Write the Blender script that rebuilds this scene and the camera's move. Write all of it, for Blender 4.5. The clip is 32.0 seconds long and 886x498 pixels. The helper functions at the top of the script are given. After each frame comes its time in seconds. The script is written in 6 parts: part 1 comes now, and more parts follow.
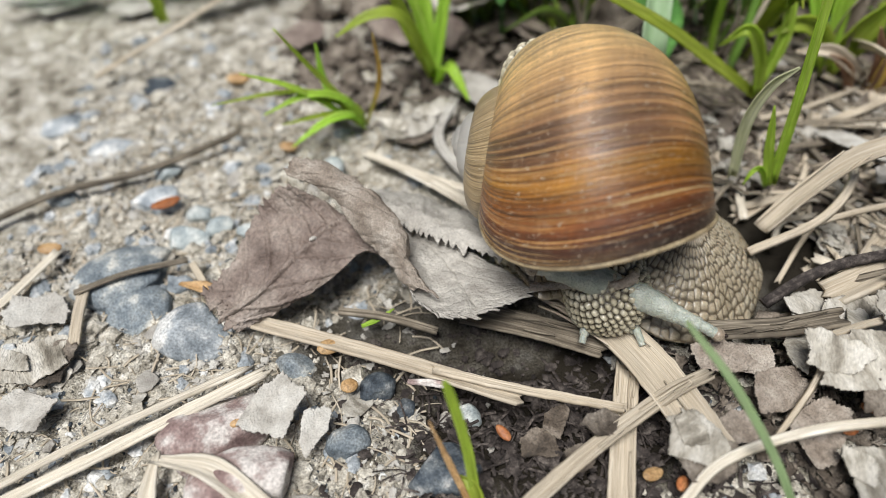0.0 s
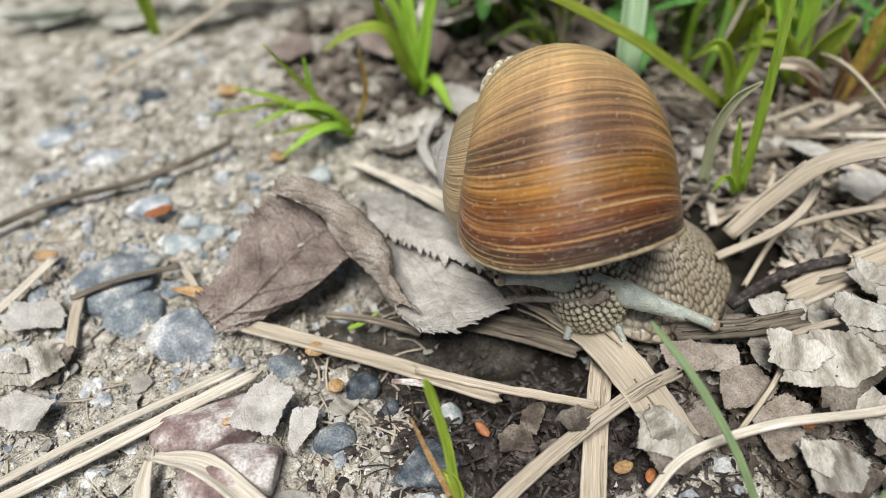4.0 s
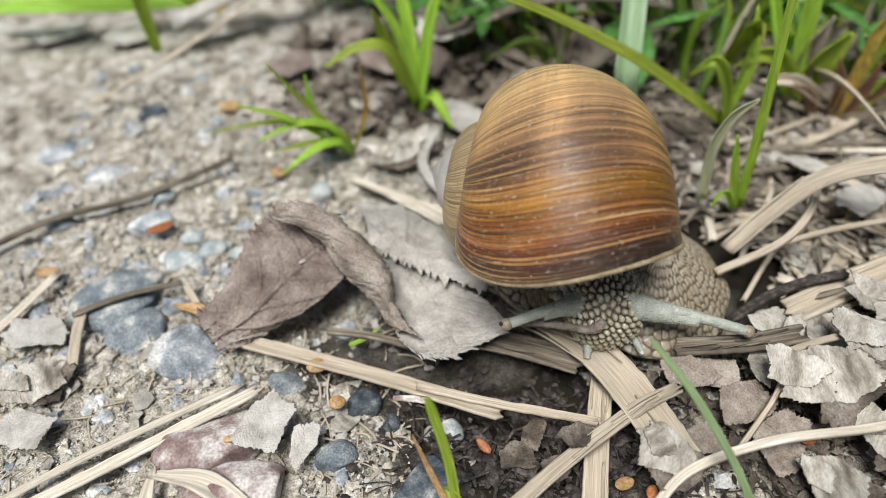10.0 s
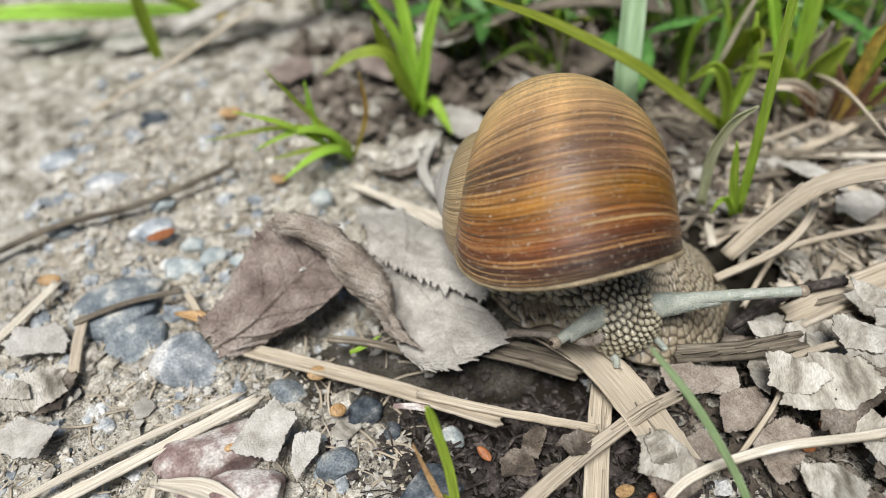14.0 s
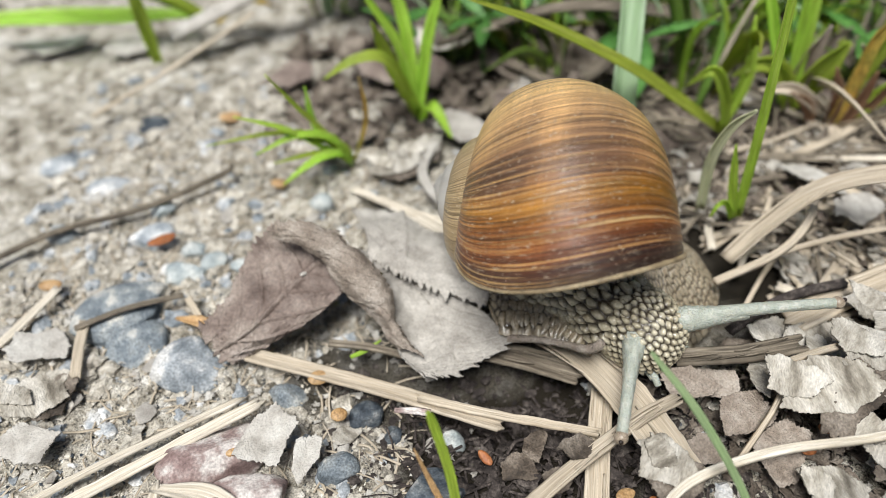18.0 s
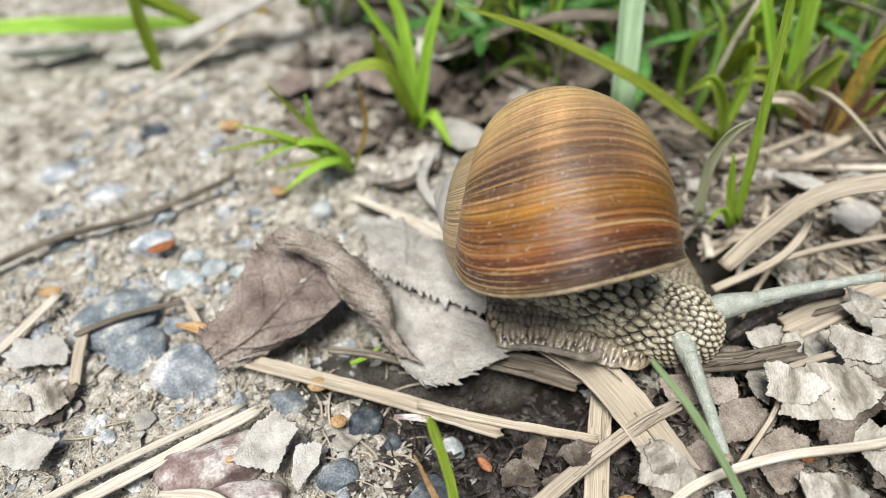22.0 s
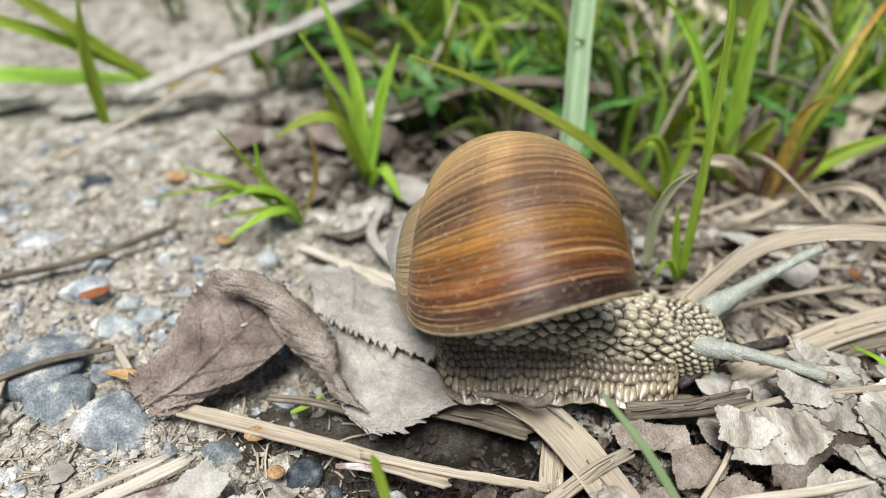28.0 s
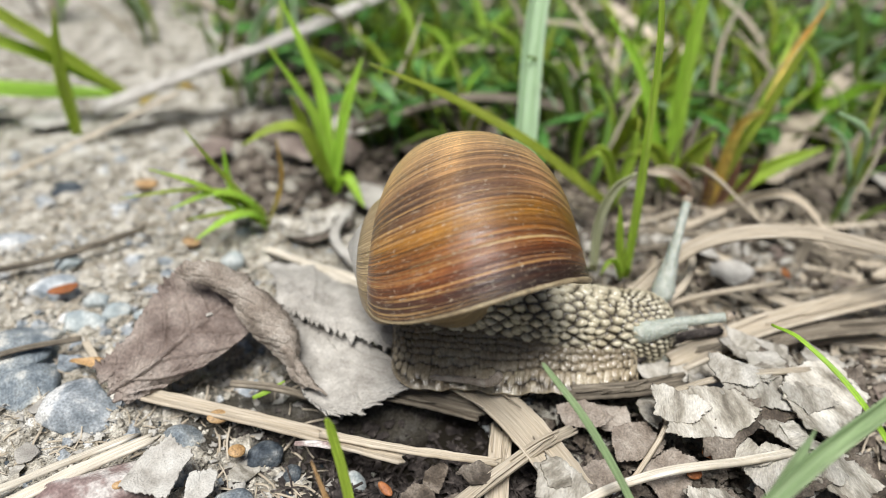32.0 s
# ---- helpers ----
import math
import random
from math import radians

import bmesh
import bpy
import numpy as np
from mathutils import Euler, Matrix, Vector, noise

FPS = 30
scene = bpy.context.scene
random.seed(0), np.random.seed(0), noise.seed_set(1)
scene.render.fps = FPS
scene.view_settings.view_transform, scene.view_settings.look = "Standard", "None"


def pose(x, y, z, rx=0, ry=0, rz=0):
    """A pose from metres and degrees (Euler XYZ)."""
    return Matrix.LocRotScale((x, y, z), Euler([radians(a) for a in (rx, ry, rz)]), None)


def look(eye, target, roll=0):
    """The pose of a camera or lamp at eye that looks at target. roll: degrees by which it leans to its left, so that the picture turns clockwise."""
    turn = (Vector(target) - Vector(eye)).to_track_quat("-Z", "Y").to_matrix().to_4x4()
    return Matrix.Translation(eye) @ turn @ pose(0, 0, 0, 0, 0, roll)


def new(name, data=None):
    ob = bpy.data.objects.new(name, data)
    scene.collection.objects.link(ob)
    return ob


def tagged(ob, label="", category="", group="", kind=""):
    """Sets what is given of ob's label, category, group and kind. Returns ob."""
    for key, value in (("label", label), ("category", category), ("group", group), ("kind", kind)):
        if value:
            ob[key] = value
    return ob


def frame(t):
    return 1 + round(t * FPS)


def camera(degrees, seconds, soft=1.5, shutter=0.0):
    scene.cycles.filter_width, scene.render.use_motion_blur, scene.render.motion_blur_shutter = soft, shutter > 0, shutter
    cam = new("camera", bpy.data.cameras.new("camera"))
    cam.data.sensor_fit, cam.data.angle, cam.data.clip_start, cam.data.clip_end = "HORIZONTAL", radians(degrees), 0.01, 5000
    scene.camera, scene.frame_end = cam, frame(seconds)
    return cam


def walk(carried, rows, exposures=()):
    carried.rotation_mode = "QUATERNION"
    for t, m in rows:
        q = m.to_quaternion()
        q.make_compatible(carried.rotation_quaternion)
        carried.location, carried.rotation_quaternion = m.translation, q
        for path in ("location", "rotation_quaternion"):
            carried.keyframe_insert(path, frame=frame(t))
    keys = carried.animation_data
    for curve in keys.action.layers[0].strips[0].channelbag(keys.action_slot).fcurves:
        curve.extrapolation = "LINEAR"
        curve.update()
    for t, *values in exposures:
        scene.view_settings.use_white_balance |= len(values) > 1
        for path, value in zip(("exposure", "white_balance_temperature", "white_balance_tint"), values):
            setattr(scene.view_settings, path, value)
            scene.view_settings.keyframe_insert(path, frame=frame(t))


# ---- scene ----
MM = 0.001


def shot(x, y, z, tilt, turn, lean):
    """Camera pose from millimetres and degrees."""
    return pose(x * MM, y * MM, z * MM, tilt, 0, turn) @ pose(0, 0, 0, 0, 0, lean)


# ---- camera and its way: a phone held low over the snail ----
cam = camera(64.7, 32.0, soft=0.5)
cam.data.dof.use_dof = True
cam.data.dof.focus_distance = 0.102
cam.data.dof.aperture_fstop = 10.5
PATH = [
    (0.0, shot(-1.1, -86.1, 89.8, 42.08, 1.32, -2.63)),
    (0.5, shot(-1.2, -86.4, 89.7, 42.19, 1.14, -2.45)),
    (1.0, shot(-0.5, -87.6, 90.8, 42.09, 1.01, -2.40)),
    (1.5, shot(-0.4, -88.5, 91.6, 42.08, 0.62, -2.15)),
    (2.0, shot(-0.1, -89.2, 92.1, 42.22, 0.47, -2.05)),
    (2.5, shot(0.1, -89.5, 92.6, 42.30, 0.32, -1.99)),
    (3.0, shot(0.4, -89.7, 93.0, 42.36, 0.36, -2.07)),
    (3.5, shot(0.4, -89.7, 93.3, 42.46, 0.29, -2.03)),
    (5.5, shot(0.2, -89.2, 94.0, 42.85, 0.14, -1.98)),
    (6.0, shot(0.1, -89.3, 94.1, 42.97, 0.06, -1.91)),
    (6.5, shot(0.0, -89.4, 94.1, 43.05, 0.03, -1.87)),
    (7.0, shot(0.0, -89.4, 94.0, 43.11, 0.04, -1.91)),
    (7.5, shot(0.1, -89.5, 94.0, 43.16, 0.05, -1.91)),
    (8.0, shot(0.2, -89.5, 94.2, 43.19, 0.10, -1.98)),
    (8.5, shot(-0.0, -89.4, 94.3, 43.25, -0.02, -1.88)),
    (9.0, shot(0.0, -89.4, 94.4, 43.31, 0.00, -1.94)),
    (9.5, shot(0.1, -89.3, 94.5, 43.31, 0.06, -2.06)),
    (10.0, shot(0.1, -89.3, 94.7, 43.38, 0.03, -2.00)),
    (10.5, shot(0.1, -89.1, 94.9, 43.39, 0.09, -2.08)),
    (11.0, shot(0.1, -89.0, 95.0, 43.39, 0.10, -2.13)),
    (11.5, shot(0.2, -88.9, 95.1, 43.43, 0.16, -2.22)),
    (12.0, shot(0.2, -88.9, 95.2, 43.45, 0.14, -2.23)),
    (12.5, shot(0.1, -88.8, 95.3, 43.44, 0.11, -2.21)),
    (13.0, shot(0.1, -88.6, 95.5, 43.38, 0.07, -2.17)),
    (13.5, shot(0.1, -88.6, 95.5, 43.43, 0.08, -2.22)),
    (14.0, shot(0.2, -88.7, 95.6, 43.46, 0.08, -2.20)),
    (14.5, shot(0.2, -88.5, 95.8, 43.38, 0.10, -2.25)),
    (16.5, shot(0.1, -88.4, 96.1, 43.43, 0.10, -2.34)),
    (17.0, shot(0.1, -88.6, 96.0, 43.56, 0.06, -2.32)),
    (17.5, shot(-0.0, -88.6, 96.1, 43.61, -0.02, -2.26)),
    (18.0, shot(0.1, -88.6, 96.1, 43.61, 0.02, -2.33)),
    (18.5, shot(-0.0, -88.8, 95.9, 43.70, -0.03, -2.23)),
    (19.0, shot(-0.1, -88.9, 96.0, 43.74, -0.07, -2.19)),
    (19.5, shot(-0.2, -89.0, 95.9, 43.76, -0.14, -2.11)),
    (20.0, shot(-0.1, -89.1, 96.0, 43.77, -0.12, -2.11)),
    (20.5, shot(-0.1, -89.1, 95.8, 43.86, -0.14, -2.11)),
    (21.0, shot(-0.2, -89.1, 96.0, 43.88, -0.18, -2.06)),
    (21.5, shot(-0.3, -89.3, 96.0, 44.17, -0.29, -1.97)),
    (22.0, shot(-0.3, -89.2, 96.2, 44.37, -0.33, -1.97)),
    (22.5, shot(-0.5, -89.1, 96.4, 44.59, -0.46, -1.87)),
    (23.0, shot(-0.5, -89.0, 96.6, 44.78, -0.50, -1.86)),
    (23.5, shot(-0.5, -89.1, 96.7, 45.06, -0.57, -1.85)),
    (24.0, shot(-0.5, -89.3, 96.7, 45.46, -0.80, -1.63)),
    (24.5, shot(-0.3, -89.2, 96.8, 45.72, -1.11, -1.34)),
    (25.0, shot(0.0, -89.1, 96.4, 46.10, -1.63, -0.98)),
    (25.5, shot(0.4, -88.8, 95.8, 46.50, -2.40, -0.39)),
    (27.5, shot(-0.1, -91.8, 90.8, 50.40, -5.25, 2.06)),
    (28.0, shot(-0.4, -92.6, 89.6, 51.58, -5.85, 2.59)),
    (28.5, shot(-0.0, -92.9, 89.4, 52.27, -6.24, 2.71)),
    (29.0, shot(0.6, -94.7, 89.1, 53.08, -6.79, 3.07)),
    (29.5, shot(1.5, -97.9, 89.2, 53.68, -7.52, 3.54)),
    (30.0, shot(2.3, -100.4, 89.6, 53.85, -7.88, 3.82)),
    (30.5, shot(2.3, -101.9, 89.0, 54.27, -8.02, 3.95)),
    (31.0, shot(2.1, -102.6, 88.4, 54.59, -8.16, 4.09)),
    (31.5, shot(1.5, -102.9, 88.3, 54.76, -8.45, 4.29)),
    (32.0, shot(1.5, -102.8, 88.3, 54.71, -8.48, 4.28)),
]
walk(cam, PATH, exposures=[(0.0, 0.04), (17.0, 0.05), (18.0, 0.15), (25.5, 0.24), (27.5, 0.14), (32.0, 0.2)])

# ---- overcast daylight ----
world = bpy.data.worlds.new("overcast_sky")
scene.world = world
world.use_nodes = True
wn = world.node_tree.nodes
wl = world.node_tree.links
sky = wn.new("ShaderNodeTexSky")
sky.sky_type = "NISHITA"
sky.sun_disc = False
sky.sun_elevation = radians(69.8)
sky.sun_rotation = radians(202)
sky.air_density = 1.0
sky.dust_density = 3.0
sky.ozone_density = 1.0
wn["Background"].inputs["Strength"].default_value = 0.04
wl.new(sky.outputs["Color"], wn["Background"].inputs["Color"])
sun = new("sun", bpy.data.lights.new("sun", "SUN"))
sun.data.energy = 4.5
sun.data.angle = radians(26)
sun.data.color = (1.0, 0.985, 0.97)
sun.matrix_world = look((-0.14, -0.34, 1.0), (0, 0, 0))

# ---- mesh helpers (lengths in millimetres) ----


def mesh_of(name, verts, faces, mat, smooth=True, uv=None, attr=None):
    me = bpy.data.meshes.new(name)
    me.from_pydata([tuple(v) for v in np.asarray(verts, float) * MM], [], [tuple(map(int, q)) for q in faces])
    if smooth:
        me.polygons.foreach_set("use_smooth", [True] * len(me.polygons))
    if uv is not None:
        lay = me.uv_layers.new(name="map")
        idx = np.zeros(len(me.loops), int)
        me.loops.foreach_get("vertex_index", idx)
        lay.data.foreach_set("uv", np.asarray(uv, np.float32)[idx].ravel())
    if attr is not None:
        for key, values in attr.items():
            a = me.attributes.new(key, "FLOAT", "POINT")
            a.data.foreach_set("value", np.asarray(values, np.float32))
    me.materials.append(mat)
    me.update()
    return me


def part(name, data, material, parent, label=""):
    """One mesh object under a thing or a part; data is a bmesh or a mesh."""
    if isinstance(data, bmesh.types.BMesh):
        me = bpy.data.meshes.new(name)
        data.to_mesh(me)
        data.free()
        me.materials.append(material)
        data = me
    ob = new(name, data)
    ob.parent = parent
    if label:
        ob["label"] = label
    return ob


def empty(name, x, y, z, rz=0.0):
    ob = new(name)
    ob.empty_display_size = 0.003
    ob.matrix_world = pose(x * MM, y * MM, z * MM, 0, 0, rz)
    return ob


def fbm(P, scale, octaves=3, seed=0.0):
    """Smooth noise at points in millimetres."""
    return np.array([noise.fractal(Vector((p[0] / scale + seed, p[1] / scale - seed, p[2] / scale + 2 * seed)), 1.0, 2.0, octaves) for p in np.asarray(P)])


def vnoise2(x, y, seed=0):
    """Fast value noise on arrays."""
    xi, yi = np.floor(x).astype(int), np.floor(y).astype(int)
    fx, fy = x - xi, y - yi
    fx, fy = fx * fx * (3 - 2 * fx), fy * fy * (3 - 2 * fy)

    def h(i, j):
        n = (i * 374761393 + j * 668265263 + seed * 1442695041) & 0x7FFFFFFF
        n = ((n ^ (n >> 13)) * 1274126177) & 0x7FFFFFFF
        return ((n ^ (n >> 16)) & 0xFFFF) / 65535.0
    return (h(xi, yi) * (1 - fx) + h(xi + 1, yi) * fx) * (1 - fy) + (h(xi, yi + 1) * (1 - fx) + h(xi + 1, yi + 1) * fx) * fy


def fbm2(x, y, scale, octaves=4, seed=0):
    out, amp, tot = 0.0, 1.0, 0.0
    for k in range(octaves):
        out = out + amp * (vnoise2(x / scale * 2 ** k + 31.7 * k, y / scale * 2 ** k - 17.3 * k, seed + k) - 0.5)
        tot += amp
        amp *= 0.5
    return out / tot * 2


def spline(points, n):
    """Catmull-Rom through control points."""
    P = np.asarray(points, float)
    P = np.vstack([2 * P[0] - P[1], P, 2 * P[-1] - P[-2]])
    m = len(P) - 3
    out = []
    for s in np.linspace(0, m - 1e-9, n):
        i = int(s)
        t = s - i
        a, b, c, d = P[i:i + 4]
        out.append(0.5 * (2 * b + (c - a) * t + (2 * a - 5 * b + 4 * c - d) * t * t + (3 * b - a - 3 * c + d) * t ** 3))
    return np.array(out)


def grid_faces(nu, nv, close_v=False, base=0, flip=False):
    F = []
    for i in range(nu - 1):
        for j in range(nv if close_v else nv - 1):
            k = (j + 1) % nv
            q = (base + i * nv + j, base + i * nv + k, base + (i + 1) * nv + k, base + (i + 1) * nv + j)
            F.append(q[::-1] if flip else q)
    return F


def thick_sheet(G, thick):
    """Closes a grid of points (nu, nv, 3) into a sheet with thickness. Returns verts, faces, and the grid's uv."""
    nu, nv = G.shape[:2]
    du = np.gradient(G, axis=0)
    dv = np.gradient(G, axis=1)
    N = np.cross(du, dv)
    N /= np.linalg.norm(N, axis=2, keepdims=True) + 1e-12
    A, B = G + N * thick / 2, G - N * thick / 2
    V = np.vstack([A.reshape(-1, 3), B.reshape(-1, 3)])
    n = nu * nv
    F = grid_faces(nu, nv) + grid_faces(nu, nv, base=n, flip=True)
    for i in range(nu - 1):
        for j, s in ((0, 1), (nv - 1, -1)):
            a, b = i * nv + j, (i + 1) * nv + j
            F.append((a, b, b + n, a + n)[::s])
    for j in range(nv - 1):
        for i, s in ((0, -1), (nu - 1, 1)):
            a, b = i * nv + j, i * nv + j + 1
            F.append((a, b, b + n, a + n)[::s])
    u, v = np.meshgrid(np.linspace(0, 1, nu), np.linspace(0, 1, nv), indexing="ij")
    uv = np.stack([u.ravel(), v.ravel()], 1)
    return V, F, np.vstack([uv, uv])


def ribbon(points, width, thick=0.25, cup=0.15, twist=0.0, n=18, m=5, taper=(1.0, 1.0), ragged=0.0, up=(0, 0, 1), seed=0, ridges=0.0, wave=0.0):
    """A long dry strip or blade along control points: verts, faces, uv."""
    C = spline(points, n)
    T = np.gradient(C, axis=0)
    T /= np.linalg.norm(T, axis=1, keepdims=True)
    rng = np.random.default_rng(seed)
    S = np.cross(T, np.array(up, float))
    S /= np.linalg.norm(S, axis=1, keepdims=True) + 1e-9
    N = np.cross(S, T)
    a = np.radians(twist) * np.linspace(-0.5, 0.5, n) if np.isscalar(twist) else np.radians(np.interp(np.linspace(0, 1, n), np.linspace(0, 1, len(twist)), twist))
    S2 = S * np.cos(a)[:, None] + N * np.sin(a)[:, None]
    N2 = N * np.cos(a)[:, None] - S * np.sin(a)[:, None]
    w = np.interp(np.linspace(0, 1, n), np.linspace(0, 1, len(taper)), taper) * width / 2
    v = np.linspace(-1, 1, m)
    G = C[:, None] + S2[:, None] * (w[:, None] * v)[..., None] + N2[:, None] * (cup * w[:, None] * (v * v - 0.4) * 2)[..., None]
    if ridges:
        G = G + N2[:, None] * (rng.normal(size=m) * ridges * 0.13)[None, :, None]
    if wave:
        G = G + N2[:, None] * (np.sin(np.linspace(0, 5, n) + seed) * wave)[:, None, None]
    if ragged:
        e = rng.normal(size=(2, m)) * ragged
        G[0] -= T[0] * np.abs(e[0])[:, None]
        G[-1] += T[-1] * np.abs(e[1])[:, None]
        G[:, 0] += S2 * (rng.normal(size=n) * ragged * 0.035)[:, None]
        G[:, -1] += S2 * (rng.normal(size=n) * ragged * 0.035)[:, None]
    V, F, uv = thick_sheet(G, thick)
    L = np.concatenate([[0], np.cumsum(np.linalg.norm(np.diff(C, axis=0), axis=1))])
    uv = np.tile(np.stack([np.repeat(L, m), np.tile(v, n) * width / 2], 1), (2, 1)) + seed * 3.7
    return V, F, uv


def rod(points, radii, n=14, m=8, rough=0.0, seed=0):
    """A closed round stem along control points."""
    C = spline(points, n)
    T = np.gradient(C, axis=0)
    T /= np.linalg.norm(T, axis=1, keepdims=True)
    ref = np.array([0.13, 0.21, 1.0]) if abs(T[0, 2]) < 0.8 else np.array([1.0, 0.2, 0.1])
    S = np.cross(T, ref)
    S /= np.linalg.norm(S, axis=1, keepdims=True)
    N = np.cross(S, T)
    r = np.interp(np.linspace(0, 1, n), np.linspace(0, 1, len(radii)), radii)
    rng = np.random.default_rng(seed)
    r = r[:, None] * (1 + rough * rng.normal(size=(n, m)))
    a = np.linspace(0, 2 * np.pi, m, endpoint=False)
    G = C[:, None] + r[..., None] * (S[:, None] * np.cos(a)[None, :, None] + N[:, None] * np.sin(a)[None, :, None])
    V = np.vstack([G.reshape(-1, 3), C[:1], C[-1:]])
    F = grid_faces(n, m, True)
    k = n * m
    F += [(k, (j + 1) % m, j) for j in range(m)] + [(k + 1, k - m + j, k - m + (j + 1) % m) for j in range(m)]
    L = np.concatenate([[0], np.cumsum(np.linalg.norm(np.diff(C, axis=0), axis=1))])
    uv = np.vstack([np.stack([np.repeat(L, m), np.tile(a, n) * r.mean()], 1), [[0, 0], [L[-1], 0]]])
    return V, F, uv


def bezier_patch(ctrl, nu, nv):
    """A bicubic patch from a 4 x 4 grid of control points."""
    P = np.asarray(ctrl, float).reshape(4, 4, 3)

    def b(t):
        t = np.asarray(t)[:, None]
        return np.hstack([(1 - t) ** 3, 3 * t * (1 - t) ** 2, 3 * t * t * (1 - t), t ** 3])
    return np.einsum("ui,vj,ijk->uvk", b(np.linspace(0, 1, nu)), b(np.linspace(0, 1, nv)), P)


def spline_patch(rows, nu, nv):
    """A smooth sheet through rows of control points."""
    A = np.array([spline(r, nv) for r in rows])
    return np.stack([spline(A[:, j], nu) for j in range(nv)], 1)


def join(parts):
    V, F, U, n = [], [], [], 0
    for v, q, u in parts:
        V.append(v)
        U.append(u)
        F += [tuple(int(i) + n for i in c) for c in q]
        n += len(v)
    return np.vstack(V), F, np.vstack(U)


def ico(level):
    bm = bmesh.new()
    bmesh.ops.create_icosphere(bm, subdivisions=level, radius=1)
    V = np.array([v.co[:] for v in bm.verts])
    F = [tuple(v.index for v in f.verts) for f in bm.faces]
    bm.free()
    return V, F


ICO = {k: ico(k) for k in (1, 2, 3, 4, 5, 6)}

# ---- materials ----
def material(name, ramp, scale, stretch=(1, 1, 1), coord="Object", rough=0.7, bump=0.25, fine=None, fine_mix=0.35, spec=0.4,
             sss=0.0, translucent=0.0, vary=0.25, coat=0.0, hue=0.0, relief=None, attr=None, attr_dark=None, rough_var=0.15, net=None, gain=0.0):
    """A procedural surface: a colour ramp over two scales of noise (in mm), with grain and relief."""
    m = bpy.data.materials.new(name)
    m.use_nodes = True
    nt = m.node_tree
    nd, ln = nt.nodes, nt.links
    bsdf = nd["Principled BSDF"]
    tc = nd.new("ShaderNodeTexCoord")
    info = nd.new("ShaderNodeObjectInfo")
    mp = nd.new("ShaderNodeMapping")
    k = 1000.0 if coord == "Object" else 1.0
    mp.inputs["Scale"].default_value = tuple(k * s / scale for s in stretch)
    ln.new(tc.outputs[coord], mp.inputs["Vector"])
    sh = nd.new("ShaderNodeVectorMath")
    sh.operation = "MULTIPLY_ADD"
    comb = nd.new("ShaderNodeCombineXYZ")
    for i in range(3):
        ln.new(info.outputs["Random"], comb.inputs[i])
    ln.new(comb.outputs[0], sh.inputs[0])
    sh.inputs[1].default_value = (37.0, 51.0, 23.0)
    ln.new(mp.outputs[0], sh.inputs[2])
    n1 = nd.new("ShaderNodeTexNoise")
    n1.inputs["Scale"].default_value = 1.0
    n1.inputs["Detail"].default_value = 5.0
    n1.inputs["Roughness"].default_value = 0.6
    ln.new(sh.outputs[0], n1.inputs["Vector"])
    cr = nd.new("ShaderNodeValToRGB")
    el = cr.color_ramp.elements
    while len(el) < len(ramp):
        el.new(0.5)
    for e, (p, c) in zip(el, ramp):
        e.position = p
        e.color = (*(gain * k if gain else 0.37 * (k / 0.46) ** 1.4 for k in c), 1)
    ln.new(n1.outputs["Fac"], cr.inputs["Fac"])
    n2 = nd.new("ShaderNodeTexNoise")
    n2.inputs["Scale"].default_value = scale / (fine or scale / 6)
    n2.inputs["Detail"].default_value = 4.0
    ln.new(sh.outputs[0], n2.inputs["Vector"])
    rng = nd.new("ShaderNodeMapRange")
    rng.inputs["From Min"].default_value = 0.25
    rng.inputs["From Max"].default_value = 0.75
    rng.inputs["To Min"].default_value = max(1 - 1.35 * fine_mix, 0.1)
    rng.inputs["To Max"].default_value = 1 + 1.35 * fine_mix
    ln.new(n2.outputs["Fac"], rng.inputs["Value"])
    mul = nd.new("ShaderNodeMix")
    mul.data_type = "RGBA"
    mul.blend_type = "MULTIPLY"
    mul.inputs["Factor"].default_value = 1.0
    ln.new(cr.outputs["Color"], mul.inputs["A"])
    ln.new(rng.outputs["Result"], mul.inputs["B"])
    hsv = nd.new("ShaderNodeHueSaturation")
    vr = nd.new("ShaderNodeMapRange")
    vr.inputs["To Min"].default_value = 1 - vary
    vr.inputs["To Max"].default_value = 1 + vary
    ln.new(info.outputs["Random"], vr.inputs["Value"])
    ln.new(vr.outputs["Result"], hsv.inputs["Value"])
    if hue:
        hr = nd.new("ShaderNodeMapRange")
        hr.inputs["To Min"].default_value = 0.5 - hue
        hr.inputs["To Max"].default_value = 0.5 + hue
        ln.new(info.outputs["Random"], hr.inputs["Value"])
        ln.new(hr.outputs["Result"], hsv.inputs["Hue"])
    ln.new(mul.outputs["Result"], hsv.inputs["Color"])
    col = hsv.outputs["Color"]
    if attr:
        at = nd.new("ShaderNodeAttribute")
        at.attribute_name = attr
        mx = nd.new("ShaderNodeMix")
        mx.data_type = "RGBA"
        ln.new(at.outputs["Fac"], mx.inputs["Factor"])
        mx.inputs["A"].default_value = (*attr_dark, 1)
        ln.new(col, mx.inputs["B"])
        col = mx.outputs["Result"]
    ln.new(col, bsdf.inputs["Base Color"])
    rr = nd.new("ShaderNodeMapRange")
    rr.inputs["To Min"].default_value = max(rough - rough_var, 0.05)
    rr.inputs["To Max"].default_value = min(rough + rough_var, 1.0)
    ln.new(n2.outputs["Fac"], rr.inputs["Value"])
    ln.new(rr.outputs["Result"], bsdf.inputs["Roughness"])
    bsdf.inputs["Specular IOR Level"].default_value = spec
    bsdf.inputs["Coat Weight"].default_value = coat
    bsdf.inputs["Coat Roughness"].default_value = 0.25
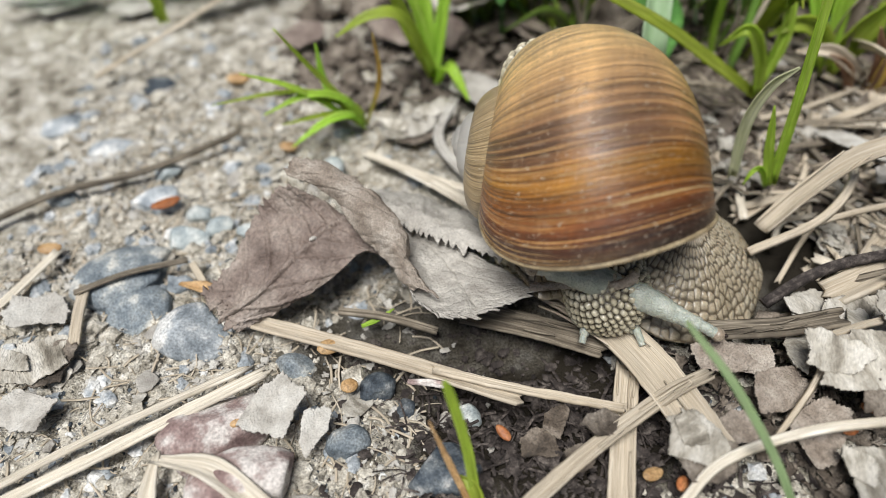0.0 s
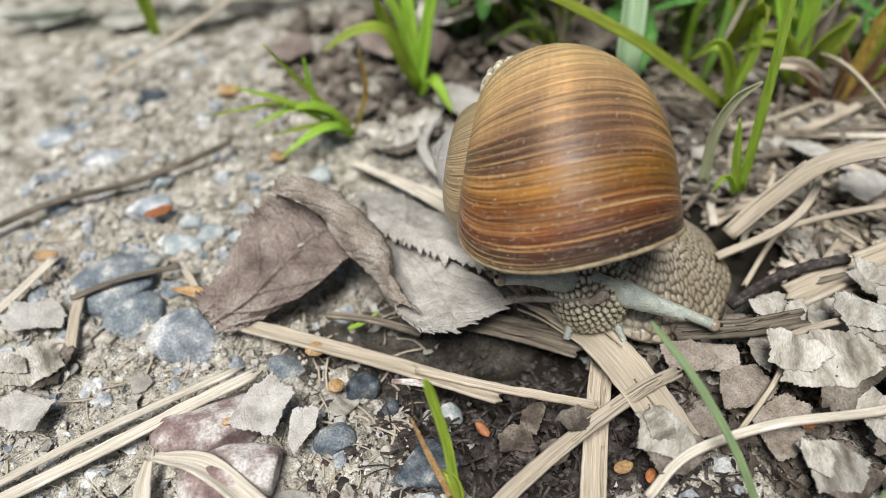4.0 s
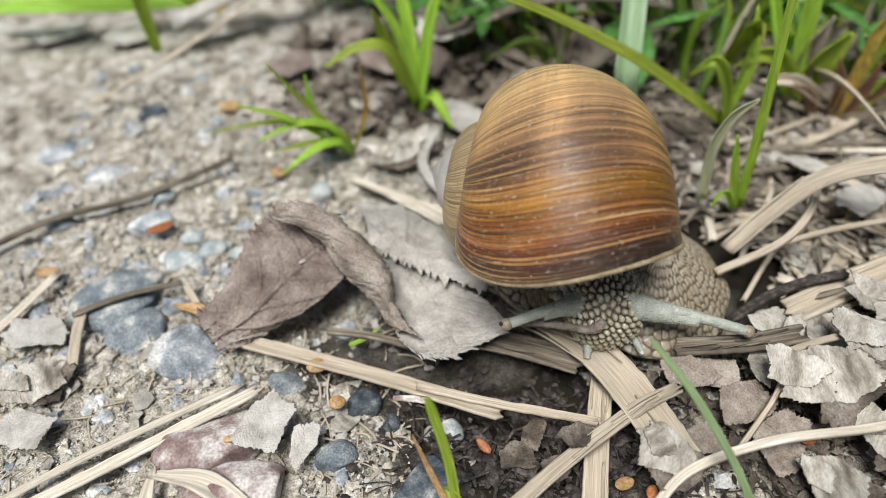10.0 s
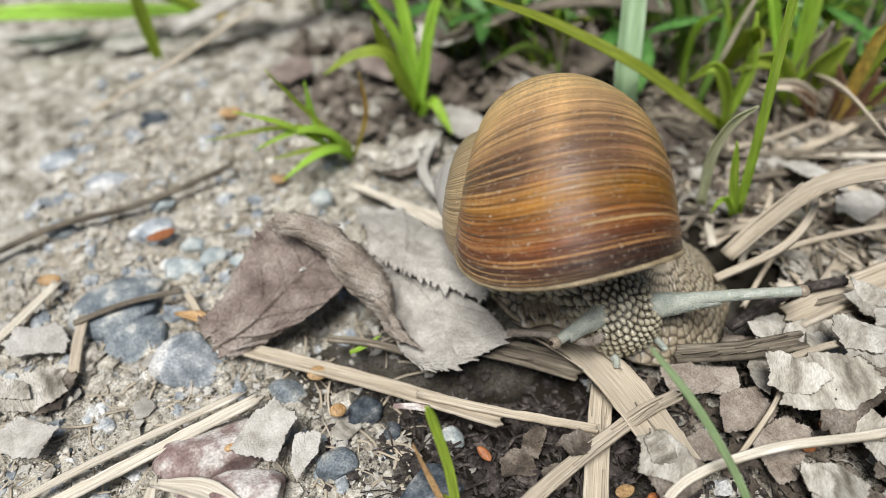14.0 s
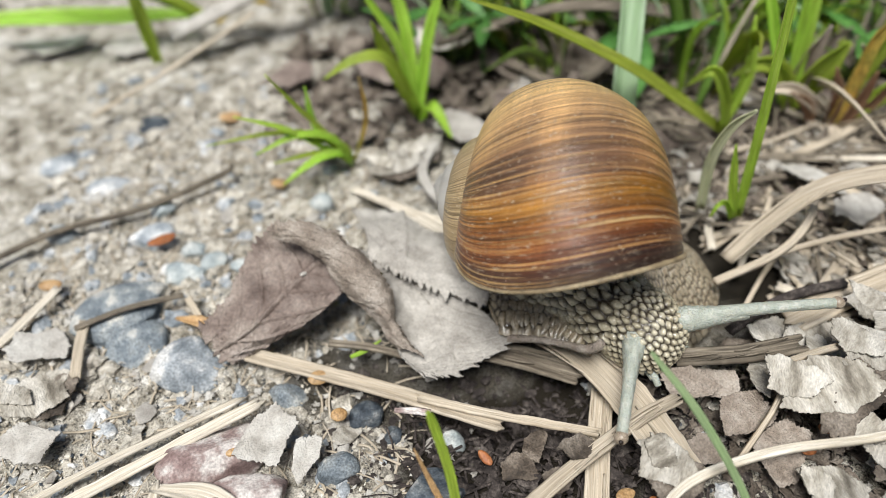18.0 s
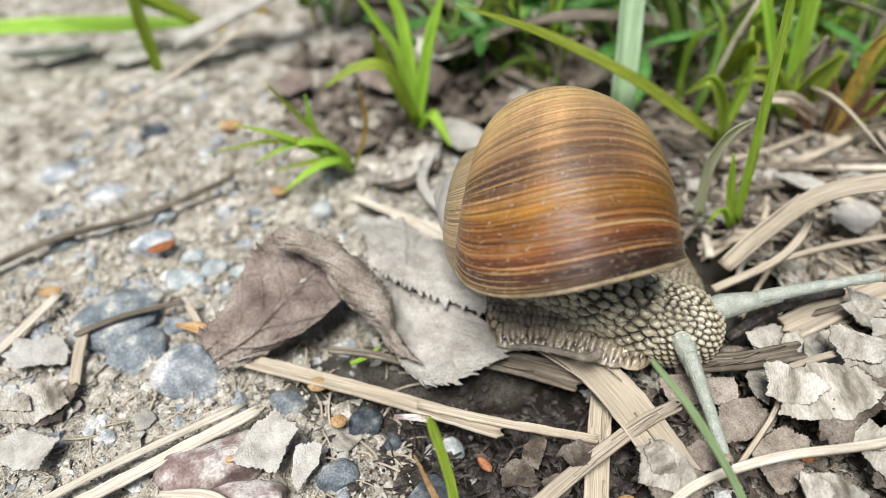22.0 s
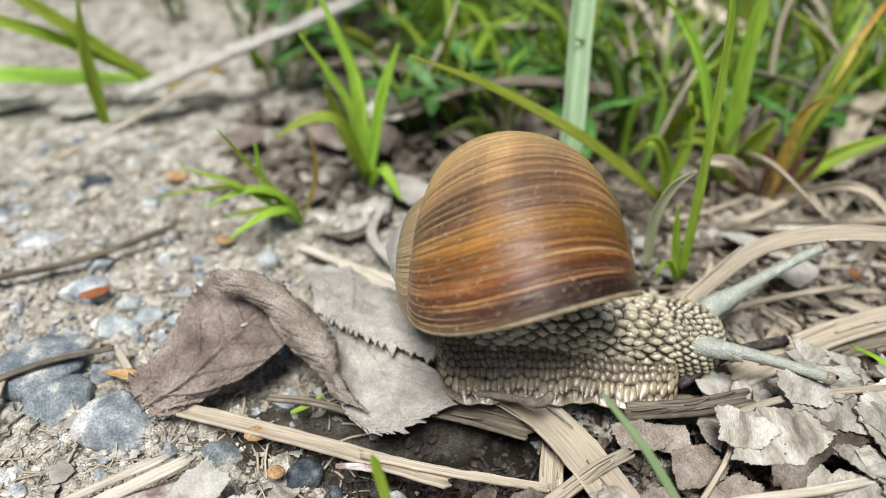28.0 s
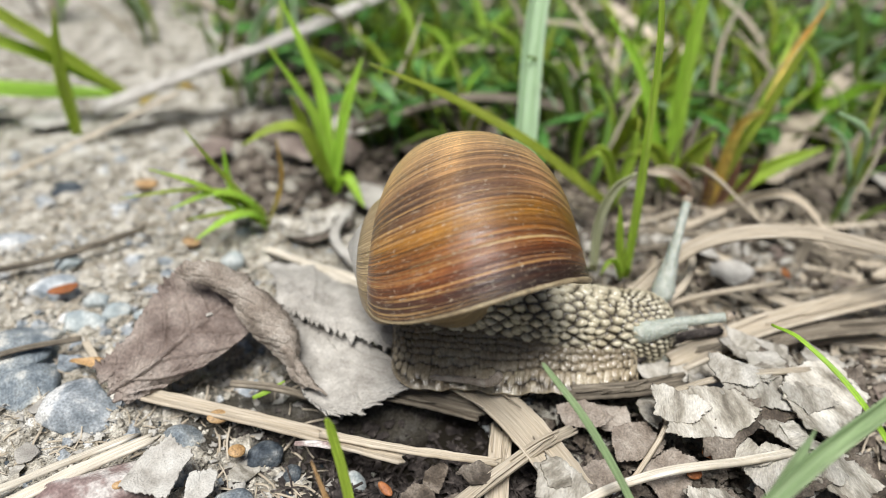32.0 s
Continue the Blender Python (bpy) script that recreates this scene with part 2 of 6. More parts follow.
    if sss:
        bsdf.inputs["Subsurface Weight"].default_value = sss
        bsdf.inputs["Subsurface Radius"].default_value = (1.0, 0.7, 0.45)
        bsdf.inputs["Subsurface Scale"].default_value = 0.0003
    add = nd.new("ShaderNodeMath")
    add.operation = "MULTIPLY_ADD"
    ln.new(n1.outputs["Fac"], add.inputs[0])
    add.inputs[1].default_value = 0.7
    ln.new(n2.outputs["Fac"], add.inputs[2])
    height = add.outputs[0]
    if net:
        # a fine network of veins or cells
        vo = nd.new("ShaderNodeTexVoronoi")
        vo.feature = "DISTANCE_TO_EDGE"
        vo.inputs["Scale"].default_value = scale / net[0]
        ln.new(sh.outputs[0], vo.inputs["Vector"])
        vm = nd.new("ShaderNodeMapRange")
        vm.inputs["From Max"].default_value = net[3] if len(net) > 3 else 0.12
        ln.new(vo.outputs["Distance"], vm.inputs["Value"])
        vr2 = nd.new("ShaderNodeMapRange")
        vr2.inputs["To Min"].default_value = 1 - net[1]
        ln.new(vm.outputs["Result"], vr2.inputs["Value"])
        m3 = nd.new("ShaderNodeMix")
        m3.data_type = "RGBA"
        m3.blend_type = "MULTIPLY"
        m3.inputs["Factor"].default_value = 1.0
        ln.new(col, m3.inputs["A"])
        ln.new(vr2.outputs["Result"], m3.inputs["B"])
        col = m3.outputs["Result"]
        ln.new(col, bsdf.inputs["Base Color"])
        a2 = nd.new("ShaderNodeMath")
        a2.operation = "MULTIPLY_ADD"
        ln.new(vm.outputs["Result"], a2.inputs[0])
        a2.inputs[1].default_value = net[2]
        ln.new(height, a2.inputs[2])
        height = a2.outputs[0]
    bp = nd.new("ShaderNodeBump")
    bp.inputs["Strength"].default_value = bump
    bp.inputs["Distance"].default_value = (relief or scale * 0.12) * MM
    ln.new(height, bp.inputs["Height"])
    ln.new(bp.outputs["Normal"], bsdf.inputs["Normal"])
    if translucent:
        tr = nd.new("ShaderNodeBsdfTranslucent")
        ln.new(col, tr.inputs["Color"])
        ms = nd.new("ShaderNodeMixShader")
        ms.inputs["Fac"].default_value = translucent
        ln.new(bsdf.outputs[0], ms.inputs[1])
        ln.new(tr.outputs[0], ms.inputs[2])
        ln.new(ms.outputs[0], nd["Material Output"].inputs["Surface"])
    return m


# the dark soil colour also holds the shade of hollow and litter gaps
SOIL = material("soil", [(0.3, (0.16, 0.148, 0.125)), (0.42, (0.4, 0.375, 0.32)), (0.54, (0.58, 0.555, 0.495)), (0.68, (0.74, 0.725, 0.68))], 4, fine=0.32,
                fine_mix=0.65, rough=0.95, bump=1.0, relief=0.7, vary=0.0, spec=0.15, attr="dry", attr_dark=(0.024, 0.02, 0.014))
GRIT = material("grit", [(0.3, (0.2, 0.188, 0.165)), (0.45, (0.46, 0.435, 0.38)), (0.6, (0.62, 0.595, 0.535)), (0.72, (0.74, 0.725, 0.68))], 2.2, fine=0.3, fine_mix=0.4, rough=0.92, bump=0.7, relief=0.3,
                vary=0.0, spec=0.2)
STONE_GREY = material("stone_grey", [(0.3, (0.13, 0.155, 0.175)), (0.44, (0.25, 0.28, 0.3)), (0.54, (0.36, 0.385, 0.39)), (0.63, (0.6, 0.59, 0.55))], 5, fine=0.35,
                      fine_mix=0.4, rough=0.75, bump=0.6, relief=0.35, vary=0.2, spec=0.3)
STONE_DARK = material("stone_dark", [(0.3, (0.05, 0.062, 0.075)), (0.46, (0.11, 0.13, 0.15)), (0.58, (0.22, 0.24, 0.25)), (0.68, (0.45, 0.45, 0.44))], 3, fine=0.3, fine_mix=0.4, rough=0.65, bump=0.6,
                      relief=0.3, vary=0.25, spec=0.35)
STONE_RED = material("stone_red", [(0.32, (0.22, 0.16, 0.155)), (0.44, (0.34, 0.265, 0.25)), (0.5, (0.43, 0.36, 0.34)), (0.58, (0.66, 0.63, 0.6))], 6, fine=0.4, fine_mix=0.3,
                     rough=0.75, bump=0.5, relief=0.3, vary=0.1, spec=0.3)
STONE_PALE = material("stone_pale", [(0.3, (0.3, 0.34, 0.355)), (0.5, (0.45, 0.49, 0.49)), (0.7, (0.68, 0.69, 0.66))], 4, fine=0.35, fine_mix=0.3, rough=0.8, bump=0.5, relief=0.3, vary=0.15)
STONE_BLUE = material("stone_bluish", [(0.3, (0.2, 0.225, 0.245)), (0.42, (0.33, 0.36, 0.38)), (0.52, (0.47, 0.495, 0.51)), (0.6, (0.7, 0.7, 0.68))], 5, fine=0.4, fine_mix=0.35, rough=0.75, bump=0.5,
                      relief=0.3, vary=0.12)
STRAW = material("straw", [(0.26, (0.44, 0.38, 0.295)), (0.4, (0.52, 0.46, 0.37)), (0.55, (0.59, 0.535, 0.445)), (0.7, (0.69, 0.64, 0.555))], 0.17, stretch=(0.02, 1, 1), coord="UV",
                 fine=0.1, fine_mix=0.22, rough=0.7, bump=0.6, relief=0.12, vary=0.18, translucent=0.1)
STRAW_PALE = material("straw_pale", [(0.26, (0.46, 0.41, 0.33)), (0.4, (0.59, 0.545, 0.46)), (0.55, (0.69, 0.65, 0.57)), (0.7, (0.79, 0.76, 0.69))], 0.17, stretch=(0.02, 1, 1), coord="UV",
                      fine=0.1, fine_mix=0.2, rough=0.7, bump=0.7, relief=0.1, vary=0.08, translucent=0.1)
# grey straw, its ramp darkened further for shade under leaf and litter
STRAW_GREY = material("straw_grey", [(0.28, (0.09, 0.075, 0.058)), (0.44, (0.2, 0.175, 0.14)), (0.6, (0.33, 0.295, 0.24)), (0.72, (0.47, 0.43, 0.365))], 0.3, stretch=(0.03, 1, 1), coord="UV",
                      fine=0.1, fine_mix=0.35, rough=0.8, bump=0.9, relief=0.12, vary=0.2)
DEAD_LEAF = material("dead_leaf", [(0.26, (0.34, 0.32, 0.29)), (0.42, (0.46, 0.44, 0.405)), (0.58, (0.55, 0.53, 0.49)), (0.74, (0.66, 0.64, 0.6))], 6, fine=0.4, fine_mix=0.16,
                     rough=0.75, bump=0.9, relief=0.3, vary=0.0, translucent=0.08, net=(0.8, 0.03, 0.06))
BROWN_LEAF = material("brown_leaf", [(0.28, (0.19, 0.15, 0.13)), (0.45, (0.31, 0.26, 0.23)), (0.6, (0.41, 0.36, 0.32)), (0.75, (0.53, 0.48, 0.44))], 7, fine=0.5, fine_mix=0.25, rough=0.6,
                      bump=0.8, relief=0.3, vary=0.12, translucent=0.08, net=(1.0, 0.05, 0.12))
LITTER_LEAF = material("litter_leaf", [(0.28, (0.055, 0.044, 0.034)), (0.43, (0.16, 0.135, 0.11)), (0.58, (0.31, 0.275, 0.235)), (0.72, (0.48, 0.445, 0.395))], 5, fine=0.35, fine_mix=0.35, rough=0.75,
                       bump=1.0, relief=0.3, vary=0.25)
RIM_LEAF = material("leaf_rim", [(0.28, (0.24, 0.2, 0.165)), (0.42, (0.36, 0.315, 0.27)), (0.56, (0.46, 0.415, 0.365)), (0.72, (0.56, 0.52, 0.47))], 4, fine=0.35, fine_mix=0.22,
                    rough=0.75, bump=1.0, relief=0.35, vary=0.0, net=(0.45, 0.04, 0.15))
FLAKE = material("flake_leaf", [(0.3, (0.24, 0.22, 0.185)), (0.4, (0.4, 0.375, 0.325)), (0.5, (0.56, 0.535, 0.48)), (0.66, (0.7, 0.68, 0.63))], 3.2, stretch=(1, 0.4, 1), fine=0.25, fine_mix=0.2, rough=0.85, bump=1.0,
                 relief=0.3, vary=0.2, translucent=0.06)
PALE_LEAF = material("pale_leaf", [(0.28, (0.4, 0.38, 0.345)), (0.45, (0.57, 0.55, 0.51)), (0.7, (0.7, 0.69, 0.65))], 4, fine=0.3, fine_mix=0.12, rough=0.85, bump=0.9, relief=0.3,
                     vary=0.08, translucent=0.08, net=(0.9, 0.04, 0.08))
GRASS = material("grass_blade", [(0.3, (0.33, 0.5, 0.05)), (0.5, (0.48, 0.64, 0.09)), (0.7, (0.6, 0.74, 0.16))], 0.7, stretch=(0.04, 1, 1), coord="UV", fine=0.22,
                 fine_mix=0.22, rough=0.42, bump=0.4, relief=0.1, vary=0.28, hue=0.02, gain=1.0, translucent=0.55)
GRASS_PALE = material("grass_pale", [(0.3, (0.4, 0.58, 0.32)), (0.55, (0.55, 0.72, 0.47)), (0.75, (0.66, 0.8, 0.6))], 0.5, stretch=(0.03, 1, 1), coord="UV", fine=0.2, fine_mix=0.2,
                      rough=0.4, bump=0.4, relief=0.12, vary=0.1, gain=1.0, translucent=0.5)
GRASS_YELLOW = material("grass_yellow", [(0.3, (0.33, 0.36, 0.06)), (0.5, (0.52, 0.38, 0.08)), (0.7, (0.55, 0.25, 0.05))], 5, stretch=(0.3, 1, 1), coord="UV", fine=0.4,
                        rough=0.5, bump=0.3, relief=0.1, vary=0.2, gain=1.0, translucent=0.3)
GRASS_WAN = material("grass_wan", [(0.3, (0.5, 0.52, 0.3)), (0.5, (0.62, 0.64, 0.42)), (0.7, (0.72, 0.72, 0.54))], 0.5, stretch=(0.03, 1, 1), coord="UV", fine=0.2, fine_mix=0.2,
                     rough=0.5, bump=0.4, relief=0.1, vary=0.1, gain=1.0, translucent=0.4)
# darker copy of the grass blade, with the verge's shade in its green
GRASS_SHADED = material("grass_shaded", [(0.3, (0.1, 0.19, 0.03)), (0.5, (0.17, 0.28, 0.05)), (0.7, (0.26, 0.37, 0.09))], 0.7, stretch=(0.04, 1, 1), coord="UV", fine=0.22, fine_mix=0.22,
                      rough=0.42, bump=0.4, relief=0.1, vary=0.35, hue=0.02, gain=1.0, translucent=0.4)
GRASS_FAINT = material("grass_faint", [(0.3, (0.2, 0.3, 0.13)), (0.5, (0.29, 0.4, 0.2)), (0.7, (0.38, 0.48, 0.27))], 0.7, stretch=(0.04, 1, 1), coord="UV", fine=0.22,
                       fine_mix=0.2, rough=0.5, bump=0.4, relief=0.1, vary=0.0, gain=1.0, translucent=0.35)
ORANGE = material("orange_chip", [(0.3, (0.3, 0.13, 0.06)), (0.55, (0.43, 0.21, 0.1)), (0.75, (0.56, 0.36, 0.2))], 3, fine=0.4, rough=0.5, bump=0.3, vary=0.2)
SHEATH = material("brown_sheath", [(0.3, (0.16, 0.09, 0.06)), (0.5, (0.27, 0.17, 0.11)), (0.7, (0.42, 0.3, 0.2))], 0.6, stretch=(0.05, 1, 1), coord="UV", fine=0.2, fine_mix=0.3,
                  rough=0.6, bump=0.5, relief=0.12, vary=0.2)
TWIG = material("twig", [(0.3, (0.045, 0.038, 0.034)), (0.5, (0.1, 0.085, 0.078)), (0.7, (0.24, 0.215, 0.195))], 1.5, fine=0.25, fine_mix=0.4, rough=0.85, bump=0.8, relief=0.2, vary=0.2)
SEED = material("seed_husk", [(0.3, (0.36, 0.24, 0.12)), (0.6, (0.54, 0.4, 0.24)), (0.8, (0.68, 0.56, 0.4))], 2, fine=0.3, rough=0.5, bump=0.4, vary=0.1)
# snail skins: attr_dark is the shade painted into grooves between tubercles
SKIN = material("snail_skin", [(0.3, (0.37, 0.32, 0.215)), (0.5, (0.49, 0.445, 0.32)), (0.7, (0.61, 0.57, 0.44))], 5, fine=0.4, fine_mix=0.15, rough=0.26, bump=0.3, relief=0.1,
                vary=0.0, spec=0.6, sss=0.04, attr="skin_shade", attr_dark=(0.025, 0.017, 0.009), rough_var=0.1, gain=1.0)
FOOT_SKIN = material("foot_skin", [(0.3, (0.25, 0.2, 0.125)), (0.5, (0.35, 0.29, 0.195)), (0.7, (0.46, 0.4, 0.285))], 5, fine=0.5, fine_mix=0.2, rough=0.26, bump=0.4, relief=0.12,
                     vary=0.0, spec=0.55, sss=0.05, attr="skin_shade", attr_dark=(0.025, 0.017, 0.009), rough_var=0.1, gain=1.0)
TENTACLE = material("tentacle_skin", [(0.3, (0.3, 0.335, 0.285)), (0.5, (0.39, 0.42, 0.36)), (0.7, (0.5, 0.52, 0.46))], 1.6, fine=0.3, fine_mix=0.12, rough=0.32, bump=0.9, relief=0.18,
                    vary=0.0, spec=0.5, sss=0.25, net=(0.55, 0.08, 0.3, 0.2), gain=1.0)
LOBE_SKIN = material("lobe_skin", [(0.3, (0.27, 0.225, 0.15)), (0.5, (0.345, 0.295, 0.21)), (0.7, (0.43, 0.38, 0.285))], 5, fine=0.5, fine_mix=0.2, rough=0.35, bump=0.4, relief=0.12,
                     vary=0.0, spec=0.5, sss=0.2, attr="skin_shade", attr_dark=(0.085, 0.066, 0.042), rough_var=0.12, gain=1.0)
EYE = material("eye_bulb", [(0.3, (0.3, 0.25, 0.2)), (0.7, (0.45, 0.4, 0.33))], 1, rough=0.3, bump=0.1, vary=0.0)
PUPIL = material("pupil", [(0.3, (0.03, 0.025, 0.02)), (0.7, (0.07, 0.05, 0.04))], 1, rough=0.3, bump=0.1, vary=0.0)
LIP = material("shell_lip", [(0.3, (0.26, 0.21, 0.14)), (0.55, (0.38, 0.32, 0.22)), (0.8, (0.52, 0.46, 0.34))], 3, fine=0.4, rough=0.45, bump=0.3, vary=0.0)


def shell_material():
    m = bpy.data.materials.new("snail_shell")
    m.use_nodes = True
    nd, ln = m.node_tree.nodes, m.node_tree.links
    b = nd["Principled BSDF"]
    uvn = nd.new("ShaderNodeUVMap")
    uvn.uv_map = "map"

    def tex(su, sv, detail, rough=0.6, dist=0.0):
        mp = nd.new("ShaderNodeMapping")
        mp.inputs["Scale"].default_value = (su, sv, 1)
        ln.new(uvn.outputs[0], mp.inputs["Vector"])
        n = nd.new("ShaderNodeTexNoise")
        n.inputs["Scale"].default_value = 1.0
        n.inputs["Detail"].default_value = detail
        n.inputs["Roughness"].default_value = rough
        n.inputs["Distortion"].default_value = dist
        ln.new(mp.outputs[0], n.inputs["Vector"])
        return n.outputs["Fac"]

    def math_node(op, a, c, d=None):
        n = nd.new("ShaderNodeMath")
        n.operation = op
        for i, q in enumerate((a, c, d)):
            if q is None:
                continue
            if isinstance(q, (int, float)):
                n.inputs[i].default_value = q
            else:
                ln.new(q, n.inputs[i])
        return n.outputs[0]
    def fact(name, lo, hi):
        at = nd.new("ShaderNodeAttribute")
        at.attribute_name = name
        mr = nd.new("ShaderNodeMapRange")
        mr.inputs["From Min"].default_value = lo
        mr.inputs["From Max"].default_value = hi
        ln.new(at.outputs["Fac"], mr.inputs["Value"])
        return mr.outputs["Result"]

    def ramp_node(stops, fac):
        cr = nd.new("ShaderNodeValToRGB")
        el = cr.color_ramp.elements
        while len(el) < len(stops):
            el.new(0.5)
        for e, (p, c) in zip(el, stops):
            e.position, e.color = p, (*c, 1)
        ln.new(fac, cr.inputs["Fac"])
        return cr.outputs["Color"]

    def blend(kind, fac, a, c):
        mx = nd.new("ShaderNodeMix")
        mx.data_type = "RGBA"
        mx.blend_type = kind
        for key, q in (("Factor", fac), ("A", a), ("B", c)):
            if isinstance(q, (int, float)):
                mx.inputs[key].default_value = q
            elif isinstance(q, tuple):
                mx.inputs[key].default_value = (*q, 1)
            else:
                ln.new(q, mx.inputs[key])
        return mx.outputs["Result"]

    def grey(stops, fac):
        return ramp_node([(p, (v, v, v)) for p, v in stops], fac)
    patch = tex(0.3, 0.07, 3, 0.55, 0.5)
    mid = tex(0.75, 0.02, 3, 0.6, 0.2)
    lines = tex(3.0, 0.02, 3, 0.7, 0.3)
    hair = tex(7.5, 0.035, 2, 0.8, 0.3)
    spiral = tex(0.12, 2.6, 3, 0.7)
    # growth-zone colours, from the lip back along the whorl; last stops include painted sheen
    turn = math_node("ADD", fact("turn", 0.0, 2.0), math_node("MULTIPLY_ADD", mid, 0.1, -0.05))
    turn = math_node("ADD", turn, math_node("MULTIPLY_ADD", patch, 0.08, -0.04))
    zone = ramp_node([(0.0, (0.022, 0.009, 0.004)), (0.05, (0.055, 0.016, 0.005)), (0.1, (0.16, 0.045, 0.007)), (0.17, (0.22, 0.072, 0.009)), (0.23, (0.3, 0.13, 0.013)), (0.285, (0.28, 0.115, 0.016)),
                      (0.315, (0.19, 0.088, 0.032)), (0.4, (0.29, 0.15, 0.06)), (0.52, (0.54, 0.32, 0.135)), (0.7, (0.68, 0.44, 0.19)), (1.0, (0.7, 0.49, 0.24))], turn)
    # faint spiral bands, clearest on the middle of the whorl
    band = grey([(0.25, 0.0), (0.37, 0.9), (0.52, 1.0), (0.585, 0.12), (0.62, 0.12), (0.69, 1.0), (0.82, 0.9), (0.93, 0.1)], fact("across", -1.2, 1.2))
    where = grey([(0.0, 0.35), (0.1, 0.2), (0.24, 0.25), (0.3, 0.68), (0.48, 0.6), (0.62, 0.25), (1.0, 0.15)], turn)
    cover = blend("MULTIPLY", 1.0, band, where)
    col = blend("MIX", cover, zone, (0.085, 0.046, 0.03))
    # streaks along the growth lines
    streak = math_node("ADD", math_node("MULTIPLY", lines, 0.55), math_node("ADD", math_node("MULTIPLY", hair, 0.5), math_node("MULTIPLY", mid, 0.15)))
    col = blend("MULTIPLY", 1.0, col, grey([(0.5, 0.34), (0.565, 0.7), (0.6, 1.05), (0.66, 1.9)], streak))
    pale = grey([(0.565, 0.0), (0.6, 1.0)], lines)
    col = blend("MIX", math_node("MULTIPLY", pale, math_node("MULTIPLY_ADD", patch, 1.6, -0.2)), col, (0.7, 0.43, 0.16))
    rare = grey([(0.615, 0.0), (0.635, 1.0)], tex(1.5, 0.014, 3, 0.75, 0.2))
    col = blend("MIX", math_node("MULTIPLY", rare, 0.75), col, (0.66, 0.46, 0.2))
    deep = grey([(0.37, 1.0), (0.4, 0.0)], tex(1.8, 0.016, 3, 0.75, 0.25))
    col = blend("MIX", math_node("MULTIPLY", deep, 0.5), col, (0.05, 0.02, 0.008))
    col = blend("MULTIPLY", 1.0, col, grey([(0.35, 0.84), (0.65, 1.1)], spiral))
    old = ramp_node([(0.45, (0.12, 0.085, 0.045)), (0.58, (0.26, 0.19, 0.1)), (0.68, (0.4, 0.31, 0.18)), (0.8, (0.6, 0.52, 0.37))], streak)
    # older whorls are bleached, the apex nearly white; sky sheen painted on the top
    age = fact("age", 0.0, 1.0)
    bleach_sheen = grey([(0.3, 0.92), (0.6, 0.78), (0.72, 0.72), (0.8, 0.55), (0.9, 0.0)], age)
    col = blend("MIX", bleach_sheen, col, old)
    col = blend("MIX", grey([(0.1, 0.8), (0.28, 0.0)], age), col, (0.6, 0.6, 0.58))
    # pale worn specks, scratches along and across the growth lines
    sp = tex(1.6, 1.1, 6, 0.85)
    spk = nd.new("ShaderNodeMapRange")
    spk.inputs["From Min"].default_value = 0.595
    spk.inputs["From Max"].default_value = 0.615
    ln.new(sp, spk.inputs["Value"])
    sc = tex(5.0, 0.35, 4, 0.8, 0.3)
    sck = nd.new("ShaderNodeMapRange")
    sck.inputs["From Min"].default_value = 0.6
    sck.inputs["From Max"].default_value = 0.66
    ln.new(sc, sck.inputs["Value"])
    worn = math_node("MAXIMUM", math_node("MULTIPLY", spk.outputs["Result"], 0.9), math_node("MULTIPLY", sck.outputs["Result"], 0.5))
    ln.new(blend("MIX", worn, col, (0.7, 0.6, 0.44)), b.inputs["Base Color"])
    rr = nd.new("ShaderNodeMapRange")
    rr.inputs["To Min"].default_value = 0.25
    rr.inputs["To Max"].default_value = 0.6
    ln.new(lines, rr.inputs["Value"])
    ln.new(rr.outputs["Result"], b.inputs["Roughness"])
    b.inputs["Specular IOR Level"].default_value = 0.3
    b.inputs["Coat Weight"].default_value = 0.6
    b.inputs["Coat Roughness"].default_value = 0.26
    bp = nd.new("ShaderNodeBump")
    bp.inputs["Strength"].default_value = 1.0
    bp.inputs["Distance"].default_value = 0.00028
    h = math_node("ADD", math_node("MULTIPLY", lines, 0.9), math_node("ADD", math_node("MULTIPLY", mid, 0.8), math_node("MULTIPLY", hair, 0.9)))
    ln.new(math_node("ADD", h, math_node("MULTIPLY", worn, 0.25)), bp.inputs["Height"])
    ln.new(bp.outputs["Normal"], b.inputs["Normal"])
    film = nd.new("ShaderNodeBump")
    film.inputs["Strength"].default_value = 0.6
    film.inputs["Distance"].default_value = 0.00012
    ln.new(h, film.inputs["Height"])
    ln.new(film.outputs["Normal"], b.inputs["Coat Normal"])
    return m


SHELL = shell_material()

# ---- ground: one sheet, fine near the snail, reaching far out ----
def ground_height(x, y):
    """Height of the bare ground in millimetres."""
    x, y = np.asarray(x, float), np.asarray(y, float)
    z = 1.6 * fbm2(x, y, 22, 4, 3) + 0.9 * fbm2(x, y, 5, 4, 9) - 1.1 * np.abs(fbm2(x, y, 7, 3, 17))
    z = z - 8.5 * np.exp(-(((x - 9) / 17) ** 2 + ((y + 30) / 8) ** 2))
    z = z - 3.0 * np.exp(-(((x + 18) / 9) ** 2 + ((y + 12) / 8) ** 2))
    lit = 1 / (1 + np.exp(np.clip(-(x - 34) / 7, -50, 50)))
    z = z - 2.0 * lit
    back = 1 / (1 + np.exp(np.clip(-(y - 45 + 0.25 * x) / 9, -50, 50))) / (1 + np.exp(np.clip(-(x + 25) / 12, -50, 50)))
    z = z + back * (2 + 2.5 * fbm2(x, y, 30, 3, 5))
    return z - 1.2


